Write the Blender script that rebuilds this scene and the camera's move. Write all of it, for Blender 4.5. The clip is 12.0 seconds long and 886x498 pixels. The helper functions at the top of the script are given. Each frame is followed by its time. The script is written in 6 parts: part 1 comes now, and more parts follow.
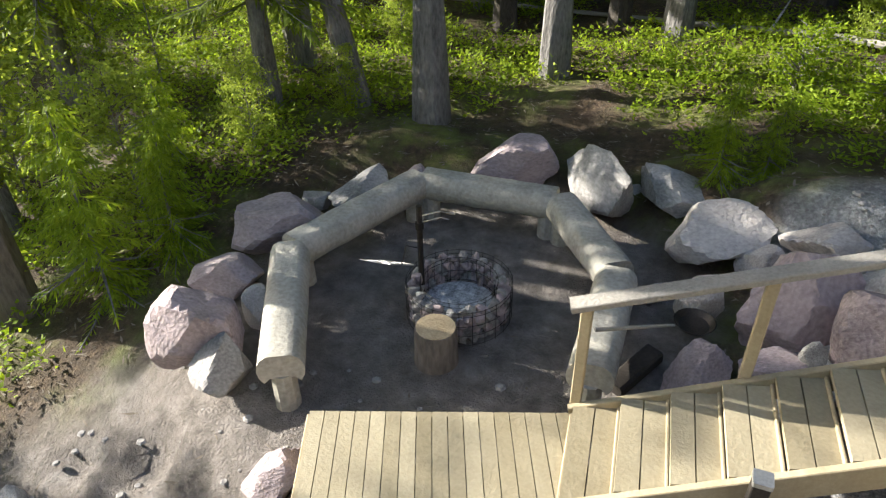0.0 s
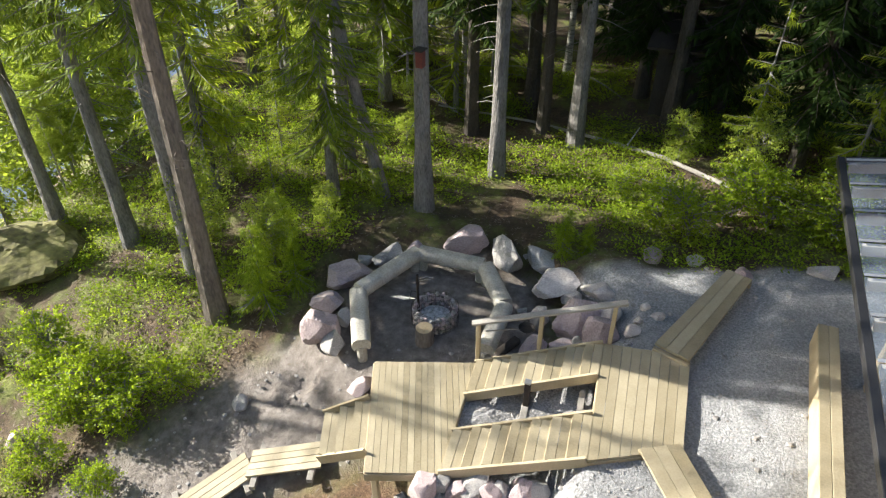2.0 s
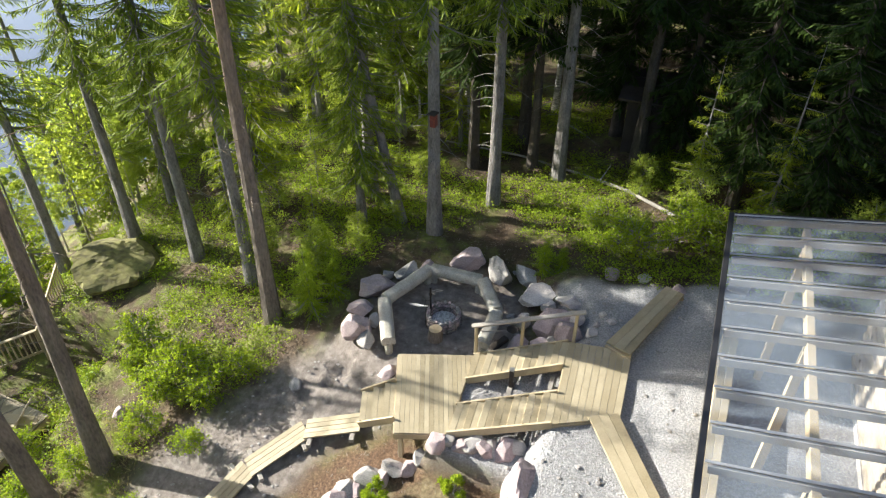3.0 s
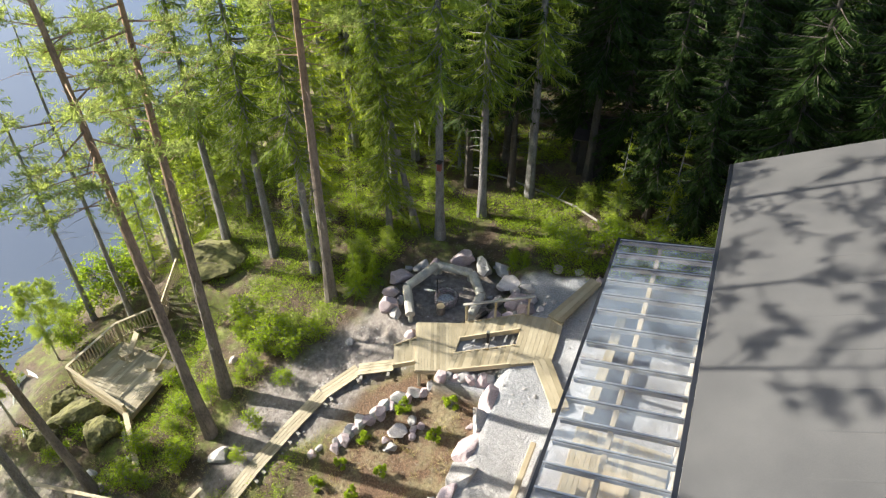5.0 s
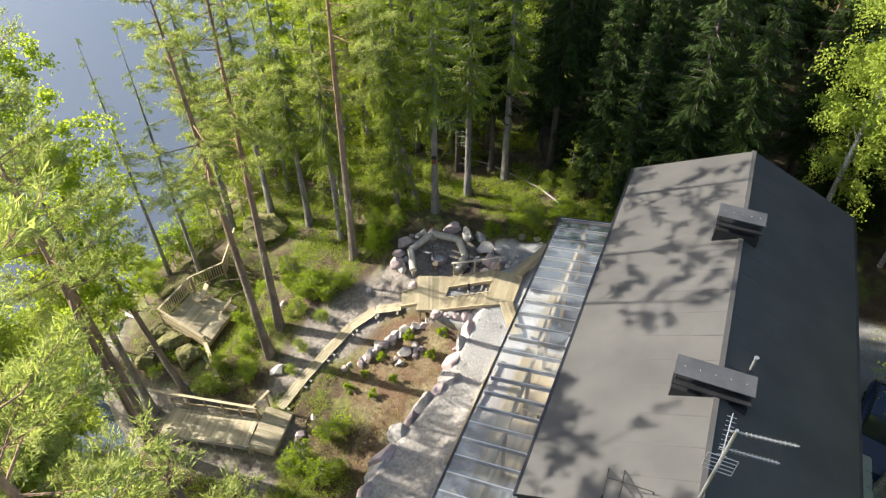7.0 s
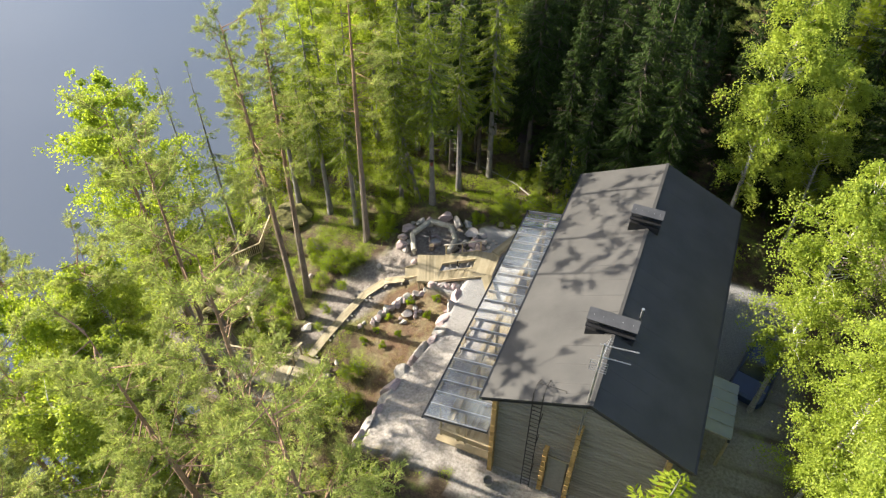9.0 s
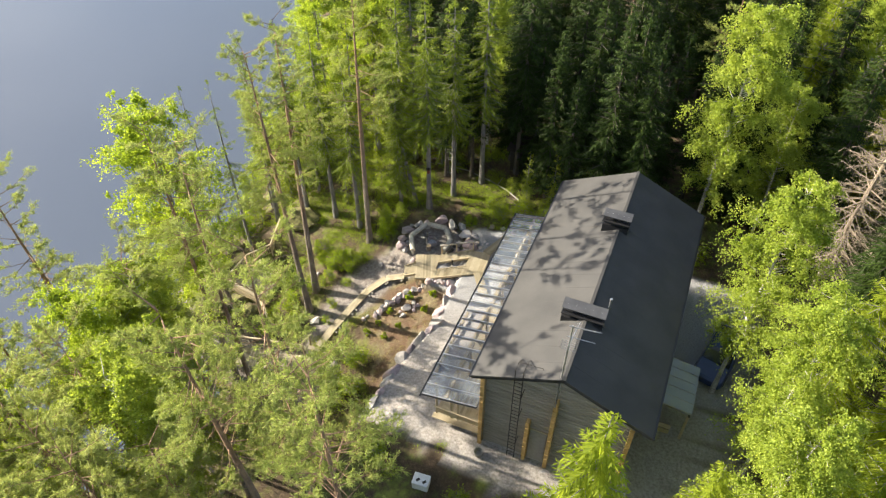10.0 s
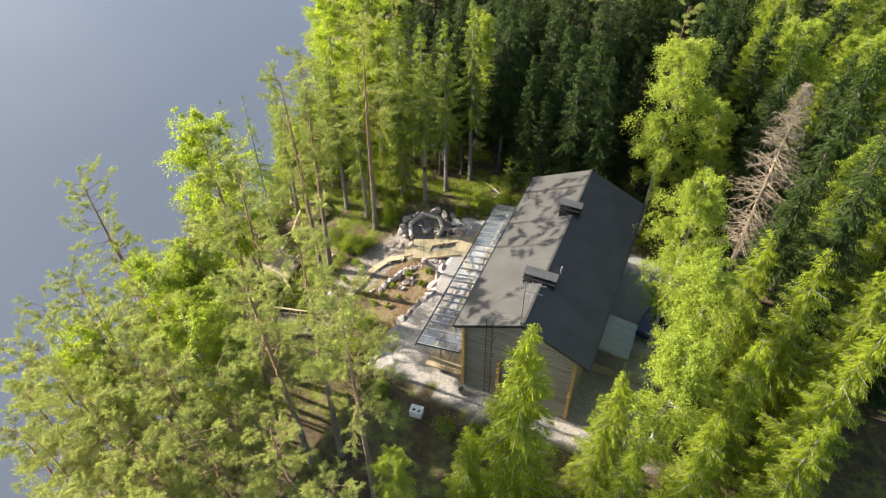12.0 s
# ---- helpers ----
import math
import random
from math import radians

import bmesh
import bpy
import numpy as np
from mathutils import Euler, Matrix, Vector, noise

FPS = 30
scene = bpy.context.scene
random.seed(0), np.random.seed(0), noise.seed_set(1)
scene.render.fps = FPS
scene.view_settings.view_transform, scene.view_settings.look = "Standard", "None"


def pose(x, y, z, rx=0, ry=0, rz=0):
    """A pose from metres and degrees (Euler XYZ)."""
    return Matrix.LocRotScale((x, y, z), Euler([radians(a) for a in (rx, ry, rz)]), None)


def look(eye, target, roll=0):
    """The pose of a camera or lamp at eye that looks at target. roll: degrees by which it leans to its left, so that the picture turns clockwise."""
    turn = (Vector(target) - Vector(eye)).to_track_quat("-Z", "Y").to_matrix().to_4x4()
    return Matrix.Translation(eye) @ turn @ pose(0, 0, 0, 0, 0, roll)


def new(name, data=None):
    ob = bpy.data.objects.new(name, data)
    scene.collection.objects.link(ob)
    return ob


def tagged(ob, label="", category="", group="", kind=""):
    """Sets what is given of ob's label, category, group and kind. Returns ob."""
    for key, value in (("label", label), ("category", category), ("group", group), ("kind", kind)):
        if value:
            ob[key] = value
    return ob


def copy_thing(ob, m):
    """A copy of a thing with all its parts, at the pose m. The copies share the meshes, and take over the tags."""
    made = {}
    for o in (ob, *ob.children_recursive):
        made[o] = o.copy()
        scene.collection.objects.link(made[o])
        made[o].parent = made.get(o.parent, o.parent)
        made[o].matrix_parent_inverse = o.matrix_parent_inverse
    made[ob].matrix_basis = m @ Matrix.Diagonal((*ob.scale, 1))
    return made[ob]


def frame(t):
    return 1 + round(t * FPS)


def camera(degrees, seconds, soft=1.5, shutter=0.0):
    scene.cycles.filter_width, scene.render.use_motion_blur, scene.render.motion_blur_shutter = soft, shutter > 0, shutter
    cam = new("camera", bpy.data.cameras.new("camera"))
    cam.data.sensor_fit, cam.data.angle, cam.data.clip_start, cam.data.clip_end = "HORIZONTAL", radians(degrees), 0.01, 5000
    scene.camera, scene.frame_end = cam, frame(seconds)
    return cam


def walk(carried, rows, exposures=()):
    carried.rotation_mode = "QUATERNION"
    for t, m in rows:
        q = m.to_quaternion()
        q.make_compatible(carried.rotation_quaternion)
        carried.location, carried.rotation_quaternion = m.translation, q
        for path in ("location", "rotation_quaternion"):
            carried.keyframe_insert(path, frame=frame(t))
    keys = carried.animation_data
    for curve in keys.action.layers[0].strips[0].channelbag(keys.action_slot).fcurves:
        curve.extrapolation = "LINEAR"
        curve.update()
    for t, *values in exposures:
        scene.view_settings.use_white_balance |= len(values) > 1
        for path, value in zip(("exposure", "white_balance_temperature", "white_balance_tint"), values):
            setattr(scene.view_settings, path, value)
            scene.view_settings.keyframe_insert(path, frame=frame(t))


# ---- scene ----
cam = camera(66.0, 12.0, 1.25)
PATH = [
    (0, (0.226, 4.565, 3.446), (-0.411, 6.094, 2.325), -1.1),
    (0.5, (0.668, 3.506, 4.556), (0.054, 4.995, 3.371), -0.8),
    (1, (1.229, 2.329, 5.815), (0.616, 3.822, 4.634), -0.9),
    (1.5, (1.857, 1.071, 7.157), (1.249, 2.568, 5.978), -0.4),
    (2, (2.433, -0.199, 8.533), (1.824, 1.299, 7.356), -0.3),
    (2.5, (2.922, -1.511, 9.898), (2.307, -0.011, 8.727), -0.2),
    (3, (3.404, -2.902, 11.346), (2.791, -1.413, 10.159), -0.0),
    (5, (5.907, -8.545, 17.734), (5.299, -7.122, 16.467), -0.5),
    (5.5, (6.584, -10.071, 19.54), (5.981, -8.661, 18.255), -0.6),
    (6, (7.204, -11.516, 21.249), (6.612, -10.123, 19.941), -0.4),
    (6.5, (8.097, -12.936, 22.791), (7.504, -11.563, 21.464), -0.6),
    (7, (8.819, -14.378, 24.399), (8.242, -13.041, 23.029), -0.7),
    (9, (11.803, -20.305, 30.825), (11.237, -19.001, 29.417), -0.3),
    (9.5, (12.595, -21.722, 32.212), (12.025, -20.414, 30.811), -0.5),
    (10, (13.274, -23.183, 33.634), (12.708, -21.871, 32.235), -0.3),
    (10.5, (14.278, -24.82, 35.057), (13.703, -23.508, 33.66), -0.6),
    (11, (15.089, -26.466, 36.667), (14.518, -25.159, 35.264), -0.5),
    (11.5, (16.012, -28.149, 38.194), (15.441, -26.844, 36.79), -0.5),
    (12, (17.22, -30.082, 39.534), (16.642, -28.773, 38.137), -0.7),
]
# the clip's white balance drifts from cool to warm as it rises
TONE = [(0, 1.78, 6100, 10), (5.5, 1.78, 6150, 10), (7, 1.78, 6400, 10), (9.5, 1.74, 6700, 10), (12, 1.78, 6750, 10)]
walk(cam, [(t, look(eye, target, roll)) for t, eye, target, roll in PATH], TONE)

# ---- light ----
SUN_FROM = Vector((-1.0, -0.015, 0.395)).normalized()
world = bpy.data.worlds.new("sky")
scene.world = world
world.use_nodes = True
wn, wl = world.node_tree.nodes, world.node_tree.links
wn.clear()
sky = wn.new("ShaderNodeTexSky")
sky.sky_type, sky.sun_disc = "NISHITA", False
sky.sun_elevation = math.asin(SUN_FROM.z)
sky.sun_rotation = math.atan2(SUN_FROM.x, SUN_FROM.y)
sky.air_density, sky.dust_density = 1.0, 1.8
wbg, wout = wn.new("ShaderNodeBackground"), wn.new("ShaderNodeOutputWorld")
wbg.inputs["Strength"].default_value = 0.096
# thin bright cloud over the sky
cn, cm, cr, wc = wn.new("ShaderNodeTexNoise"), wn.new("ShaderNodeMapping"), wn.new("ShaderNodeValToRGB"), wn.new("ShaderNodeTexCoord")
cm.inputs["Scale"].default_value = (1.6, 1.6, 5.0)
cn.inputs["Scale"].default_value, cn.inputs["Detail"].default_value = 1.4, 6
cr.color_ramp.elements[0].position, cr.color_ramp.elements[1].position = 0.54, 0.74
wl.new(wc.outputs["Generated"], cm.inputs["Vector"])
wl.new(cm.outputs[0], cn.inputs["Vector"])
wl.new(cn.outputs[0], cr.inputs[0])
gain = wn.new("ShaderNodeMix")
gain.data_type, gain.blend_type = "RGBA", "ADD"
gain.inputs["B"].default_value = (3.0, 2.95, 2.8, 1)
wl.new(cr.outputs[0], gain.inputs["Factor"])
wl.new(sky.outputs[0], gain.inputs["A"])
wl.new(gain.outputs["Result"], wbg.inputs[0])
wl.new(wbg.outputs[0], wout.inputs[0])
sun_data = bpy.data.lights.new("sun", "SUN")
sun_data.energy, sun_data.angle, sun_data.color = 5.0, radians(0.55), (1.0, 0.92, 0.77)
sun = new("sun", sun_data)
sun.matrix_world = look(SUN_FROM * 80, (0, 0, 0))


# ---- materials ----
def material(name, dark, light, scale=6.0, fine=60.0, rough=0.8, bump=0.3, metal=0.0, stretch=(1, 1, 1), spread=0.0, leaf=0.0, dist=0.02):
    """A worn surface: two scales of noise between two colours, fine relief, and a small shift from object to object."""
    m = bpy.data.materials.new(name)
    m.use_nodes = True
    n, l = m.node_tree.nodes, m.node_tree.links
    b = n["Principled BSDF"]
    tc, mp = n.new("ShaderNodeTexCoord"), n.new("ShaderNodeMapping")
    mp.inputs["Scale"].default_value = stretch
    l.new(tc.outputs["Object"], mp.inputs["Vector"])
    info = n.new("ShaderNodeObjectInfo")
    off = n.new("ShaderNodeVectorMath")
    off.operation = "SCALE"
    off.inputs[0].default_value = (37.0, 21.0, 13.0)
    l.new(info.outputs["Random"], off.inputs["Scale"])
    l.new(off.outputs[0], mp.inputs["Location"])
    big, small = n.new("ShaderNodeTexNoise"), n.new("ShaderNodeTexNoise")
    for node, s, d in ((big, scale, 4), (small, fine, 6)):
        node.inputs["Scale"].default_value, node.inputs["Detail"].default_value = s, d
        l.new(mp.outputs[0], node.inputs["Vector"])
    add = n.new("ShaderNodeMath")
    add.operation = "ADD"
    l.new(big.outputs[0], add.inputs[0])
    l.new(small.outputs[0], add.inputs[1])
    fac = n.new("ShaderNodeMapRange")
    fac.inputs["From Min"].default_value, fac.inputs["From Max"].default_value = 0.7, 1.3
    l.new(add.outputs[0], fac.inputs["Value"])
    value = fac.outputs[0]
    if spread:
        geo = n.new("ShaderNodeNewGeometry")
        mix = n.new("ShaderNodeMix")
        mix.inputs["Factor"].default_value = spread
        l.new(value, mix.inputs["A"])
        src = geo.outputs["Random Per Island"] if leaf else info.outputs["Random"]
        l.new(src, mix.inputs["B"])
        value = mix.outputs["Result"]
    ramp = n.new("ShaderNodeValToRGB")
    ramp.color_ramp.elements[0].color, ramp.color_ramp.elements[1].color = (*dark, 1), (*light, 1)
    l.new(value, ramp.inputs[0])
    l.new(ramp.outputs[0], b.inputs["Base Color"])
    b.inputs["Roughness"].default_value, b.inputs["Metallic"].default_value = rough, metal
    if bump:
        bp = n.new("ShaderNodeBump")
        bp.inputs["Strength"].default_value, bp.inputs["Distance"].default_value = bump, dist
        l.new(add.outputs[0], bp.inputs["Height"])
        l.new(bp.outputs[0], b.inputs["Normal"])
    if leaf:
        b.inputs["Specular IOR Level"].default_value = 0.12
        tr, ms = n.new("ShaderNodeBsdfTranslucent"), n.new("ShaderNodeMixShader")
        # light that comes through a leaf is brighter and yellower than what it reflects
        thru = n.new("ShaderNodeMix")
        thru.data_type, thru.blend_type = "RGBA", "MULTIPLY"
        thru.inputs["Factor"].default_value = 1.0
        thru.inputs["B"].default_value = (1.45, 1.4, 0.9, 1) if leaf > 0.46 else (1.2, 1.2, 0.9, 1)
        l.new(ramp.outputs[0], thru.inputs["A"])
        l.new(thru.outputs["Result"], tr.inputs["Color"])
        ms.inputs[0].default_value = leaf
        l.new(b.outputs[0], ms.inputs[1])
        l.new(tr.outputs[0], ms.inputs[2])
        l.new(ms.outputs[0], n["Material Output"].inputs["Surface"])
    return m


M_DECK = material("new_pine_boards", (0.205, 0.168, 0.098), (0.41, 0.358, 0.25), 3, 40, 0.7, 0.25, stretch=(1, 1, 1), spread=0.6)
M_BEAM = material("new_pine_timber", (0.30, 0.243, 0.15), (0.44, 0.368, 0.245), 3, 40, 0.7, 0.2, spread=0.3)
M_GREYWOOD = material("weathered_timber", (0.20, 0.185, 0.165), (0.36, 0.335, 0.30), 4, 50, 0.85, 0.4, spread=0.3)
M_BENCH = material("debarked_log", (0.25, 0.235, 0.20), (0.52, 0.49, 0.43), 3, 26, 0.8, 0.4, spread=0.2)
M_LOGWALL = material("grey_log_wall", (0.19, 0.165, 0.13), (0.38, 0.335, 0.275), 2, 30, 0.85, 0.4, stretch=(0.4, 1, 3), spread=0.35)
M_LOGEND = material("golden_log_end", (0.36, 0.22, 0.07), (0.55, 0.36, 0.14), 4, 40, 0.75, 0.3, spread=0.3)
M_ROOF = material("dark_bitumen_roof", (0.055, 0.0545, 0.0545), (0.084, 0.082, 0.080), 0.7, 90, 0.66, 0.25, dist=0.006)
M_BLACK = material("black_sheet_metal", (0.018, 0.018, 0.02), (0.035, 0.035, 0.038), 3, 60, 0.4, 0.1, metal=0.3)
M_CAP = material("grey_cap_plate", (0.06, 0.06, 0.063), (0.10, 0.10, 0.104), 3, 60, 0.5, 0.1, metal=0.3)
M_STEEL = material("galvanised_steel", (0.36, 0.36, 0.36), (0.52, 0.52, 0.52), 6, 60, 0.4, 0.1, metal=0.8)
M_IRON = material("dark_iron", (0.015, 0.014, 0.013), (0.05, 0.04, 0.035), 8, 80, 0.6, 0.2, metal=0.5)
M_ROCK = material("grey_granite", (0.16, 0.152, 0.148), (0.47, 0.445, 0.425), 2.2, 22, 0.85, 0.7, spread=0.25)
M_PINK = material("pink_granite", (0.20, 0.158, 0.166), (0.50, 0.41, 0.415), 2.2, 22, 0.85, 0.7, spread=0.25)
M_PALEROCK = material("pale_granite", (0.26, 0.235, 0.225), (0.60, 0.555, 0.53), 2.6, 24, 0.85, 0.6, spread=0.2)
M_MOSSROCK = material("mossy_rock", (0.035, 0.028, 0.016), (0.20, 0.19, 0.06), 2.2, 14, 0.95, 0.7, dist=0.05)
M_ASH = material("grey_ash", (0.12, 0.12, 0.125), (0.62, 0.62, 0.64), 14, 60, 0.95, 0.7)
M_CUT = material("sawn_log_end", (0.36, 0.26, 0.15), (0.56, 0.44, 0.28), 6, 60, 0.85, 0.3)
M_BARK = material("grey_spruce_bark", (0.095, 0.088, 0.083), (0.27, 0.255, 0.245), 5, 30, 0.95, 0.8, stretch=(1, 1, 0.35), dist=0.04)
# spruce bark darkened to stand in for the shade inside the forest
M_SHADEBARK = material("shaded_spruce_bark", (0.04, 0.033, 0.028), (0.10, 0.085, 0.07), 5, 30, 0.95, 0.8, stretch=(1, 1, 0.35), dist=0.04)
M_PINEBARK = material("orange_pine_bark", (0.125, 0.085, 0.06), (0.32, 0.22, 0.15), 4, 26, 0.95, 0.8, stretch=(1, 1, 0.3), dist=0.04)
n, l = M_PINEBARK.node_tree.nodes, M_PINEBARK.node_tree.links
sep, rise, tint = n.new("ShaderNodeSeparateXYZ"), n.new("ShaderNodeMapRange"), n.new("ShaderNodeMix")
l.new(n["Texture Coordinate"].outputs["Object"], sep.inputs[0])
l.new(sep.outputs["Z"], rise.inputs["Value"])
rise.inputs["From Min"].default_value, rise.inputs["From Max"].default_value = 4.0, 10.0
tint.data_type, tint.blend_type = "RGBA", "MULTIPLY"
tint.inputs["Factor"].default_value = 1.0
shade = n.new("ShaderNodeValToRGB")
shade.color_ramp.elements[0].color, shade.color_ramp.elements[1].color = (0.78, 0.95, 1.15, 1), (1.06, 0.96, 0.86, 1)
l.new(rise.outputs[0], shade.inputs[0])
l.new(n["Color Ramp"].outputs[0], tint.inputs["A"])
l.new(shade.outputs[0], tint.inputs["B"])
l.new(tint.outputs["Result"], n["Principled BSDF"].inputs["Base Color"])
M_BIRCHBARK = material("pale_birch_bark", (0.12, 0.11, 0.10), (0.6, 0.57, 0.53), 5, 22, 0.8, 0.4, stretch=(0.5, 0.5, 2.5))
M_DEADBARK = material("bleached_dead_wood", (0.13, 0.102, 0.075), (0.31, 0.255, 0.19), 5, 30, 0.9, 0.5)
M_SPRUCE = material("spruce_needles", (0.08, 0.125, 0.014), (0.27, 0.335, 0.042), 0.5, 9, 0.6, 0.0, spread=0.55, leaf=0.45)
# spruce needles with the forest's shade put into their colour
M_SPRUCESHADE = material("shaded_spruce_needles", (0.016, 0.033, 0.009), (0.058, 0.093, 0.018), 0.5, 9, 0.6, 0.0, spread=0.55, leaf=0.38)
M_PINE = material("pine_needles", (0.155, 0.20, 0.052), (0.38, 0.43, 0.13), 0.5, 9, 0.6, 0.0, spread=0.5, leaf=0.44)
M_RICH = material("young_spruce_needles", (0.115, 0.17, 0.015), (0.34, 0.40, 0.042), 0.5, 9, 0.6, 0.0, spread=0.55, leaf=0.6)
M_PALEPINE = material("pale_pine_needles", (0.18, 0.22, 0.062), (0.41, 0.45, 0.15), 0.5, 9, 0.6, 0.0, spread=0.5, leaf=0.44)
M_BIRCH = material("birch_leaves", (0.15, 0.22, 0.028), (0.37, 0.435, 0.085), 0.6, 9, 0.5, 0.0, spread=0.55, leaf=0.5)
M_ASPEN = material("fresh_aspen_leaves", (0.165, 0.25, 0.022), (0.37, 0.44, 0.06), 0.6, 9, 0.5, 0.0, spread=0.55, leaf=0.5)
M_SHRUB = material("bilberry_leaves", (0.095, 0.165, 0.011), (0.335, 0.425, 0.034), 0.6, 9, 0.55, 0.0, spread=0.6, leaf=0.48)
M_DRYTWIG = material("dry_twigs", (0.11, 0.09, 0.07), (0.24, 0.20, 0.155), 3, 30, 0.9, 0.0, spread=0.4)
M_BLUE = material("blue_car_paint", (0.012, 0.03, 0.09), (0.018, 0.04, 0.12), 2, 60, 0.3, 0.0)
M_TYRE = material("black_rubber", (0.015, 0.015, 0.015), (0.03, 0.03, 0.03), 6, 60, 0.8, 0.2)
M_WHITE = material("white_paint", (0.6, 0.6, 0.58), (0.75, 0.75, 0.73), 4, 40, 0.6, 0.1)
M_ORANGE = material("orange_plastic", (0.5, 0.09, 0.02), (0.6, 0.13, 0.03), 4, 40, 0.6, 0.1)
M_SHED = material("dark_tarred_boards", (0.02, 0.016, 0.013), (0.05, 0.04, 0.032), 3, 40, 0.9, 0.3)


def glass(name, tint, rough=0.05, alpha=0.5):
    m = bpy.data.materials.new(name)
    m.use_nodes = True
    n, l = m.node_tree.nodes, m.node_tree.links
    b = n["Principled BSDF"]
    b.inputs["Base Color"].default_value = (*tint, 1)
    b.inputs["Roughness"].default_value = rough
    b.inputs["IOR"].default_value = 1.5
    tc, ns, mr = n.new("ShaderNodeTexCoord"), n.new("ShaderNodeTexNoise"), n.new("ShaderNodeMapRange")
    ns.inputs["Scale"].default_value = 1.3
    ns.inputs["Detail"].default_value = 5
    l.new(tc.outputs["Object"], ns.inputs["Vector"])
    l.new(ns.outputs[0], mr.inputs["Value"])
    mr.inputs["To Min"].default_value, mr.inputs["To Max"].default_value = alpha - 0.08, alpha + 0.08
    l.new(mr.outputs[0], b.inputs["Alpha"])
    return m


M_GLASS = glass("dusty_roof_glass", (0.22, 0.27, 0.34), 0.08, 0.16)
M_MILKGLASS = glass("dusty_porch_glass", (0.42, 0.46, 0.52), 0.25, 0.6)
M_CARGLASS = glass("dark_car_glass", (0.02, 0.03, 0.04), 0.05, 0.9)

water_mat = bpy.data.materials.new("lake_water")
water_mat.use_nodes = True
n, l = water_mat.node_tree.nodes, water_mat.node_tree.links
b = n["Principled BSDF"]
b.inputs["Base Color"].default_value, b.inputs["Roughness"].default_value, b.inputs["IOR"].default_value = (0.08, 0.098, 0.135, 1), 0.10, 1.33
b.inputs["Specular IOR Level"].default_value = 0.5
tc, ns, bp = n.new("ShaderNodeTexCoord"), n.new("ShaderNodeTexNoise"), n.new("ShaderNodeBump")
ns.inputs["Scale"].default_value, ns.inputs["Detail"].default_value = 0.5, 4
bp.inputs["Strength"].default_value, bp.inputs["Distance"].default_value = 0.10, 0.08
l.new(tc.outputs["Object"], ns.inputs["Vector"])
l.new(ns.outputs[0], bp.inputs["Height"])
l.new(bp.outputs[0], b.inputs["Normal"])


# ---- mesh tools ----
M_ROOF.node_tree.nodes["Principled BSDF"].inputs["Specular IOR Level"].default_value = 0.1


class Build:
    """Collects the faces of one mesh in world metres."""

    def __init__(self):
        self.v, self.f = [], []

    def ring_tube(self, rings, caps=True):
        k, n0 = len(rings[0]), len(self.v)
        for r in rings:
            self.v += [tuple(p) for p in r]
        for i in range(len(rings) - 1):
            for j in range(k):
                a, c = n0 + i * k + j, n0 + i * k + (j + 1) % k
                self.f.append((a, c, c + k, a + k))
        if caps:
            self.f.append(tuple(n0 + j for j in reversed(range(k))))
            self.f.append(tuple(n0 + (len(rings) - 1) * k + j for j in range(k)))
        return self

    def beam(self, p0, p1, w, h, c=0.006, up=(0, 0, 1)):
        """A timber of section w x h with chamfered edges, whose middle line runs from p0 to p1."""
        p0, p1 = Vector(p0), Vector(p1)
        d = (p1 - p0).normalized()
        side = d.cross(Vector(up))
        side = side.normalized() if side.length > 1e-4 else Vector((1, 0, 0))
        top = side.cross(d)
        a, b_ = w / 2, h / 2
        pts = [(-a + c, -b_), (a - c, -b_), (a, -b_ + c), (a, b_ - c), (a - c, b_), (-a + c, b_), (-a, b_ - c), (-a, -b_ + c)]
        return self.ring_tube([[p + side * x + top * y for x, y in pts] for p in (p0, p1)])

    def tube(self, pts, radii, k=8, caps=True, wob=0.0, rnd=None):
        pts = [Vector(p) for p in pts]
        rings = []
        for i, p in enumerate(pts):
            d = (pts[min(i + 1, len(pts) - 1)] - pts[max(i - 1, 0)]).normalized()
            ref = Vector((1, 0, 0)) if abs(d.x) < 0.8 else Vector((0, 1, 0))
            s = d.cross(ref).normalized()
            t = d.cross(s)
            rings.append([p + (s * math.cos(q) + t * math.sin(q)) * radii[i] * (1 + (rnd.uniform(-wob, wob) if rnd else 0)) for q in [2 * math.pi * j / k for j in range(k)]])
        return self.ring_tube(rings, caps)

    def lathe(self, c, prof, k=16):
        rings = [[(c[0] + r * math.cos(2 * math.pi * j / k), c[1] + r * math.sin(2 * math.pi * j / k), c[2] + z) for j in range(k)] for r, z in prof]
        return self.ring_tube(rings)

    def slab(self, poly, z0, z1):
        """A flat slab over a plan polygon; z0, z1 are its underside and top."""
        return self.ring_tube([[(x, y, z0) for x, y in poly], [(x, y, z1) for x, y in poly]])

    def quad3(self, a, b_, c, d, thick):
        """A board through four corners, thick metres deep."""
        a, b_, c, d = (Vector(p) for p in (a, b_, c, d))
        nrm = (b_ - a).cross(d - a).normalized() * thick
        return self.ring_tube([[p - nrm for p in (a, b_, c, d)], [a, b_, c, d]])


def mesh_from(name, v, f, mat, smooth=False):
    me = bpy.data.meshes.new(name)
    me.from_pydata([tuple(p) for p in v], [], f)
    if smooth:
        me.shade_smooth()
        me.set_sharp_from_angle(angle=radians(38))
    me.materials.append(mat)
    return me


def thing(name, loc, label, category, group="", kind=""):
    ob = new(name)
    ob.location, ob.empty_display_size = loc, 0.2
    return tagged(ob, label, category, group, kind)


def origin(ob):
    p = Vector((0, 0, 0))
    while ob:
        p, ob = p + ob.location, ob.parent
    return p


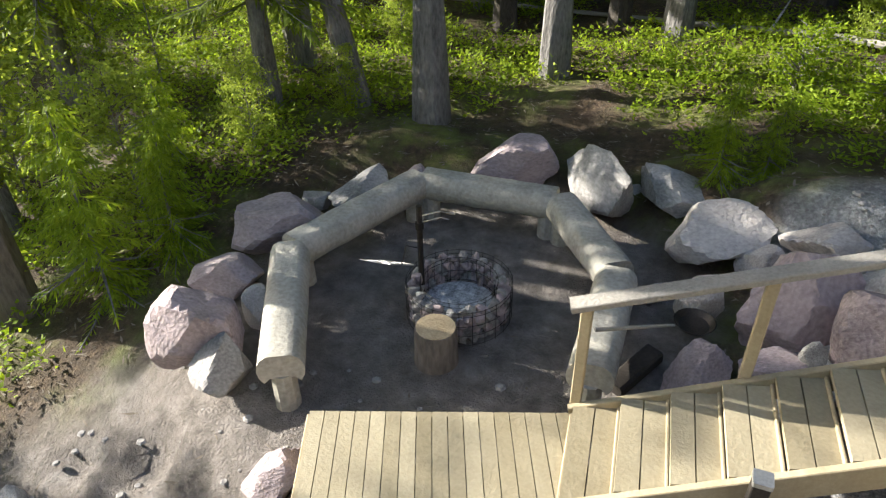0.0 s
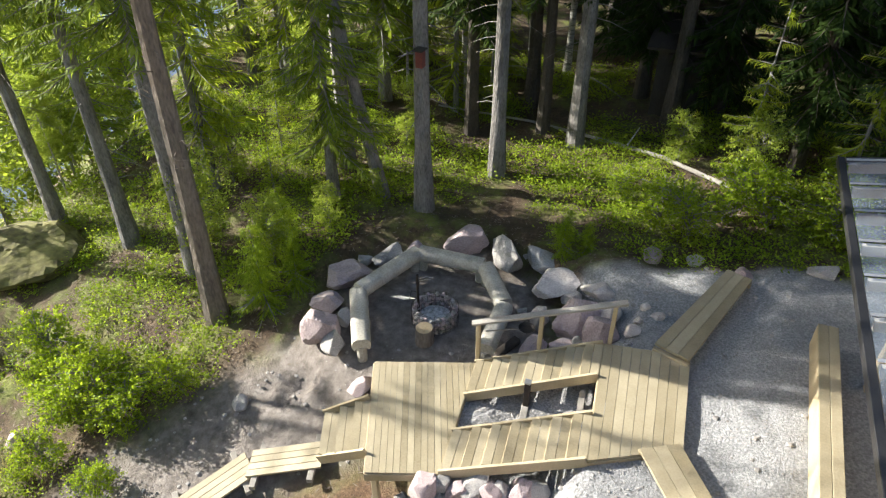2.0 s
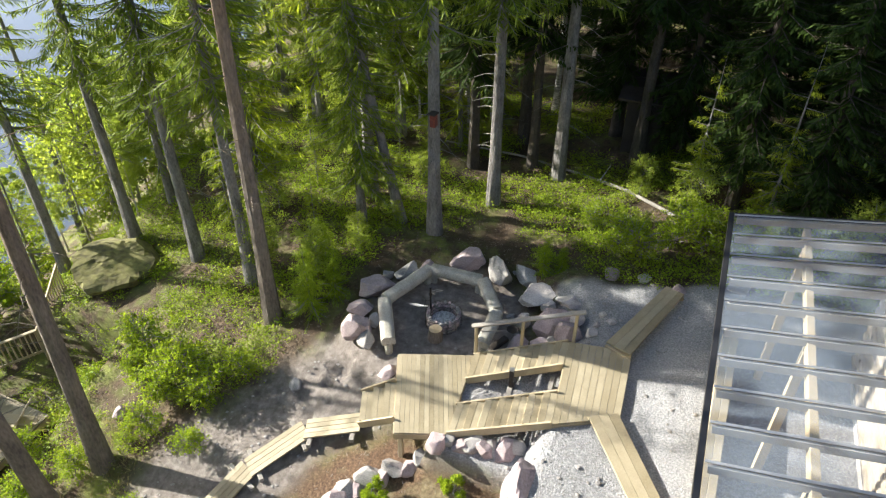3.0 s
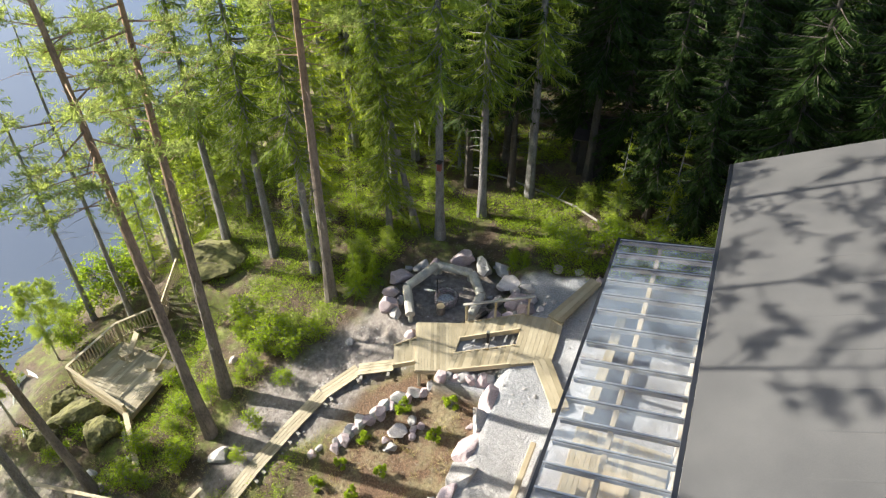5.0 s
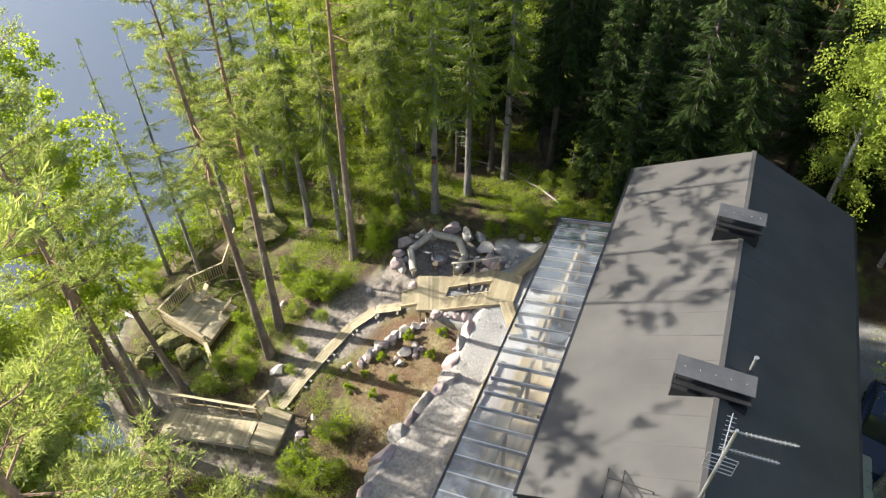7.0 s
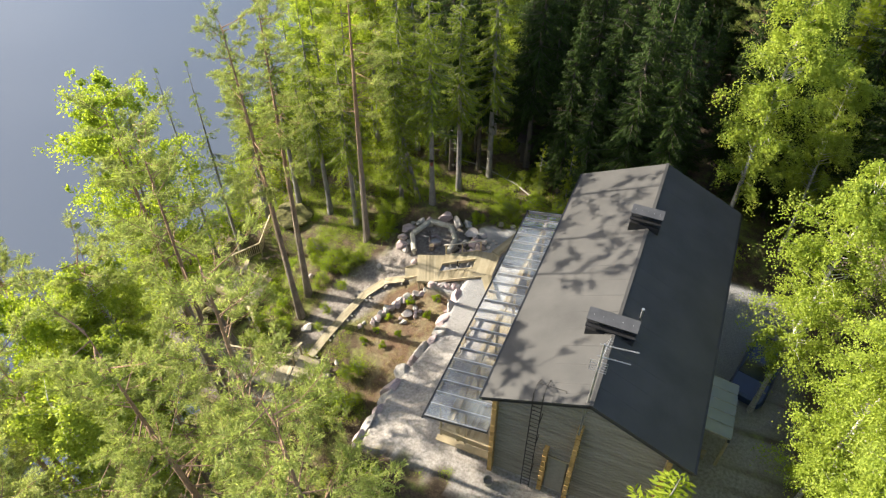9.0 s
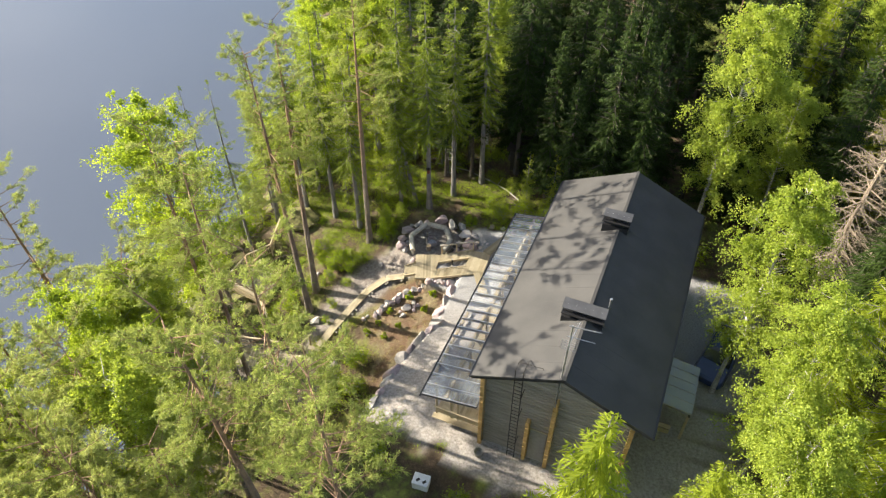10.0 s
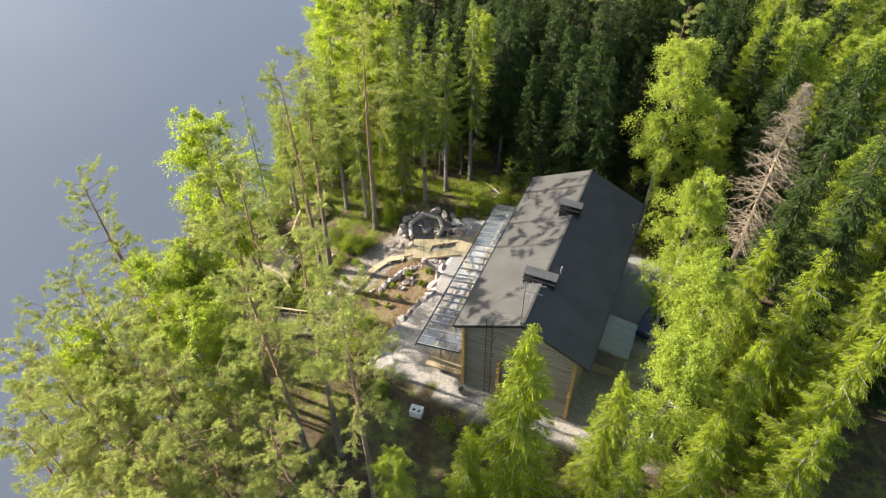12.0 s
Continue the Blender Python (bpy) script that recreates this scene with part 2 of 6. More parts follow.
def part(name, build, mat, parent, label="", smooth=False):
    """Links what build holds as one mesh under parent, kept where it stands in the world."""
    o = origin(parent)
    me = mesh_from(name, [Vector(p) - o for p in build.v], build.f, mat, smooth)
    ob = new(name, me)
    ob.parent = parent
    return tagged(ob, label)


def solid(name, build, mat, label, category, kind="", group="", smooth=False, at=(0, 0, 0)):
    o = Vector(at)
    ob = new(name, mesh_from(name, [Vector(p) - o for p in build.v], build.f, mat, smooth))
    ob.location = at
    return tagged(ob, label, category, group, kind)


def leaves(name, base, way, side, length, width, mat):
    """One mesh of many small folded blades, each from a base point along a way."""
    base, way, side = np.asarray(base), np.asarray(way), np.asarray(side)
    length, width = np.asarray(length)[:, None], np.asarray(width)[:, None]
    up = np.cross(way, side)
    mid = base + way * length * 0.45
    v = np.stack([base, mid + side * width / 2 + up * width * 0.15, base + way * length, mid - side * width / 2 + up * width * 0.15], 1).reshape(-1, 3)
    k = len(base)
    me = bpy.data.meshes.new(name)
    me.vertices.add(4 * k)
    me.vertices.foreach_set("co", v.astype(np.float32).ravel())
    me.loops.add(4 * k)
    me.loops.foreach_set("vertex_index", np.arange(4 * k, dtype=np.int32))
    me.polygons.add(k)
    me.polygons.foreach_set("loop_start", np.arange(0, 4 * k, 4, dtype=np.int32))
    me.update(calc_edges=True)
    me.materials.append(mat)
    return me


def unit(a):
    return a / np.maximum(np.linalg.norm(a, axis=-1, keepdims=True), 1e-9)


# ---- ground ----
def sstep(a, b_, v):
    t = min(1.0, max(0.0, (v - a) / (b_ - a)))
    return t * t * (3 - 2 * t)


def shore(y):
    """The x of the water's edge."""
    return -19.5 - 0.10 * max(0.0, y) - 0.006 * max(0.0, y - 8) ** 2 + 0.35 * min(0.0, y + 4)


WATER = -5.6
LZ = -4.35


def edge_x(y):
    e = 1.9 if y < 6.5 else 1.9 - 0.75 * sstep(6.5, 9.0, y)
    return e - 0.85 * sstep(2.0, -3.5, y)


def terrain(x, y):
    slope = -0.4 + 0.16 * (x + 2) + 0.29 * (y - 8)
    cap = -0.1 + 0.09 * min(9.0, max(0.0, x + 2))
    k = 0.35
    h = max(k - abs(slope - cap), 0) / k
    z = max(min(slope, cap) - h * h * k * 0.25, -8.5)
    width = 0.55 + 3.5 * sstep(-5, -14, y)
    m = sstep(edge_x(y) - width, edge_x(y) + 0.2, x) * sstep(13.5, 10.8, y)
    top = 0.48 + 0.27 * sstep(3.3, 4.8, x + 0.25 * max(0.0, 2 - y))
    if z < top:
        z += (top - z) * m
    pit = sstep(2.9, 2.0, math.hypot(x + 1.45, y - 9.0))
    z += (-0.4 - z) * pit
    # the bank behind the steps, held by boulders
    pile = sstep(1.25, 0.75, math.hypot((x - 0.95) / 1.15, (y - 9.3) / 1.05))
    bank = -0.38 + 0.42 * sstep(0.6, 2.0, x)
    if z > bank:
        z += (bank - z) * pile
    # the gravel bed between the flights, and the strip below them
    if -0.35 < x < 2.05 and abs(y - 6.68 - 0.31 * x) < 0.85:
        z = min(z, -0.34 + 0.24 * sstep(0.8, 1.7, x))
    strip = sstep(0.4, 0.0, max(abs(x - 0.85) - 1.0, abs(y - 5.62) - 0.35))
    if z < -0.2:
        z += (-0.2 - z) * strip
    dig = sstep(0.6, 0.0, max(abs(x + 13.5) - 2.5, abs(y - 4.0) - 2.7))
    if z > LZ - 0.35:
        z += (LZ - 0.35 - z) * dig
    s = x - shore(y)
    if s < 9:
        z = min(z, WATER + 0.05 + 0.33 * s + 0.05 * max(0, s) ** 2) if s < 0 else min(z, max(WATER + 0.05 + 0.16 * s + 0.06 * s * s, WATER))
    else:
        z = max(z, WATER + 0.5)
    return z


def zones(x, y):
    """Shares of gravel, sand and bark mulch on the ground."""
    wob = 0.35 * noise.noise((x * 0.9, y * 0.9, 3.0)) + 0.15 * noise.noise((x * 3, y * 3, 5.0))
    far_edge = 11.6 - 0.9 * sstep(5.0, 1.0, x)
    grav = sstep(-0.12, 0.12, x - edge_x(y) + 0.15) * sstep(0.25, -0.25, y - far_edge + wob) * sstep(-0.3, 0.3, y + 7.2 - 0.9 * (x < 6) + wob * 2) * sstep(0.3, -0.3, x - 19 + wob * 2)
    grav = max(grav, sstep(0.3, 0.05, max(abs(x - 0.85) - 1.05, abs(y - 5.7) - 0.4)))
    pit = sstep(0.3, -0.3, math.hypot(x + 1.45, y - 9.0) - 2.15 + wob * 0.5)
    # the trodden sandy slope beside the boardwalk
    sand = sstep(0.5, -0.5, abs((y - 5.6) - 1.15 * (x + 3.6)) / 1.5 - 1.7 + wob) * sstep(-7.6, -6.4, x) * sstep(-3.6, -2.2, y) * sstep(8.4, 7.6, y)
    bed = sstep(0.15, -0.15, math.hypot((x + 0.6) / 2.6, (y - 3.0) / 2.9) - 1 + wob * 0.3) * (1 - grav)
    bed = max(bed, sstep(0.3, -0.3, abs(x - 0.2) - 1.6 + wob) * sstep(0.8, -0.2, abs(y - 0.5) - 2.2 + wob) * (1 - grav))
    path = sstep(0.4, -0.4, abs(y + 2.6) - 1.6 + wob) * sstep(-3.6, -4.6, x) * sstep(-19, -15, x)
    shore_sand = sstep(3.2, 1.4, x - shore(y) + wob * 2) * sstep(3.0, 0.5, y)
    sand = max(sand * (1 - bed), pit, path * 0.7, shore_sand) * (1 - grav)
    return grav, sand, bed * (1 - pit)


# hollows trodden and dug into the sand
DENTS = [(-3.25, 6.95, 0.34, 0.14), (-3.45, 6.5, 0.2, 0.11), (-3.0, 6.45, 0.16, 0.08), (-3.95, 6.75, 0.22, 0.08), (-3.2, 6.05, 0.18, 0.08), (-3.9, 6.15, 0.25, 0.07), (-2.75, 6.3, 0.14, 0.07), (-2.6, 6.75, 0.15, 0.05), (-3.0, 4.7, 0.2, 0.06), (-4.6, 5.3, 0.2, 0.06), (-2.5, 5.1, 0.22, 0.06), (-3.6, 5.5, 0.15, 0.07), (-2.9, 5.55, 0.14, 0.06), (-4.3, 4.4, 0.2, 0.06)]


def gz(x, y):
    g, s, b_ = zones(x, y)
    rough = (0.02 * g + 0.05 * s + 0.04 * b_ + 0.11 * (1 - max(g, s, b_)))
    pit = sstep(2.4, 1.6, math.hypot(x + 1.45, y - 9.0))
    dent = 0.0
    for cx, cy, cr, depth in DENTS:
        q = math.hypot(x - cx, (y - cy) * 1.3) / cr
        if q < 1.8:
            dent += depth * (0.45 * math.exp(-((q - 1.15) / 0.3) ** 2) - math.exp(-(q / 0.75) ** 4))
    return terrain(x, y) + dent + rough * (1 - 0.7 * pit) * (noise.noise((x * 1.1, y * 1.1, 0)) + 0.6 * noise.noise((x * 2.9, y * 2.9, 7)))


def steps(lo, hi, fine_lo, fine_hi, fine):
    a = [fine_lo + i * fine for i in range(int((fine_hi - fine_lo) / fine) + 1)]
    d, v = fine * 1.25, fine_hi
    while v < hi:
        v += d
        a.append(min(v, hi))
        d *= 1.18
    d, v = fine * 1.25, fine_lo
    while v > lo:
        v -= d
        a.insert(0, max(v, lo))
        d *= 1.18
    return a


gx, gy = steps(-900, 900, -9, 6, 0.14), steps(-900, 900, -4, 13, 0.14)
gv, gc = [], []
for y in gy:
    for x in gx:
        near = abs(x) < 60 and -50 < y < 90
        gv.append((x, y, gz(x, y) if near else max(terrain(x, y), WATER + 0.3 if x > shore(y) else -30)))
        gc.append((*zones(x, y), 1.0) if near else (0, 0, 0, 1))
k = len(gx)
gf = [(j * k + i, j * k + i + 1, (j + 1) * k + i + 1, (j + 1) * k + i) for j in range(len(gy) - 1) for i in range(k - 1)]
ground_mat = bpy.data.materials.new("ground_cover")
ground_mat.use_nodes = True
n, l = ground_mat.node_tree.nodes, ground_mat.node_tree.links
b = n["Principled BSDF"]
b.inputs["Roughness"].default_value = 0.95
tc = n.new("ShaderNodeTexCoord")
att = n.new("ShaderNodeVertexColor")
att.layer_name = "cover"
sep = n.new("ShaderNodeSeparateColor")
l.new(att.outputs[0], sep.inputs[0])


def patch(scale, detail, stops, seed=0.0):
    """A noise through colour stops."""
    t = n.new("ShaderNodeTexNoise")
    t.noise_dimensions = "4D"
    t.inputs["W"].default_value, t.inputs["Scale"].default_value, t.inputs["Detail"].default_value = seed, scale, detail
    t.inputs["Roughness"].default_value = 0.65
    l.new(tc.outputs["Object"], t.inputs["Vector"])
    r = n.new("ShaderNodeValToRGB")
    els = r.color_ramp.elements
    while len(els) < len(stops):
        els.new(0.5)
    for e, (pos, col) in zip(els, stops):
        e.position, e.color = pos, (*col, 1)
    l.new(t.outputs[0], r.inputs[0])
    return r.outputs[0], t.outputs[0]


def blend(fac, a, b_):
    m = n.new("ShaderNodeMix")
    m.data_type = "RGBA"
    l.new(fac, m.inputs["Factor"])
    l.new(a, m.inputs["A"])
    l.new(b_, m.inputs["B"])
    return m.outputs["Result"]


moss, h0 = patch(0.55, 8, [(0.34, (0.035, 0.022, 0.013)), (0.44, (0.06, 0.042, 0.02)), (0.51, (0.11, 0.125, 0.026)), (0.64, (0.22, 0.25, 0.045))], 1)
litter, h1 = patch(14, 6, [(0.3, (0.03, 0.019, 0.011)), (0.55, (0.10, 0.066, 0.038)), (0.75, (0.23, 0.165, 0.10))], 2)
sand_c, h2 = patch(5, 9, [(0.3, (0.10, 0.085, 0.075)), (0.5, (0.205, 0.18, 0.163)), (0.7, (0.32, 0.29, 0.268))], 3)
grav_c, h3 = patch(26, 6, [(0.3, (0.165, 0.167, 0.175)), (0.5, (0.30, 0.302, 0.312)), (0.72, (0.50, 0.502, 0.51))], 4)
bark_c, h4 = patch(18, 6, [(0.3, (0.045, 0.026, 0.016)), (0.5, (0.125, 0.074, 0.042)), (0.72, (0.25, 0.165, 0.10))], 5)
_, fine_h = patch(40, 5, [(0, (0, 0, 0)), (1, (1, 1, 1))], 6)
dry, h5 = patch(9, 7, [(0.3, (0.07, 0.055, 0.03)), (0.5, (0.19, 0.155, 0.085)), (0.7, (0.32, 0.27, 0.155))], 7)
mixer, _ = patch(1.9, 6, [(0.40, (0, 0, 0)), (0.60, (1, 1, 1))], 8)
tufts, _ = patch(1.1, 7, [(0.46, (0, 0, 0)), (0.60, (1, 1, 1))], 9)
col = blend(mixer, moss, litter)
bark_c = blend(tufts, bark_c, dry)
col = blend(sep.outputs[1], col, sand_c)
col = blend(sep.outputs[2], col, bark_c)
yard_c, _ = patch(7, 8, [(0.3, (0.20, 0.18, 0.165)), (0.5, (0.36, 0.33, 0.305)), (0.7, (0.50, 0.465, 0.435))], 10)
_, lumps = patch(3.2, 4, [(0, (0, 0, 0)), (1, (1, 1, 1))], 11)
sxyz, toward = n.new("ShaderNodeSeparateXYZ"), n.new("ShaderNodeMapRange")
l.new(tc.outputs["Object"], sxyz.inputs[0])
l.new(sxyz.outputs["Y"], toward.inputs["Value"])
toward.inputs["From Min"].default_value, toward.inputs["From Max"].default_value = 5.0, -1.0
grav_c = blend(toward.outputs[0], grav_c, yard_c)
col = blend(sep.outputs[0], col, grav_c)
l.new(col, b.inputs["Base Color"])
bp = n.new("ShaderNodeBump")
bp.inputs["Strength"].default_value, bp.inputs["Distance"].default_value = 0.9, 0.07
sm = n.new("ShaderNodeMath")
l.new(fine_h, sm.inputs[0])
l.new(h2, sm.inputs[1])
sm2 = n.new("ShaderNodeMath")
l.new(sm.outputs[0], sm2.inputs[0])
l.new(lumps, sm2.inputs[1])
l.new(sm2.outputs[0], bp.inputs["Height"])
l.new(bp.outputs[0], b.inputs["Normal"])
gme = mesh_from("ground", gv, gf, ground_mat)
gme.shade_smooth()
ca = gme.color_attributes.new("cover", "FLOAT_COLOR", "POINT")
ca.data.foreach_set("color", np.array(gc, np.float32).ravel())
tagged(new("ground", gme), "mossy forest floor with trodden sand, grey gravel and bark mulch", "ground", kind="structure")
wv = [(-1500, -900, WATER), (shore(0) + 12, -900, WATER), (shore(0) + 12, 1200, WATER), (-1500, 1200, WATER)]
wob_ = Build()
wob_.v, wob_.f = wv, [(0, 1, 2, 3)]
solid("water", wob_, water_mat, "still dark blue lake water reflecting the bright sky", "lake", "structure")


# ---- decks and stairs ----
def lerp(a, b_, t):
    return Vector(a) + (Vector(b_) - Vector(a)) * t


def boards(parent, a0, a1, b0, b1, count, thick=0.028, gap=0.006, name="board", mat=None):
    """Boards laid side by side: the ends of the first run a0-b0, of the last a1-b1."""
    wide = (Vector(a1) - Vector(a0)).length / count
    g = gap / wide / 2
    for i in range(count):
        s, e = (i / count) + g / count * 1.0, ((i + 1) / count) - g / count * 1.0
        jog = random.uniform(-0.004, 0.004)
        dz = Vector((0, 0, random.uniform(-0.002, 0.002)))
        q = [lerp(a0, a1, s), lerp(b0, b1, s), lerp(b0, b1, e), lerp(a0, a1, e)]
        along = (q[1] - q[0]).normalized() * jog
        bb = Build().quad3(*[p + dz + along for p in q], thick)
        part(name, bb, mat or M_DECK, parent)


D1 = -0.045
D2 = 0.575
d1_fl, d1_fr, d1_nl, d1_nr = (-1.87, 7.19, D1), (-0.22, 7.81, D1), (-0.99, 5.10, D1), (0.04, 5.50, D1)
lower_deck = thing("lower_deck", (-0.8, 6.4, gz(-0.8, 6.4)), "low landing deck of new narrow pine boards beside the fire pit", "deck")
far_dir = (Vector(d1_fr) - Vector(d1_fl))
N1 = 17
full_near = Vector(d1_nl) + far_dir
for i in range(N1):
    s, e = i / N1 + 0.0018, (i + 1) / N1 - 0.0018
    fa, fb = lerp(d1_fl, d1_fr, s), lerp(d1_fl, d1_fr, e)
    na, nb = lerp(d1_nl, full_near, s), lerp(d1_nl, full_near, e)

    def stop(f, nn):
        # boards end on the slanting edge that runs from the far right to the near right corner
        edge = Vector(d1_nr) - Vector(d1_fr)
        w = nn - f
        den = w.x * edge.y - w.y * edge.x
        t = ((d1_fr[0] - f.x) * edge.y - (d1_fr[1] - f.y) * edge.x) / den if abs(den) > 1e-6 else 1
        return f + w * min(1.0, t) if t > 0.02 else f + w * 0.02
    if i >= 11:
        na, nb = stop(fa, na), stop(fb, nb)
    part("board", Build().quad3(fa, na, nb, fb, 0.028), M_DECK, lower_deck)
for a, b_ in ((d1_fl, d1_nl), (d1_fl, d1_fr), (d1_nl, d1_nr)):
    o = Vector((0, 0, -0.105))
    part("edge_joist", Build().beam(Vector(a) + o, Vector(b_) + o, 0.045, 0.145), M_BEAM, lower_deck)
for px, py in ((-1.75, 7.1), (-0.95, 5.3), (-0.1, 5.65), (-0.35, 7.6)):
    part("foot_post", Build().beam((px, py, gz(px, py) - 0.1), (px, py, D1 - 0.18), 0.095, 0.095, up=(1, 0, 0)), M_BEAM, lower_deck)

upper_deck = thing("upper_deck", (2.6, 7.4, gz(2.6, 7.4)), "upper landing deck of wide new pine boards on the gravel", "deck")
u_fl, u_fr, u_nl, u_nr = (1.80, 8.44, D2), (3.17, 8.66, D2), (2.04, 6.04, D2), (3.26, 6.72, D2)
boards(upper_deck, u_fl, u_fr, u_nl, u_nr, 9, 0.032, 0.007)
for a, b_ in ((u_fl, u_nl), (u_nl, u_nr), (u_fl, u_fr)):
    o = Vector((0, 0, -0.12))
    part("edge_joist", Build().beam(Vector(a) + o, Vector(b_) + o, 0.045, 0.16), M_BEAM, upper_deck)


def flight(label, lo_a, lo_b, hi_a, hi_b, treads):
    """A flight of steps between two strings; a and b are the two strings' foot and head points."""
    st = thing("garden_stairs", lo_a, label, "stairs", "stairs between the decks")
    for a, b_ in ((lo_a, hi_a), (lo_b, hi_b)):
        o = Vector((0, 0, -0.03))
        part("stringer", Build().beam(Vector(a) + o, Vector(b_) + o, 0.048, 0.195), M_BEAM, st)
    for i in range(treads):
        z = lo_a[2] + (hi_a[2] - lo_a[2]) * (i + 0.75) / treads
        for j, (s, e) in enumerate(((0.04, 0.50), (0.53, 0.99))):
            q = [lerp(lo_a, hi_a, (i + s) / treads), lerp(lo_b, hi_b, (i + s) / treads), lerp(lo_b, hi_b, (i + e) / treads), lerp(lo_a, hi_a, (i + e) / treads)]
            inner = [lerp(q[0], q[1], 0.03), lerp(q[0], q[1], 0.97), lerp(q[3], q[2], 0.97), lerp(q[3], q[2], 0.03)]
            for p in inner:
                p.z = z - 0.012
            part("tread", Build().quad3(*inner, 0.034), M_DECK, st)
        q = [lerp(lo_a, hi_a, (i + 0.02) / treads), lerp(lo_b, hi_b, (i + 0.02) / treads)]
        p0, p1 = lerp(q[0], q[1], 0.03), lerp(q[0], q[1], 0.97)
        p0.z = p1.z = z - 0.085
        part("riser", Build().beam(p0, p1, 0.022, 0.08), M_BEAM, st)
    return st


flight("wide pine steps with two-board treads along the boulders", (-0.13, 7.04, D1), (-0.22, 7.81, D1), (1.86, 7.68, D2), (1.80, 8.44, D2), 7)
flight("pine steps with two-board treads beside the gravel bed", (0.04, 5.50, D1), (-0.05, 6.28, D1), (2.04, 6.04, D2), (1.95, 6.90, D2), 7)
well = thing("planting_well", (0.9, 6.9, gz(0.9, 6.9)), "gravel-filled opening framed by timber between two flights", "planter")
part("timber_rim", Build().beam((-0.14, 7.04, D1 - 0.09), (-0.05, 6.28, D1 - 0.09), 0.045, 0.17), M_BEAM, well)
gw = Build()
rnd = random.Random(4)
nx, ny = 22, 12
for j in range(ny + 1):
    for i in range(nx + 1):
        p = lerp(lerp((-0.06, 6.13, 0), (1.94, 6.70, 0), i / nx), lerp((-0.15, 7.25, 0), (1.80, 7.95, 0), i / nx), j / ny)
        heap = 0.07 * math.exp(-((p.x - 0.25) / 0.4) ** 2 - ((p.y - 6.75) / 0.3) ** 2)
        bed = -0.19 + 0.17 * sstep(0.8, 1.0, p.x) + 0.05 * sstep(1.2, 1.9, p.x) + heap
        gw.v.append((p.x, p.y, bed + rnd.uniform(-0.012, 0.012)))
gw.f = [(j * (nx + 1) + i, j * (nx + 1) + i + 1, (j + 1) * (nx + 1) + i + 1, (j + 1) * (nx + 1) + i) for j in range(ny) for i in range(nx)]
M_GRAVEL = material("crushed_gravel", (0.10, 0.10, 0.105), (0.42, 0.41, 0.41), 30, 70, 0.95, 0.9)
part("gravel_fill", gw, M_GRAVEL, well)
part("cross_beam", Build().beam((0.83, 7.36, -0.09), (0.93, 6.6, -0.09), 0.11, 0.16), M_GREYWOOD, well)
part("cross_beam", Build().beam((1.68, 7.62, 0.18), (1.74, 6.85, 0.18), 0.10, 0.10), M_GREYWOOD, well)
part("steel_post", Build().beam((0.86, 7.2, -0.3), (0.86, 7.2, 0.50), 0.09, 0.09, up=(1, 0, 0)), M_IRON, well, "dark steel post")
part("post_cap", Build().beam((0.86, 7.2, 0.50), (0.86, 7.2, 0.53), 0.10, 0.10, up=(1, 0, 0)), M_STEEL, well, "galvanised cap")

rail = thing("handrail", (-0.2, 7.85, D1), "grey timber handrail on square posts along the steps", "handrail")
part("rail", Build().beam((-0.30, 7.47 + 0.33, 0.86), (2.05, 8.53, 1.47), 0.12, 0.045), M_GREYWOOD, rail)
for t, foot in ((0.04, -0.2), (0.46, 0.05), (0.93, 0.35)):
    p = lerp((-0.30, 7.84, 0.84), (2.05, 8.56, 1.45), t)
    part("post", Build().beam((p.x, p.y, foot), (p.x, p.y, p.z), 0.07, 0.07, up=(1, 0, 0)), M_BEAM, rail)

side_steps = thing("side_steps", (-1.75, 6.1, -0.5), "three pine steps leading down to the boardwalk", "stairs")
sa, sb, ea, eb = (-1.55, 6.42, D1), (-1.12, 5.42, D1), (-2.28, 6.12, -0.42), (-1.95, 5.33, -0.5)
for a, b_ in ((sa, ea), (sb, eb)):
    o = Vector((0, 0, 0.0))
    part("stringer", Build().beam(Vector(a) + o, Vector(b_) + o, 0.045, 0.18), M_BEAM, side_steps)
for i in range(3):
    z = D1 - 0.13 * (i + 0.6)
    for s, e in ((0.02, 0.48), (0.51, 0.98)):
        q = [lerp(sa, ea, (i + s) / 3), lerp(sb, eb, (i + s) / 3), lerp(sb, eb, (i + e) / 3), lerp(sa, ea, (i + e) / 3)]
        for p in q:
            p.z = z
        part("tread", Build().quad3(*q, 0.034), M_DECK, side_steps)

# ramps of three boards
for nm, lab, a0, a1, b0, b1 in (
    ("ramp", "three-board timber ramp rising from the deck to the gravel", (2.58, 8.62, 0.66), (3.15, 8.42, 0.66), (3.55, 10.98, 0.76), (3.99, 10.82, 0.76)),
    ("ramp", "three-board timber ramp towards the glazed terrace", (2.68, 6.45, 0.64), (3.20, 6.76, 0.64), (3.82, 4.62, 0.83), (4.30, 4.90, 0.83)),
):
    rp = thing(nm, a0, lab, "ramp", "ramps")
    boards(rp, a0, a1, b0, b1, 3, 0.045, 0.008)
    for p, q in ((a0, a1), (b0, b1)):
        part("bearer", Build().beam(Vector(p) + Vector((0, 0, -0.10)), Vector(q) + Vector((0, 0, -0.10)), 0.07, 0.10), M_BEAM, rp)

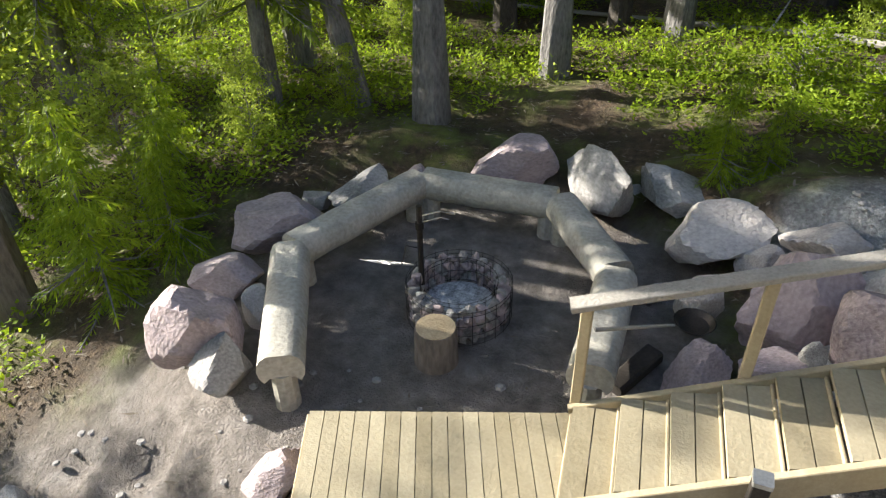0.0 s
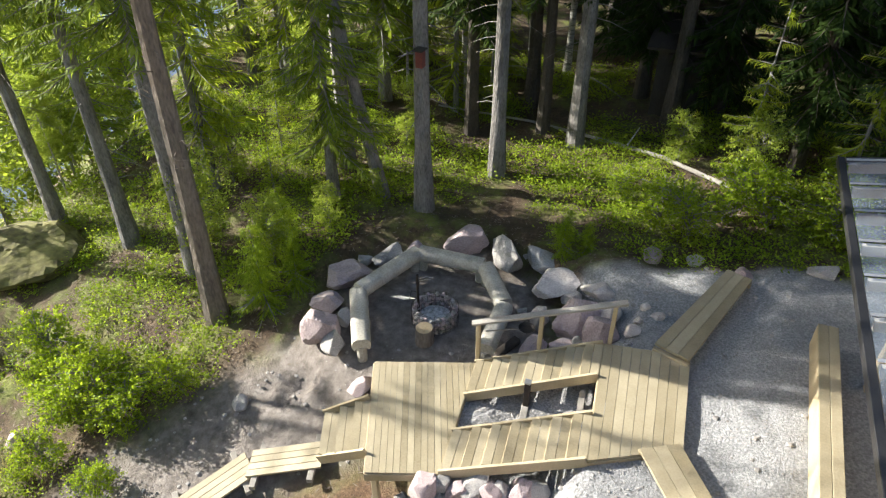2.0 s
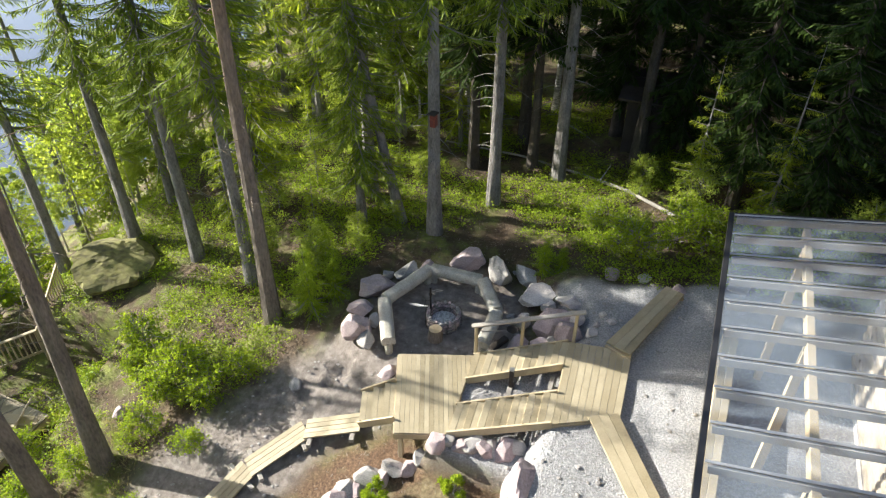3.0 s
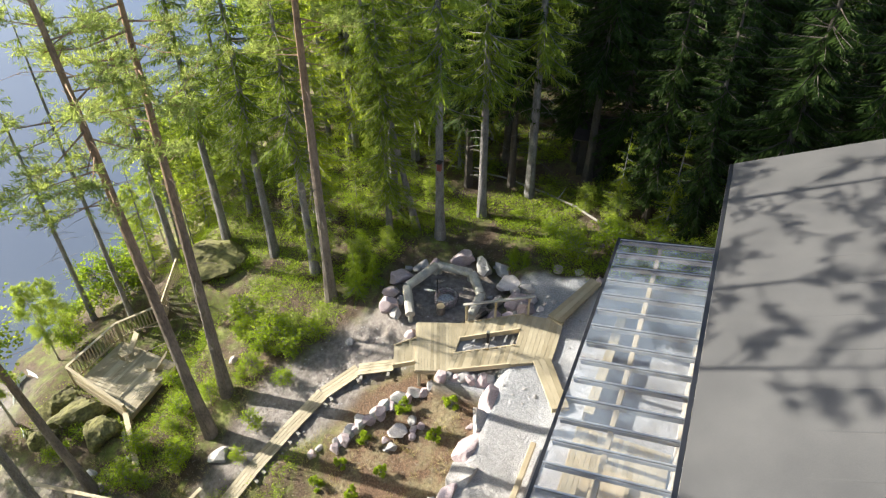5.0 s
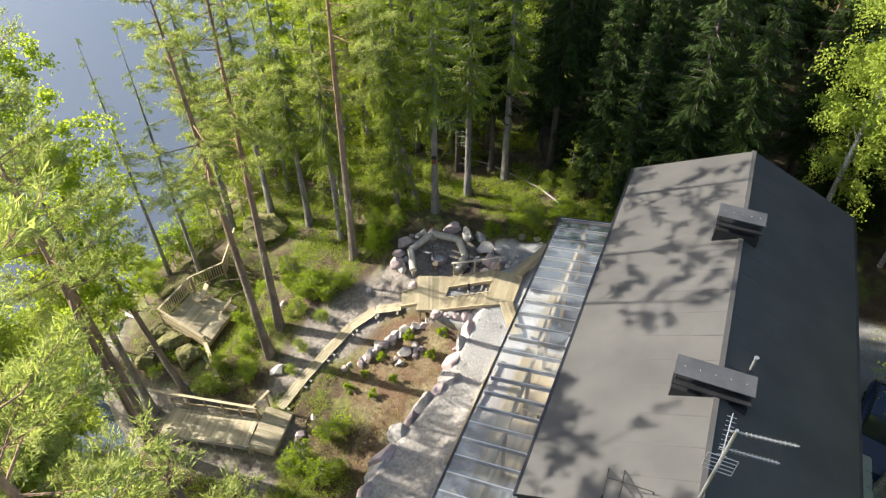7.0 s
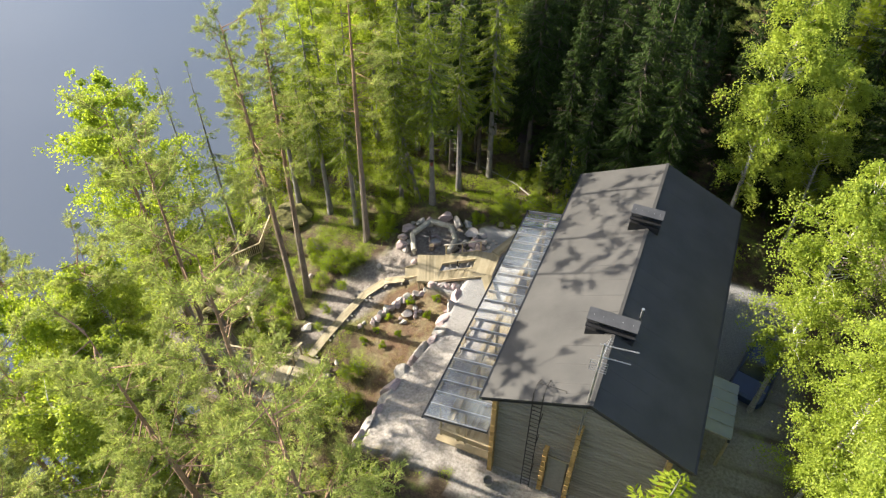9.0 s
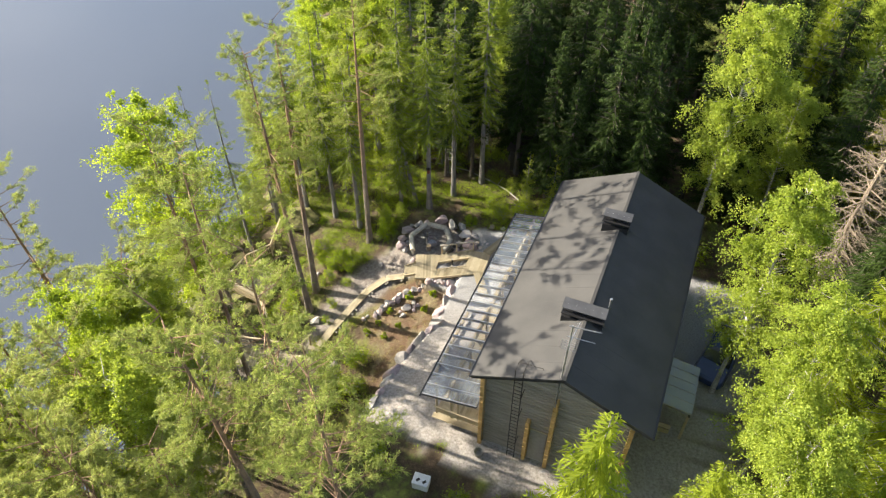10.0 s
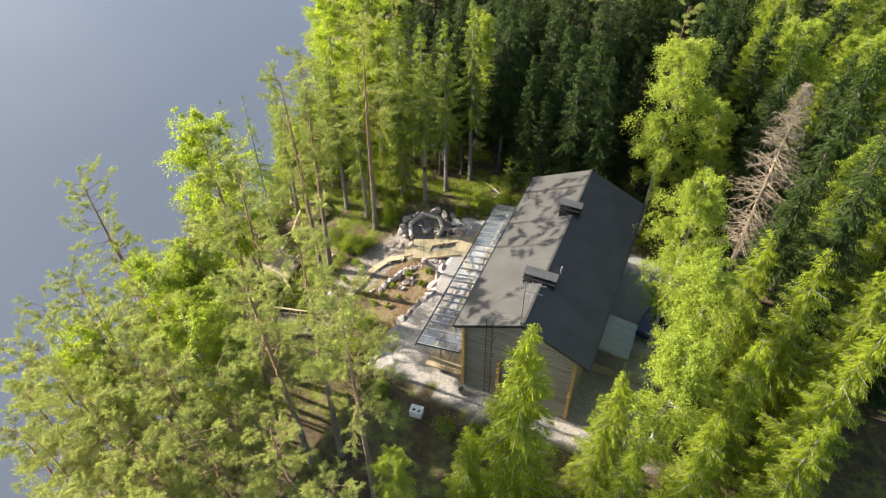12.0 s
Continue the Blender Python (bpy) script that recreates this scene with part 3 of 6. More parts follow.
# the boardwalk: runs of long planks on sleepers
WALK = [(-2.15, 5.72), (-3.38, 5.28), (-4.25, 4.15), (-4.85, 2.6), (-5.35, 1.1), (-5.75, -0.45)]
for i in range(len(WALK) - 1):
    (x0, y0), (x1, y1) = WALK[i], WALK[i + 1]
    d = Vector((x1 - x0, y1 - y0, 0)).normalized()
    s = Vector((-d.y, d.x, 0)) * 0.27
    z0, z1 = terrain(x0, y0) + 0.16 - 0.003 * (i % 2), terrain(x1, y1) + 0.16
    bw = thing("boardwalk", (x0, y0, z0 - 0.16), "run of four pine planks on sleepers across the sand", "boardwalk", "boardwalk runs")
    c0, c1 = Vector((x0, y0, z0)), Vector((x1, y1, z1))
    boards(bw, c0 - s, c0 + s, c1 - s, c1 + s, 4, 0.04, 0.012, "plank")
    for t in (0.12, 0.88):
        p = lerp(c0, c1, t) + Vector((0, 0, -0.085))
        part("sleeper", Build().beam(p - s * 1.7, p + s * 1.7, 0.10, 0.09), M_GREYWOOD, bw)

# the turning platform and the long landing
plat = thing("platform", (-5.6, -1.6, -4.0), "boarded platform turning the boardwalk towards the shore", "deck")
pz = terrain(-5.75, -0.45) + 0.15
boards(plat, (-6.35, -0.65, pz), (-6.0, -2.75, pz - 0.1), (-5.0, -0.45, pz), (-4.75, -2.6, pz - 0.1), 16, 0.03, 0.006)
part("edge_joist", Build().beam((-6.0, -2.75, pz - 0.22), (-4.75, -2.6, pz - 0.22), 0.05, 0.16), M_BEAM, plat)
part("side_joist", Build().beam((-5.0, -0.45, pz - 0.12), (-4.75, -2.6, pz - 0.22), 0.05, 0.16), M_BEAM, plat)
for px, py in ((-6.3, -0.7), (-5.05, -0.5), (-4.8, -2.5), (-5.95, -2.65)):
    part("foot_post", Build().beam((px, py, gz(px, py) - 0.2), (px, py, pz - 0.12), 0.09, 0.09, up=(1, 0, 0)), M_BEAM, plat)
land = thing("landing", (-8.5, -2.4, -4.6), "long boarded landing with a plain side rail", "deck")
lz0, lz1 = pz - 0.12, terrain(-11.0, -2.2) + 0.35
boards(land, (-6.37, -1.35, lz0), (-11.2, -1.9, lz1), (-6.02, -2.78, lz0), (-10.9, -3.35, lz1), 38, 0.03, 0.008)
for t in range(6):
    p = lerp((-6.35, -1.3, lz0), (-11.2, -1.85, lz1), t / 5)
    part("rail_post", Build().beam((p.x, p.y, gz(p.x, p.y) - 0.2), (p.x, p.y, p.z + 0.85), 0.07, 0.07, up=(1, 0, 0)), M_BEAM, land)
    q = lerp((-6.1, -2.7, lz0), (-10.9, -3.28, lz1), t / 5)
    part("foot_post", Build().beam((q.x, q.y, gz(q.x, q.y) - 0.2), (q.x, q.y, q.z - 0.03), 0.07, 0.07, up=(1, 0, 0)), M_BEAM, land)
part("top_rail", Build().beam((-6.3, -1.26, lz0 + 0.87), (-13.5, -2.1, lz1 + 0.8), 0.13, 0.04), M_BEAM, land)
part("mid_rail", Build().beam((-6.3, -1.26, lz0 + 0.45), (-11.2, -1.82, lz1 + 0.45), 0.03, 0.10), M_BEAM, land)
part("side_joist", Build().beam((-6.02, -2.78, lz0 - 0.12), (-10.9, -3.35, lz1 - 0.12), 0.05, 0.16), M_GREYWOOD, land)
stub = thing("gate_rail", (-6.3, -0.7, pz), "short timber rail beside the platform", "railing")
for px, py in ((-6.30, -0.55), (-6.42, -1.25)):
    part("post", Build().beam((px, py, gz(px, py)), (px, py, pz + 0.95), 0.09, 0.09, up=(1, 0, 0)), M_BEAM, stub)
part("rail", Build().beam((-6.24, -0.35, pz + 0.97), (-6.44, -1.35, pz + 0.92), 0.13, 0.045), M_BEAM, stub)

# the lookout deck on the rocks
look_deck = thing("lookout_deck", (-13.2, 2.8, LZ - 0.6), "pine lookout deck on boulders above the lake shore", "deck")
A, D = (-15.3, 2.5, LZ), (-12.05, 1.95, LZ)
FA, FD = (-15.25, 4.95, LZ), (-12.2, 4.85, LZ)
boards(look_deck, A, D, FA, FD, 26, 0.03, 0.008)
for a, b_ in ((A, D), (D, FD), (A, FA)):
    part("edge_joist", Build().beam(Vector(a) + Vector((0, 0, -0.12)), Vector(b_) + Vector((0, 0, -0.12)), 0.05, 0.18), M_BEAM, look_deck)
part("skirt_board", Build().beam(Vector(A) + Vector((0.02, -0.05, -0.32)), Vector(D) + Vector((0.02, -0.05, -0.25)), 0.03, 0.22), M_BEAM, look_deck)
for px, py in ((-15.1, 2.6), (-13.6, 2.35), (-12.2, 2.1), (-15.0, 4.8), (-12.4, 4.7)):
    part("foot_post", Build().beam((px, py, gz(px, py) - 0.2), (px, py, LZ - 0.03), 0.1, 0.1, up=(1, 0, 0)), M_BEAM, look_deck)
rails = thing("deck_railing", (-14.5, 3.8, LZ), "slatted pine railing round the lookout deck", "railing")
RUN = [(-12.0, 1.85), (-15.42, 2.4), (-15.38, 5.05), (-14.35, 6.75), (-13.7, 7.8)]
for i in range(1, len(RUN) - 1):
    p, q = Vector((*RUN[i], LZ)), Vector((*RUN[i + 1], max(LZ, terrain(*RUN[i + 1]) + 0.05)))
    part("top_rail", Build().beam(p + Vector((0, 0, 0.98)), q + Vector((0, 0, 0.98)), 0.12, 0.04), M_BEAM, rails)
    part("low_rail", Build().beam(p + Vector((0, 0, 0.12)), q + Vector((0, 0, 0.12)), 0.04, 0.08), M_BEAM, rails)
    m_ = int((q - p).length / 0.14)
    for j in range(m_):
        r = lerp(p, q, (j + 0.5) / m_)
        part("slat", Build().beam(r + Vector((0, 0, 0.06)), r + Vector((0, 0, 0.96)), 0.03, 0.05, 0.004, up=(1, 0, 0)), M_BEAM, rails)
    part("post", Build().beam((p.x, p.y, min(LZ - 0.2, terrain(p.x, p.y))), p + Vector((0, 0, 0.97)), 0.09, 0.09, up=(1, 0, 0)), M_BEAM, rails)
p, q = Vector((*RUN[0], LZ)), Vector((*RUN[1], LZ))
part("top_rail", Build().beam(p + Vector((0, 0, 0.75)), q + Vector((0, 0, 0.98)), 0.12, 0.04), M_BEAM, rails)
part("panel_board", Build().beam(p + Vector((0, 0, 0.45)), q + Vector((0, 0, 0.55)), 0.025, 0.30), M_BEAM, rails)
part("panel_board", Build().beam(p + Vector((0, 0, 0.12)), q + Vector((0, 0, 0.18)), 0.025, 0.30), M_BEAM, rails)
part("post", Build().beam((p.x, p.y, LZ - 0.5), p + Vector((0, 0, 0.9)), 0.09, 0.09, up=(1, 0, 0)), M_BEAM, rails)


def deck_chair(x, y, z, turn, label):
    """A chair of two long interlocking planks."""
    ch = thing("plank_chair", (x, y, z), label, "chair", "chairs on the lookout deck")
    c, s = math.cos(turn), math.sin(turn)

    def w(a, b_, h):
        return (x + c * a - s * b_, y + s * a + c * b_, z + h)
    part("backrest", Build().beam(w(-0.15, 0, 0.05), w(0.55, 0, 0.95), 0.34, 0.035), M_BEAM, ch)
    part("seat", Build().beam(w(0.35, 0, 0.12), w(-0.45, 0, 0.38), 0.34, 0.035), M_BEAM, ch)
    part("leg", Build().beam(w(-0.4, 0, 0.0), w(-0.4, 0, 0.36), 0.3, 0.035), M_BEAM, ch)


deck_chair(-14.3, 4.5, LZ, 1.3, "pine plank chair facing the lake beside the railing")
deck_chair(-12.65, 4.3, LZ, 0.5, "pine plank chair at the inner corner of the deck")
bench_l = thing("shore_plank", (-10.2, 0.4, -3.9), "loose pine planks leading down from the lookout deck", "plank")
part("plank", Build().beam((-12.0, 1.8, LZ + 0.45), (-9.9, 0.1, terrain(-9.9, 0.1) + 0.12), 0.2, 0.045), M_BEAM, bench_l)
part("plank", Build().beam((-12.2, 1.6, LZ - 0.0), (-10.4, 0.2, terrain(-10.4, 0.2) + 0.06), 0.12, 0.045), M_GREYWOOD, bench_l)

boat = thing("rowing_boat", (-16.9, 1.25, WATER + 0.1), "white-hulled rowing boat drawn up on the shore", "boat")
bo = Build()
bd = Vector((-0.80, 0.60, 0)).normalized()
bs = Vector((-bd.y, bd.x, 0))
bc = Vector((-16.95, 1.2, WATER + 0.12))
rings = []
for t in (-1.0, -0.8, -0.4, 0.0, 0.4, 0.75, 0.95, 1.0):
    wd = 0.62 * max(0.04, (1 - abs(t) ** 2.4)) ** 0.6 if t > -0.95 else 0.34
    rise = 0.16 * t * t
    c0 = bc + bd * (1.9 * t) + Vector((0, 0, rise))
    rings.append([c0 + bs * a * wd + Vector((0, 0, h)) for a, h in ((-1, 0.48), (-0.8, 0.15), (0, 0.0), (0.8, 0.15), (1, 0.48), (0.92, 0.47), (0.7, 0.19), (0, 0.06), (-0.7, 0.19), (-0.92, 0.47))])
part("hull", bo.ring_tube(rings), M_WHITE, boat, "", True)
for t in (-0.55, 0.05, 0.55):
    c0 = bc + bd * (1.9 * t) + Vector((0, 0, 0.34))
    part("thwart", Build().beam(c0 - bs * 0.55, c0 + bs * 0.55, 0.22, 0.03), M_GREYWOOD, boat)
jacket = Build().beam(bc + bd * -0.9 + Vector((0, 0, 0.30)) - bs * 0.2, bc + bd * -0.9 + Vector((0, 0, 0.33)) + bs * 0.25, 0.35, 0.12, 0.04)
solid("life_vest", jacket, M_ORANGE, "orange life vest lying in the rowing boat", "life vest")


# ---- boulders ----
def rock_mesh(seed, mat, planes=14, rough=0.045, detail=4):
    """A broken boulder about one metre across, cut by chance planes."""
    r = random.Random(seed)
    bm = bmesh.new()
    bmesh.ops.create_icosphere(bm, subdivisions=detail, radius=1)
    cuts = []
    for _ in range(planes):
        d = Vector((r.gauss(0, 1), r.gauss(0, 1), r.gauss(0, 1))).normalized()
        cuts.append((d, r.uniform(0.25, 0.45)))
    for v in bm.verts:
        d = v.co.normalized()
        rad = min([0.62] + [h / d.dot(c) for c, h in cuts if d.dot(c) > 0.15])
        rad *= 1 + rough * noise.fractal(d * 2.3 + Vector((seed, 0, 0)), 1.0, 2.0, 4)
        v.co = d * rad
    for i in range(3):
        lo, hi = min(v.co[i] for v in bm.verts), max(v.co[i] for v in bm.verts)
        for v in bm.verts:
            v.co[i] = (v.co[i] - lo) / (hi - lo) - 0.5
    me = bpy.data.meshes.new("boulder")
    bm.to_mesh(me)
    bm.free()
    me.shade_smooth()
    me.set_sharp_from_angle(angle=radians(17))
    me.materials.append(mat)
    return me


ROCKS = [rock_mesh(s, M_PINK if s % 2 else M_ROCK, 13 + s % 6) for s in range(12)]
ROUND = [rock_mesh(40 + s, M_PALEROCK, 5, 0.08) for s in range(4)]
SMALL = [rock_mesh(60 + s, M_PINK if s % 2 else M_ROCK, 8, 0.05, 2) for s in range(6)]


def boulder(me, x, y, size, turn=0.0, sink=0.3, label="pinkish grey broken granite boulder", group="boulders round the fire pit", name="boulder", z=None):
    ob = new(name, me)
    base = gz(x, y) if z is None else z
    ob.location = (x, y, base + size[2] * (0.5 - sink))
    ob.scale = size
    ob.rotation_euler = (random.uniform(-0.2, 0.2), random.uniform(-0.2, 0.2), turn)
    return tagged(ob, label, "boulder" if name == "boulder" else "stone", group)


PINKISH, GREYISH = "pinkish broken granite boulder beside the log benches", "grey granite boulder beside the log benches"
for x, y, z, sx, sy, sz, kind, t in (
    (-3.26, 7.70, -0.50, 0.76, 0.62, 0.74, 1, 0.5), (-2.83, 7.48, -0.46, 0.55, 0.46, 0.48, 0, 1.1), (-2.98, 8.16, -0.42, 0.30, 0.26, 0.42, 2, 0.6),
    (-3.58, 8.54, -0.48, 0.74, 0.50, 0.44, 3, 0.2), (-3.46, 9.30, -0.45, 0.96, 0.70, 0.56, 5, 0.25), (-3.53, 10.02, -0.38, 0.32, 0.28, 0.26, 10, 0.2),
    (-3.05, 10.15, -0.42, 0.68, 0.55, 0.54, 4, 0.5), (-2.66, 10.68, -0.38, 0.46, 0.36, 0.36, 7, 0.2), (-1.66, 11.30, -0.36, 1.00, 0.70, 0.56, 9, 0.05),
    (-0.68, 10.98, -0.45, 0.56, 1.25, 0.80, 6, 0.62), (-0.30, 11.26, -0.25, 0.17, 0.15, 0.14, 2, 0.0), (0.16, 11.06, -0.28, 0.88, 0.66, 0.46, 8, 0.15),
):
    boulder(ROCKS[kind], x, y, (sx, sy, sz), t, 0.0, PINKISH if kind % 2 else GREYISH, z=z)
for x, y, z, sx, sy, sz, kind, t in (
    (0.57, 10.36, -0.26, 0.98, 0.76, 0.52, 20, 0.1), (0.93, 10.12, -0.26, 0.38, 0.32, 0.42, 21, 0.5), (1.45, 10.30, -0.05, 0.80, 0.60, 0.46, 22, 0.2),
    (0.48, 9.42, -0.42, 0.38, 0.34, 0.64, 23, 0.1), (1.14, 9.44, -0.42, 0.86, 0.62, 0.98, 11, 0.4), (0.56, 8.74, -0.46, 0.62, 0.50, 0.42, 7, 0.9),
    (1.66, 9.08, -0.15, 0.66, 0.52, 0.72, 1, 0.4), (1.30, 8.93, -0.22, 0.19, 0.17, 0.32, 2, 0.3), (0.07, 9.68, -0.41, 0.22, 0.18, 0.22, 10, 0.4), (1.12, 8.92, -0.40, 0.60, 0.36, 0.34, 5, 0.2),
    (1.72, 9.56, -0.02, 0.42, 0.36, 0.52, 21, 0.6), (2.2, 9.0, 0.36, 0.3, 0.26, 0.24, 20, 0.4), (2.55, 9.55, 0.40, 0.26, 0.2, 0.18, 21, 0.4), (2.25, 9.35, 0.38, 0.18, 0.18, 0.18, 22, 0.4), (2.3, 9.75, 0.38, 0.2, 0.18, 0.18, 23, 0.4),
):
    boulder(ROUND[kind - 20] if kind >= 20 else ROCKS[kind], x, y, (sx, sy, sz), t, 0.0, "rounded pale boulder stacked beside the steps" if kind >= 20 else "large pink boulder stacked beside the steps", z=z)
boulder(ROCKS[7], -2.02, 6.86, (0.52, 0.42, 0.26), 0.4, 0.25, "flat pinkish stone lying on the sand beside the deck")
# stones along the planting bed
BED = [(1.45, 5.75), (1.0, 5.6), (0.55, 5.5), (0.1, 5.4), (-0.45, 5.2), (-0.95, 4.95), (-1.4, 4.6), (-1.75, 4.25), (-2.05, 3.9), (-2.4, 3.55), (-2.65, 3.15), (-2.85, 2.7), (-2.95, 2.35)]
BED = [p for a, c in zip(BED, BED[1:]) for p in (a, ((a[0] + c[0]) / 2 + 0.06, (a[1] + c[1]) / 2 - 0.05))]
for i, (x, y) in enumerate(BED):
    q = random.uniform(0.32, 0.52)
    boulder(ROCKS[(i * 5 + 2) % 12], x, y, (q * 1.2, q, q * 0.85), random.uniform(0, 3), 0.28, "pale stone edging the bark-covered planting bed", "bed edging stones", "edging_stone")
for i in range(13):
    y = 4.6 - i * 0.88 + random.uniform(-0.12, 0.12)
    q = random.uniform(0.75, 1.25)
    boulder(ROCKS[(i * 7 + 1) % 12], edge_x(y) - 0.02 + random.uniform(-0.16, 0.12), y, (q * random.uniform(0.6, 0.85), q * 1.2, 1.0), random.uniform(-0.25, 0.25), 0.0, "large pink slab retaining the gravel terrace", "retaining stones", "retaining_stone", z=-0.42 + random.uniform(-0.04, 0.08))
for i in range(9):
    y = 4.3 - i * 1.25 + random.uniform(-0.3, 0.3)
    q = random.uniform(0.25, 0.5)
    boulder(ROCKS[(i * 5 + 3) % 12], edge_x(y) - random.uniform(0.35, 0.6), y, (q, q * 1.2, q * 0.8), random.uniform(0, 3), 0.3, "pale broken stone at the foot of the slabs", "retaining stones", "retaining_stone")
for i, (dx, dy, q) in enumerate(((0, 0, 0.8), (0.5, 0.25, 0.4), (0.3, 0.5, 0.42), (-0.3, -0.35, 0.35), (0.0, -0.5, 0.42), (0.55, 0.0, 0.35), (-0.15, -0.6, 0.28), (0.65, 0.4, 0.38))):
    boulder(ROCKS[(i * 5) % 12] if i else ROUND[0], -0.95 + dx, 3.5 + dy, (q * 0.85, q * 0.78, q * 0.55), i, 0.25, "grey stone in a small pile amid the bark bed", "stone pile", "stone")
for i, (x, y, q) in enumerate(((-6.95, 1.25, 0.75), (-8.6, 4.6, 0.4), (-4.3, 6.3, 0.35), (-3.55, 2.1, 0.35), (-3.4, 2.35, 0.3), (-10.9, -0.9, 0.5), (-11.6, -0.6, 0.45), (-4.1, -1.3, 0.5), (-3.9, -0.4, 0.35), (3.9, 11.2, 0.4), (3.0, 11.5, 0.35), (2.2, 11.4, 0.45), (5.2, 11.6, 0.5))):
    boulder(ROCKS[(i * 3 + 4) % 12], x, y, (q, q * 0.9, q * 0.7), i, 0.3, "loose grey stone lying on the ground", "loose stones", "stone")
MOSSY = [rock_mesh(80 + s, M_MOSSROCK, 7, 0.12) for s in range(3)]
for i, (x, y, sx, sy, sz) in enumerate(((-12.3, 8.6, 3.0, 2.4, 1.5), (-13.9, 1.2, 2.2, 1.5, 1.3), (-12.3, 0.9, 1.5, 1.3, 1.1), (-15.2, 1.5, 1.7, 1.5, 1.3), (-14.6, 0.0, 1.2, 1.1, 0.9))):
    boulder(MOSSY[i % 3], x, y, (sx, sy, sz), i * 1.3, 0.3, "big mossy boulder on the lake slope", "mossy boulders")

# pebbles trodden into the sand
pv = Build()
rnd = random.Random(9)
for _ in range(420):
    x, y = rnd.uniform(-6.5, 0.2), rnd.uniform(-2.5, 8.2)
    g, s, b_ = zones(x, y)
    if s < 0.5:
        continue
    q = rnd.uniform(0.012, 0.05)
    z = gz(x, y)
    pv.lathe((x, y, z), [(q * 0.6, -q * 0.2), (q, q * 0.25), (q * 0.6, q * 0.6)], 6)
for _ in range(1700):
    x, y = rnd.uniform(1.2, 5.0), rnd.uniform(4.6, 12.2)
    if zones(x, y)[0] < 0.3 or rnd.random() < 0.45 * (x > 3.6):
        continue
    q = rnd.uniform(0.008, 0.022) if rnd.random() < 0.93 else rnd.uniform(0.03, 0.06)
    pv.lathe((x, y, gz(x, y)), [(q * 0.6, -q * 0.2), (q, q * 0.25), (q * 0.6, q * 0.6)], 5)
for _ in range(600):
    p = lerp(lerp((-0.02, 6.3, 0), (1.9, 6.9, 0), rnd.random()), lerp((-0.1, 7.05, 0), (1.8, 7.7, 0), rnd.random()), rnd.random())
    heap = 0.07 * math.exp(-((p.x - 0.25) / 0.4) ** 2 - ((p.y - 6.75) / 0.3) ** 2)
    z = -0.19 + 0.17 * sstep(0.8, 1.0, p.x) + 0.05 * sstep(1.2, 1.9, p.x) + heap
    q = rnd.uniform(0.008, 0.024)
    pv.lathe((p.x, p.y, z), [(q * 0.6, -q * 0.2), (q, q * 0.25), (q * 0.6, q * 0.6)], 5)
tagged(solid("pebbles", pv, M_ROCK, "small grey pebbles scattered over sand and gravel", "pebbles", "stuff"))


# ---- fire pit ----
def log_bench(p, q, r, label):
    p, q = Vector(p), Vector(q)
    bn = thing("log_bench", (p.x, p.y, gz(p.x, p.y)), label, "bench", "log benches round the fire")
    d = (q - p).normalized()
    s = Vector((-d.y, d.x, 0))
    rings, rr = [], random.Random(int(p.x * 100))
    for i in range(13):
        c = lerp(p, q, i / 12)
        k_ = r * (1 + 0.03 * rr.uniform(-1, 1))
        ring = []
        for j in range(18):
            a = 2 * math.pi * j / 18
            u, h = math.cos(a) * k_, math.sin(a) * k_
            if i in (0, 12) and abs(u) < r * 0.6 and h < 0:
                h *= 0.45
            h = min(h, r * 0.80)
            ring.append(c + s * u + Vector((0, 0, h)))
        rings.append(ring)
    part("log", Build().ring_tube(rings), M_BENCH, bn, "", True)
    for t in (0.05, 0.95):
        c = lerp(p, q, t)
        part("leg", Build().tube([(c.x, c.y, gz(c.x, c.y) - 0.1), (c.x, c.y, c.z - r * 0.35)], [0.10, 0.095], 10), M_BENCH, bn)


BZ = 0.0
RING = [(-2.22, 7.38, BZ), (-3.0, 8.74, BZ), (-2.42, 10.36, BZ), (-0.95, 10.42, BZ), (-0.20, 9.38, BZ), (-0.16, 8.08, BZ)]
for i in range(5):
    p, q = Vector(RING[i]), Vector(RING[i + 1])
    d = (q - p).normalized() * 0.035
    log_bench(p + d, q - d, 0.175, ("sun-bleached debarked log bench on short stumps", "grey debarked log bench in front of the boulders")[i % 2])

FC = Vector((-1.45, 8.93, gz(-1.45, 8.93)))
pit = thing("fire_ring", FC, "round wire cage filled with stones round a bed of ash", "fire pit")
part("ash_bed", Build().lathe(FC, [(0.34, 0.0), (0.33, 0.10), (0.2, 0.13), (0.05, 0.14)], 20), M_ASH, pit, "pale grey ash and charred crumbs")
rnd = random.Random(12)
for lay in range(5):
    m_ = 27
    for j in range(m_):
        a = 2 * math.pi * (j + 0.5 * (lay % 2) + rnd.uniform(-0.2, 0.2)) / m_
        rad = 0.395 + rnd.uniform(-0.03, 0.03)
        st = new("stone", SMALL[rnd.randrange(6)])
        st.parent = pit
        q = rnd.uniform(0.075, 0.12)
        st.location = (rad * math.cos(a), rad * math.sin(a), 0.045 + lay * 0.068)
        st.scale = (q, q, q * 0.85)
        st.rotation_euler = (rnd.uniform(0, 3), rnd.uniform(0, 3), rnd.uniform(0, 3))
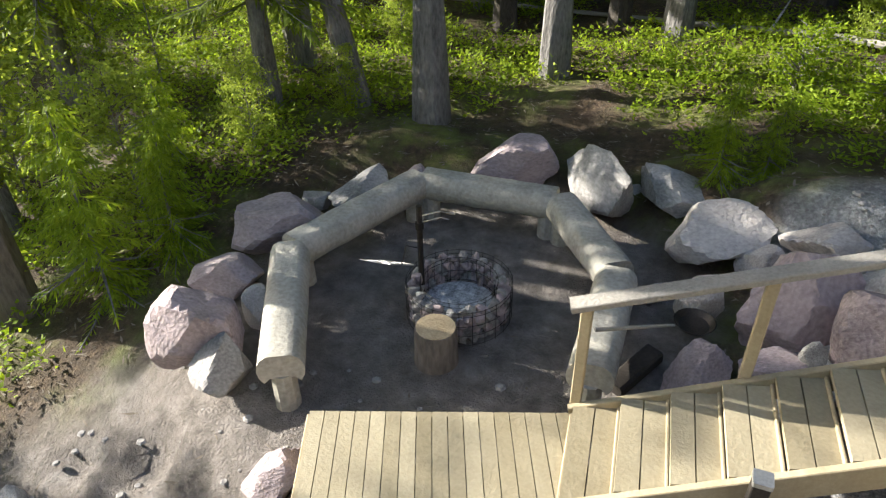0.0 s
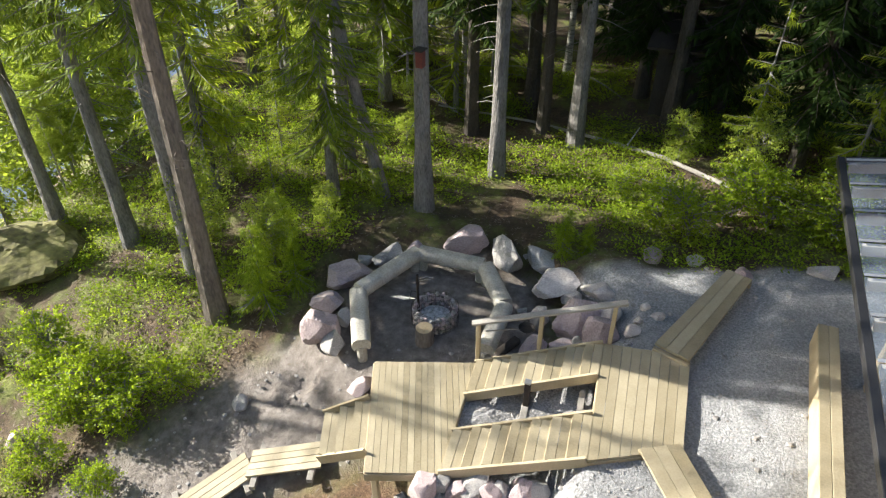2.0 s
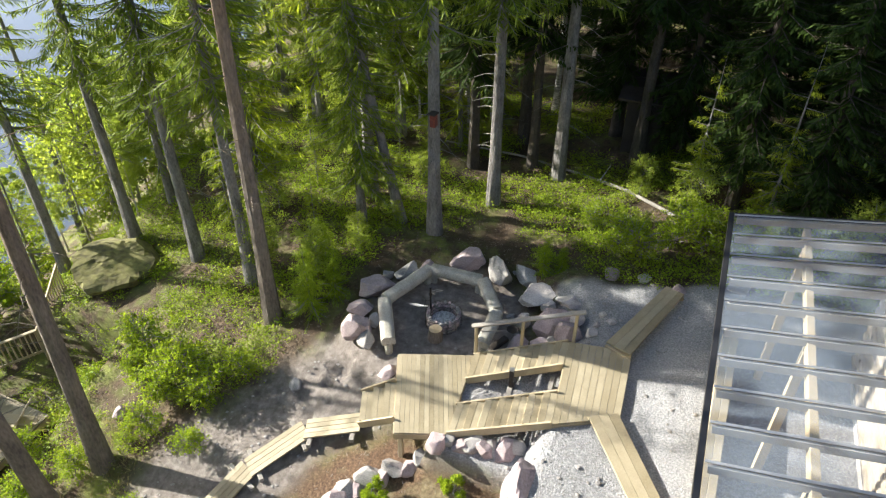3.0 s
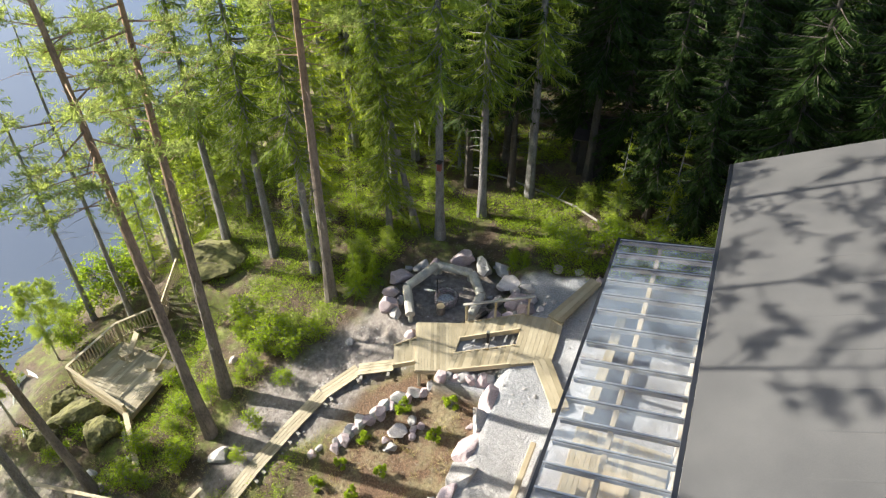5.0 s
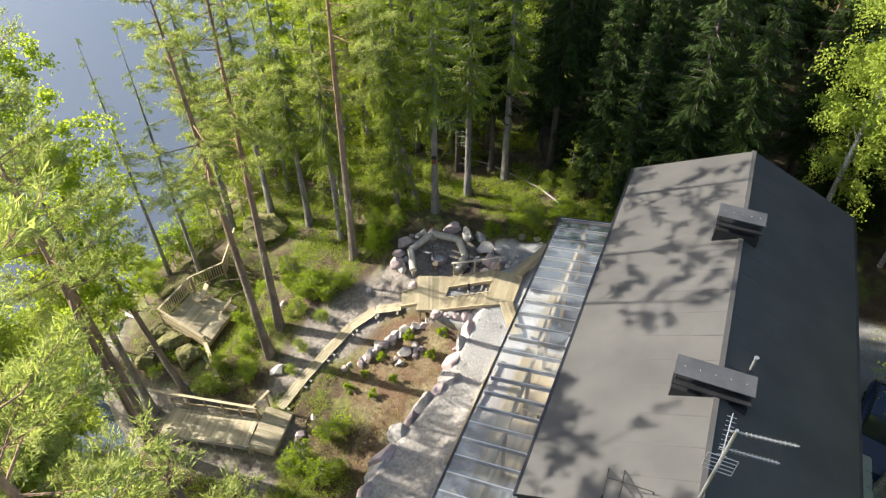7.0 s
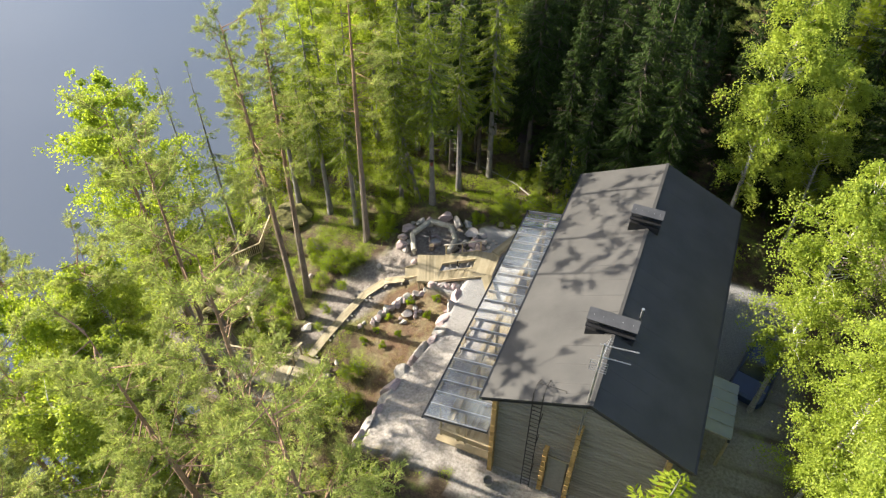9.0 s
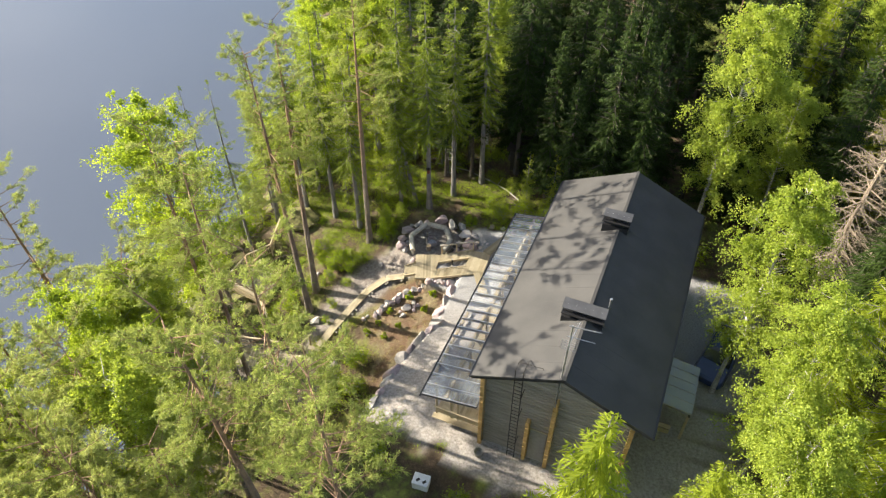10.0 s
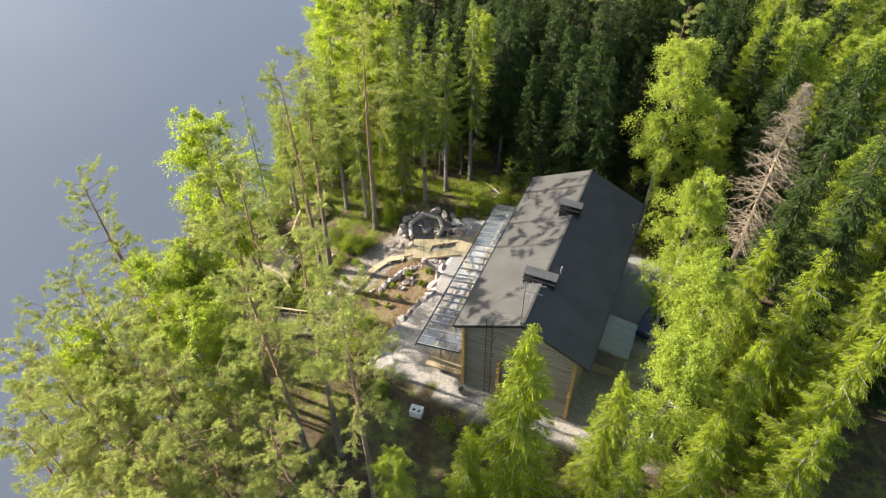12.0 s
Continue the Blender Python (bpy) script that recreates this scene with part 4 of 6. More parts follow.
for rad in (0.335, 0.46):
    for h in (0.02, 0.12, 0.22, 0.32, 0.36):
        pts = [FC + Vector((rad * math.cos(2 * math.pi * j / 32), rad * math.sin(2 * math.pi * j / 32), h)) for j in range(33)]
        part("wire_hoop", Build().tube(pts, [0.0026] * 33, 4), M_IRON, pit)
    for j in range(26):
        a = 2 * math.pi * j / 26
        c = FC + Vector((rad * math.cos(a), rad * math.sin(a), 0))
        part("wire_upright", Build().tube([c, c + Vector((0, 0, 0.37))], [0.0024, 0.0024], 4), M_IRON, pit)
grill = thing("grill_stand", (-1.83, 8.95, FC.z), "black iron pole with swinging wire grill and hook", "grill")
gp = Vector((-1.80, 8.93, FC.z))
part("pole", Build().tube([gp, gp + Vector((0.0, 0, 1.02))], [0.028, 0.025], 8), M_IRON, grill)
part("collar", Build().tube([gp + Vector((0, 0, 0.8)), gp + Vector((0, 0, 0.86))], [0.038, 0.038], 8), M_IRON, grill)
hk = [gp + Vector((0, 0, 0.92)), gp + Vector((0.14, 0.12, 0.93)), gp + Vector((0.20, 0.16, 0.90)), gp + Vector((0.26, 0.14, 0.92)), gp + Vector((0.2, 0.1, 0.94))]
part("hook", Build().tube(hk, [0.008] * 5, 5), M_STEEL, grill)
part("hook", Build().tube([h + Vector((0, 0, -0.06)) for h in hk[:3]], [0.006] * 3, 5), M_STEEL, grill)
gc_ = gp + Vector((-0.30, -0.06, 0.42))
gu, gw_ = Vector((0.17, -0.05, 0.05)), Vector((0.05, 0.12, -0.07))
grate = part("grate", Build().tube([gc_ - gu - gw_, gc_ + gu - gw_, gc_ + gu + gw_, gc_ - gu + gw_, gc_ - gu - gw_], [0.007] * 5, 5), M_STEEL, grill, "bright wire grate")
gb = Build()
for j in range(-6, 7):
    gb.tube([gc_ + gu * (j / 7) - gw_, gc_ + gu * (j / 7) + gw_], [0.0025, 0.0025], 4)
    gb.tube([gc_ + gw_ * (j / 7) - gu, gc_ + gw_ * (j / 7) + gu], [0.0025, 0.0025], 4)
part("mesh", gb, M_STEEL, grate)
part("arm", Build().tube([gp + Vector((0, 0, 0.6)), gp + Vector((-0.12, -0.03, 0.62)), gc_ + gu], [0.007] * 3, 5), M_IRON, grill)
stp = Vector((-1.41, 8.31, gz(-1.41, 8.31)))
stump = thing("chopping_block", stp, "sawn log block with bark standing before the fire ring", "log")
part("trunk_piece", Build().lathe(stp, [(0.185, -0.03), (0.175, 0.1), (0.172, 0.30), (0.165, 0.345)], 18), M_PINEBARK, stump, "", True)
part("cut_face", Build().lathe(stp, [(0.158, 0.34), (0.157, 0.352), (0.10, 0.354)], 18), M_CUT, stump, "pale sawn wood")
pan = thing("frying_pan", (0.4, 8.62, 0.2), "black long-handled frying pan resting on the boulders", "frying pan")
pc = Vector((0.44, 8.6, 0.30))
part("bowl", Build().lathe(pc, [(0.02, -0.012), (0.11, -0.01), (0.145, 0.035), (0.138, 0.035), (0.105, 0.0), (0.02, -0.004)], 20), M_IRON, pan, "", True)
part("handle", Build().tube([pc + Vector((-0.13, -0.08, 0.02)), pc + Vector((-0.62, -0.42, 0.10))], [0.011, 0.016], 6), M_GREYWOOD, pan, "wooden handle")
chunk = Build().beam((-0.02, 8.45, -0.36), (0.22, 8.9, -0.30), 0.16, 0.12, 0.02)
solid("firewood_log", chunk, M_SHED, "dark split firewood log beside the boulders", "firewood")

# ---- house ----
HX0, HX1, HY0, HY1, HZ = 7.47, 14.75, -5.0, 9.5, 0.72
EAVE_L, EAVE_R, RIDGE, EZ, RZ = 7.07, 15.49, 11.3, 7.15, 9.12
house = thing("log_house", (11.1, 2.2, HZ), "tall log cabin with dark roof and golden log corners", "house")
part("plinth", Build().slab([(HX0, HY0), (HX1, HY0), (HX1, HY1), (HX0, HY1)], HZ - 0.4, HZ + 0.2), M_ROCK, house)
slope = (RZ - EZ) / (RIDGE - EAVE_L)


def roof_z(x):
    return RZ - slope * abs(x - RIDGE) if x < RIDGE else RZ - (RZ - EZ) / (EAVE_R - RIDGE) * (x - RIDGE)


LOGH = 0.22
for yy0, yy1, nm in ((HY0, HY0 + 0.2, "gable_wall"), (HY1 - 0.2, HY1, "gable_wall")):
    wl_ = part(nm, Build().ring_tube([[(HX0 + 0.1, y, HZ + 0.2), (HX1 - 0.1, y, HZ + 0.2), (HX1 - 0.1, y, roof_z(HX1) - 0.22), (RIDGE, y, RZ - 0.22), (HX0 + 0.1, y, roof_z(HX0) - 0.22)] for y in (yy0 + 0.04, yy1 - 0.04)]), M_LOGWALL, house)
    z = HZ + 0.2 + LOGH / 2
    while z < RZ - 0.4:
        x0, x1 = HX0, HX1
        if z > roof_z(HX0) - 0.3:
            x0 = RIDGE - (RZ - 0.35 - z) / slope
            x1 = RIDGE + (RZ - 0.35 - z) / ((RZ - EZ) / (EAVE_R - RIDGE))
        if x1 - x0 > 0.4:
            part("log", Build().beam((x0, (yy0 + yy1) / 2, z), (x1, (yy0 + yy1) / 2, z), 0.21, LOGH - 0.008, 0.05), M_LOGWALL, wl_)
        z += LOGH
for xx, nm in ((HX0 + 0.1, "side_wall"), (HX1 - 0.1, "side_wall")):
    top = roof_z(xx) - 0.2
    wl_ = part(nm, Build().beam((xx, HY0 + 0.2, (HZ + top) / 2), (xx, HY1 - 0.2, (HZ + top) / 2), 0.12, top - HZ), M_LOGWALL, house)
    z = HZ + 0.2 + LOGH / 2
    while z < top - 0.05:
        part("log", Build().beam((xx, HY0 - 0.28, z), (xx, HY1 + 0.28, z), 0.20, LOGH - 0.008, 0.05), M_LOGWALL, wl_)
        z += LOGH
for cx in (HX0 + 0.1, 9.98, 11.15, HX1 - 0.1):
    top = min(roof_z(cx) - 0.3, 4.3 if cx == 9.98 else 6.7)
    z, i = HZ + 0.25, 0
    col_ = thing("corner_column", (cx, HY0 - 0.2, HZ), "column of golden sawn log ends on the gable wall", "log ends", "log end columns")
    while z < top:
        part("log_end", Build().beam((cx, HY0 - 0.30 - 0.02 * (i % 2), z), (cx, HY0 + 0.02, z), 0.21 - 0.012 * (i % 2), LOGH * 0.97, 0.03), M_LOGEND, col_)
        z, i = z + LOGH, i + 1
door = thing("door_1", (10.55, HY0 - 0.03, HZ + 0.2), "pale boarded hatch between the log columns", "door", kind="structure")
part("leaf", Build().beam((10.55, HY0 - 0.04, HZ + 0.25), (10.55, HY0 - 0.04, 3.6), 0.85, 0.05, up=(0, 1, 0)), M_GREYWOOD, door)
part("frame", Build().beam((10.08, HY0 - 0.05, 3.65), (11.02, HY0 - 0.05, 3.65), 0.06, 0.1), M_BEAM, door)
for yy, sgn in ((-5.58, 1), (10.10, -1)):
    part("barge_board", Build().beam((EAVE_L, yy + 0.03 * sgn, EZ - 0.14), (RIDGE, yy + 0.03 * sgn, RZ - 0.14), 0.035, 0.20), M_BLACK, house)
    part("barge_board", Build().beam((EAVE_R, yy + 0.03 * sgn, EZ - 0.14), (RIDGE, yy + 0.03 * sgn, RZ - 0.14), 0.035, 0.20), M_BLACK, house)
roof_l = part("roof", Build().quad3((EAVE_L, -5.58, EZ), (RIDGE, -5.58, RZ), (RIDGE, 10.10, RZ), (EAVE_L, 10.10, EZ), 0.10), M_ROOF, house, "grey-black bitumen felt, sunlit")
roof_r = part("roof", Build().quad3((RIDGE, -5.58, RZ), (EAVE_R, -5.58, EZ), (EAVE_R, 10.10, EZ), (RIDGE, 10.10, RZ), 0.10), M_ROOF, house, "grey-black bitumen felt")
part("ridge_cap", Build().beam((RIDGE, -5.6, RZ + 0.0), (RIDGE, 10.12, RZ + 0.0), 0.16, 0.03), M_ROOF, house)
for i in range(1, 16):
    y = -5.58 + i * 0.98
    part("seam", Build().beam((EAVE_L + 0.03, y, EZ + 0.004), (RIDGE - 0.05, y, RZ - 0.02), 0.04, 0.008), M_ROOF, roof_l)
    part("seam", Build().beam((EAVE_R - 0.03, y, EZ + 0.004), (RIDGE + 0.05, y, RZ - 0.02), 0.04, 0.008), M_ROOF, roof_r)
part("gutter", Build().beam((EAVE_L - 0.05, -5.6, EZ - 0.08), (EAVE_L - 0.05, 10.1, EZ - 0.08), 0.10, 0.09), M_BLACK, house)
part("gutter", Build().beam((EAVE_R + 0.05, -5.6, EZ - 0.08), (EAVE_R + 0.05, 10.1, EZ - 0.08), 0.10, 0.09), M_BLACK, house)


def chimney(x0, x1, y0, y1, cap_z, label):
    ch = thing("chimney", ((x0 + x1) / 2, (y0 + y1) / 2, 8.6), label, "chimney", "chimneys")
    part("shaft", Build().slab([(x0 + 0.1, y0 + 0.12), (x1 - 0.1, y0 + 0.12), (x1 - 0.1, y1 - 0.08), (x0 + 0.1, y1 - 0.08)], 7.9, cap_z - 0.25), M_BLACK, ch)
    part("flashing", Build().slab([(x0, y0 - 0.02), (x1, y0 - 0.02), (x1, y1 + 0.02), (x0, y1 + 0.02)], 8.6, cap_z - 0.52), M_BLACK, ch)
    part("collar", Build().slab([(x0 - 0.03, y0 - 0.03), (x1 + 0.03, y0 - 0.03), (x1 + 0.03, y1 + 0.03), (x0 - 0.03, y1 + 0.03)], cap_z - 0.34, cap_z - 0.29), M_BLACK, ch)
    cap = part("cap", Build().quad3((x0 - 0.05, y0 + 0.08, cap_z - 0.02), (x1 + 0.05, y0 + 0.08, cap_z - 0.02), (x1 + 0.05, y1 + 0.12, cap_z + 0.05), (x0 - 0.05, y1 + 0.12, cap_z + 0.05), 0.035), M_CAP, ch, "dull grey sheet-metal cap")
    for px in (x0 + 0.05, x1 - 0.05):
        for py in (y0 + 0.15, y1):
            part("strut", Build().beam((px, py, cap_z - 0.3), (px, py, cap_z - 0.02), 0.04, 0.04, up=(1, 0, 0)), M_BLACK, ch)
    for i in range(5):
        px = x0 + (x1 - x0) * (i + 0.5) / 5
        part("rivet", Build().lathe((px, (y0 + y1) / 2 + 0.1, cap_z + 0.012), [(0.018, 0), (0.012, 0.012)], 6), M_STEEL, cap)


chimney(10.15, 12.12, -1.98, -1.38, 9.48, "wide black sheet-metal chimney with a long cap")
chimney(10.44, 11.82, 4.75, 5.32, 9.78, "black sheet-metal chimney with a flat cap")
vent = thing("vent_pipe", (12.12, -0.45, 8.6), "galvanised vent pipe rising from the roof", "pipe")
part("pipe", Build().tube([(12.12, -0.45, 8.4), (12.12, -0.45, 9.35)], [0.055, 0.055], 10), M_STEEL, vent, "", True)
part("rim", Build().tube([(12.12, -0.45, 9.32), (12.12, -0.45, 9.38)], [0.068, 0.068], 10), M_STEEL, vent)
ant = thing("antenna", (11.12, -5.45, 6.8), "television aerial on a tall galvanised mast at the gable", "antenna")
a0, a1 = Vector((11.12, -5.42, 6.7)), Vector((11.2, -5.45, 12.6))
part("mast", Build().tube([a0, a1], [0.045, 0.036], 8), M_STEEL, ant, "", True)
for h, ln, ang in ((0.99, 1.15, 0.1), (0.88, 1.0, 0.05)):
    c = lerp(a0, a1, h)
    bd2 = Vector((math.cos(ang), math.sin(ang), 0.02))
    part("boom", Build().tube([c - bd2 * 0.15, c + bd2 * ln], [0.016, 0.016], 6), M_STEEL, ant)
    eb = Build()
    for j in range(12):
        p = c + bd2 * (0.1 + j * ln / 13)
        eb.tube([p - Vector((-bd2.y, bd2.x, 0)) * 0.05, p + Vector((-bd2.y, bd2.x, 0)) * 0.05], [0.005, 0.005], 4)
    part("elements", eb, M_STEEL, ant)
c = lerp(a0, a1, 0.80)
bd2 = Vector((0.1, 1, 0)).normalized()
part("boom", Build().tube([c - bd2 * 0.1, c + bd2 * 1.3], [0.014, 0.014], 6), M_STEEL, ant)
for h in (-0.28, -0.14, 0.0, 0.14, 0.28):
    part("reflector_rod", Build().tube([c + Vector((-0.3, -0.08, h)), c + Vector((0.3, -0.08, h))], [0.010, 0.010], 5), M_STEEL, ant)
for u in (-0.3, 0.3):
    part("reflector_upright", Build().tube([c + Vector((u, -0.08, -0.28)), c + Vector((u, -0.08, 0.28))], [0.010, 0.010], 5), M_STEEL, ant)
for j in range(9):
    p = c + bd2 * (0.15 + j * 0.13)
    part("director", Build().tube([p + Vector((-0.1, 0, 0)), p + Vector((0.1, 0, 0))], [0.007, 0.007], 4), M_STEEL, ant)
lad = thing("wall_ladder", (9.35, HY0 - 0.45, HZ), "black steel ladder fixed to the gable wall", "ladder")
for u in (-0.19, 0.19):
    part("stile", Build().beam((9.35 + u, HY0 - 0.42, HZ + 0.3), (9.35 + u, HY0 - 0.42 - 0.2, 8.75), 0.04, 0.03), M_IRON, lad)
for j in range(23):
    z = HZ + 0.5 + j * 0.3
    yy = HY0 - 0.42 - 0.2 * (z - 1) / 7.7
    part("rung", Build().tube([(9.16, yy, z), (9.54, yy, z)], [0.013, 0.013], 5), M_IRON, lad)
for z in (2.5, 5.0, 6.6):
    part("bracket", Build().beam((9.54, HY0 - 0.5, z), (9.54, HY0 + 0.02, z), 0.03, 0.03), M_IRON, lad)
hook = thing("roof_rail", (9.0, -4.0, 7.9), "thin steel safety rail at the top of the ladder", "rail")
for u in (-0.19, 0.19):
    part("bar", Build().tube([(9.35 + u, -5.62, 8.75), (9.35 + u, -5.2, 8.75), (9.35 + u, -4.5, roof_z(9.35 + u))], [0.014] * 3, 5), M_IRON, hook)
part("bar", Build().tube([(9.16, -5.1, 8.7), (10.3, -5.1, 8.78)], [0.012, 0.012], 5), M_IRON, hook)
part("bar", Build().tube([(10.28, -5.1, 8.78), (10.3, -5.1, roof_z(10.3))], [0.012, 0.012], 5), M_IRON, hook)

# ---- glazed terrace along the house ----
CX0, CX1, CY0, CY1, CZ0, CZ1 = 4.43, 7.42, -5.55, 9.50, 4.03, 4.55
canopy = thing("glass_canopy", (5.9, 2.0, HZ), "long sloping glass roof on timber rafters beside the house", "canopy")
NR = 22
for i in range(NR + 1):
    y = CY0 + 0.06 + (CY1 - CY0 - 0.12) * i / NR
    part("rafter", Build().beam((CX0 + 0.06, y, CZ0 - 0.10), (CX1, y, CZ1 - 0.10), 0.06, 0.14), M_GREYWOOD, canopy)
    part("glazing_bar", Build().beam((CX0, y, CZ0 + 0.02), (CX1, y, CZ1 + 0.02), 0.045, 0.016), M_STEEL, canopy)
for i in range(NR):
    y0 = CY0 + 0.06 + (CY1 - CY0 - 0.12) * i / NR + 0.012
    y1 = CY0 + 0.06 + (CY1 - CY0 - 0.12) * (i + 1) / NR - 0.012
    pn = part("pane", Build().quad3((CX0, y0, CZ0), (CX1, y0, CZ1), (CX1, y1, CZ1), (CX0, y1, CZ0), 0.008), M_GLASS, canopy)
    pn.visible_shadow = False
part("gutter", Build().beam((CX0 - 0.05, CY0 - 0.1, CZ0 - 0.05), (CX0 - 0.05, CY1 + 0.05, CZ0 - 0.05), 0.09, 0.09), M_BLACK, canopy, "black gutter")
part("wall_flashing", Build().beam((CX1, CY0, CZ1 + 0.03), (CX1, CY1, CZ1 + 0.03), 0.06, 0.05), M_BLACK, canopy)
part("end_bar", Build().beam((CX0, CY0, CZ0 - 0.02), (CX1, CY0, CZ1 - 0.02), 0.04, 0.08), M_BLACK, canopy)
part("end_bar", Build().beam((CX0, CY1, CZ0 - 0.02), (CX1, CY1, CZ1 - 0.02), 0.04, 0.08), M_BLACK, canopy)
part("eaves_beam", Build().beam((5.7, CY0 + 0.2, CZ0 + 0.02), (5.7, CY1 - 0.2, CZ0 + 0.02), 0.12, 0.18), M_BEAM, canopy)
for i in range(6):
    y = CY0 + 1.0 + i * 2.65
    part("post", Build().beam((5.7, y, HZ - 0.1), (5.7, y, CZ0 - 0.06), 0.14, 0.14, up=(1, 0, 0)), M_BEAM, canopy)
terr = thing("terrace_floor", (6.1, 2.0, HZ), "timber terrace floor under the glass roof", "deck")
for i in range(18):
    x = 4.75 + i * 0.148
    part("board", Build().beam((x + 0.07, -4.55, HZ + 0.16), (x + 0.07, 4.3, HZ + 0.16), 0.14, 0.03), M_DECK, terr)
part("edge_joist", Build().beam((4.72, -4.55, HZ + 0.05), (4.72, 4.3, HZ + 0.05), 0.05, 0.22), M_BEAM, terr)
kerb = Build().beam((3.62, -2.2, 0.80), (3.66, 3.3, 0.74), 0.16, 0.12, 0.012)
solid("kerb_timber", kerb, M_BEAM, "long pale timber lying along the gravel path", "timber")
side_rail = thing("terrace_side_bench", (4.95, 7.0, HZ), "low pine bench wall along the open side of the terrace", "bench")
part("front_panel", Build().beam((4.78, 4.6, HZ + 0.24), (4.93, 9.45, HZ + 0.24), 0.05, 0.42), M_BEAM, side_rail)
for o in (0.0, 0.15):
    part("top_board", Build().beam((4.83 + o, 4.6, HZ + 0.475), (4.98 + o, 9.45, HZ + 0.475), 0.145, 0.035), M_DECK, side_rail)
for t in (0.1, 0.5, 0.9):
    p = lerp((4.9, 4.6, 0), (5.05, 9.45, 0), t)
    part("leg", Build().beam((p.x, p.y, HZ - 0.1), (p.x, p.y, HZ + 0.45), 0.09, 0.09, up=(1, 0, 0)), M_BEAM, side_rail)
para = thing("terrace_parapet", (6.1, -4.6, HZ), "pine parapet closing the end of the terrace", "railing")
for z, h, o in ((HZ + 0.28, 0.34, 0.08), (HZ + 0.85, 0.5, 0.0)):
    part("panel", Build().beam((4.82, -4.62 - o, z), (7.35, -4.62 - o, z), 0.05, h), M_BEAM, para)
part("cap_rail", Build().beam((4.75, -4.66, HZ + 1.15), (7.4, -4.66, HZ + 1.15), 0.16, 0.045), M_BEAM, para)
part("bench_top", Build().beam((4.7, -4.82, HZ + 0.48), (7.38, -4.82, HZ + 0.48), 0.32, 0.05), M_BEAM, para)
for x in (4.85, 6.1):
    part("stud", Build().beam((x, -4.62, HZ), (x, -4.62, CZ0 - 0.1), 0.1, 0.1, up=(1, 0, 0)), M_BEAM, para)
table = thing("terrace_table", (6.0, 1.6, HZ + 0.17), "plain pine table with benches under the glass roof", "table")
for u in (-0.3, -0.1, 0.1, 0.3):
    part("top_board", Build().beam((6.0 + u, 0.6, HZ + 0.92), (6.0 + u, 2.6, HZ + 0.92), 0.19, 0.035), M_BEAM, table)
for x, y in ((5.75, 0.8), (6.25, 0.8), (5.75, 2.4), (6.25, 2.4)):
    part("leg", Build().beam((x, y, HZ + 0.17), (x, y, HZ + 0.90), 0.08, 0.08, up=(1, 0, 0)), M_BEAM, table)
for x in (5.35, 6.65):
    bn = thing("terrace_bench", (x, 1.6, HZ + 0.17), "plain pine bench beside the terrace table", "bench", "terrace benches")
    part("seat", Build().beam((x, 0.6, HZ + 0.6), (x, 2.6, HZ + 0.6), 0.28, 0.045), M_BEAM, bn)
    for y in (0.8, 2.4):
        part("leg", Build().beam((x, y, HZ + 0.17), (x, y, HZ + 0.58), 0.24, 0.05, up=(0, 1, 0)), M_BEAM, bn)

# ---- entrance side ----
porch = thing("porch_canopy", (16.2, 0.7, HZ), "small glazed porch roof on posts at the entrance", "canopy")
for i in range(6):
    y = -0.8 + i * 0.62
    part("rafter", Build().beam((14.8, y, 3.45), (17.35, y, 3.12), 0.06, 0.12), M_GREYWOOD, porch)
    if i < 5:
        pn = part("pane", Build().quad3((14.85, y + 0.02, 3.54), (17.4, y + 0.02, 3.2), (17.4, y + 0.6, 3.2), (14.85, y + 0.6, 3.54), 0.008), M_MILKGLASS, porch)
        pn.visible_shadow = False
part("edge_beam", Build().beam((17.3, -0.9, 3.05), (17.3, 2.4, 3.05), 0.1, 0.14), M_BLACK, porch)
for y in (-0.75, 2.25):
    part("post", Build().beam((17.3, y, HZ), (17.3, y, 3.0), 0.12, 0.12, up=(1, 0, 0)), M_BEAM, porch)
part("parapet_board", Build().beam((15.3, -0.85, HZ + 0.85), (16.7, -0.85, HZ + 0.85), 0.05, 0.35), M_BEAM, porch)
part("parapet_board", Build().beam((15.3, -0.85, HZ + 0.4), (16.7, -0.85, HZ + 0.4), 0.05, 0.35), M_BEAM, porch)
car = thing("car", (18.5, 5.0, HZ), "dark blue estate car parked beside the house", "car")
cd = Vector((0.25, 1, 0)).normalized()
cs = Vector((cd.y, -cd.x, 0))
cc = Vector((18.55, 5.2, gz(18.55, 5.2)))


def car_ring(t, w, z0, z1):
    o = cc + cd * t
    return [o + cs * (w * a) + Vector((0, 0, z0 + (z1 - z0) * h)) for a, h in ((-0.92, 0), (0.92, 0), (1, 0.25), (1, 0.7), (0.9, 1), (-0.9, 1), (-1, 0.7), (-1, 0.25))]


part("body", Build().ring_tube([car_ring(-2.2, 0.78, 0.35, 0.75), car_ring(-2.05, 0.88, 0.25, 0.88), car_ring(-1.0, 0.9, 0.22, 0.93), car_ring(0.5, 0.9, 0.22, 0.95), car_ring(1.9, 0.88, 0.25, 0.98), car_ring(2.15, 0.8, 0.35, 0.9)]), M_BLUE, car, "", True)
part("cabin", Build().ring_tube([car_ring(-0.95, 0.80, 0.9, 0.96), car_ring(-0.25, 0.70, 0.9, 1.42), car_ring(1.3, 0.70, 0.9, 1.46), car_ring(2.0, 0.76, 0.9, 1.0)]), M_CARGLASS, car, "dark windows", True)
part("roof_panel", Build().ring_tube([car_ring(-0.22, 0.66, 1.41, 1.45), car_ring(1.32, 0.66, 1.44, 1.49)]), M_BLUE, car)
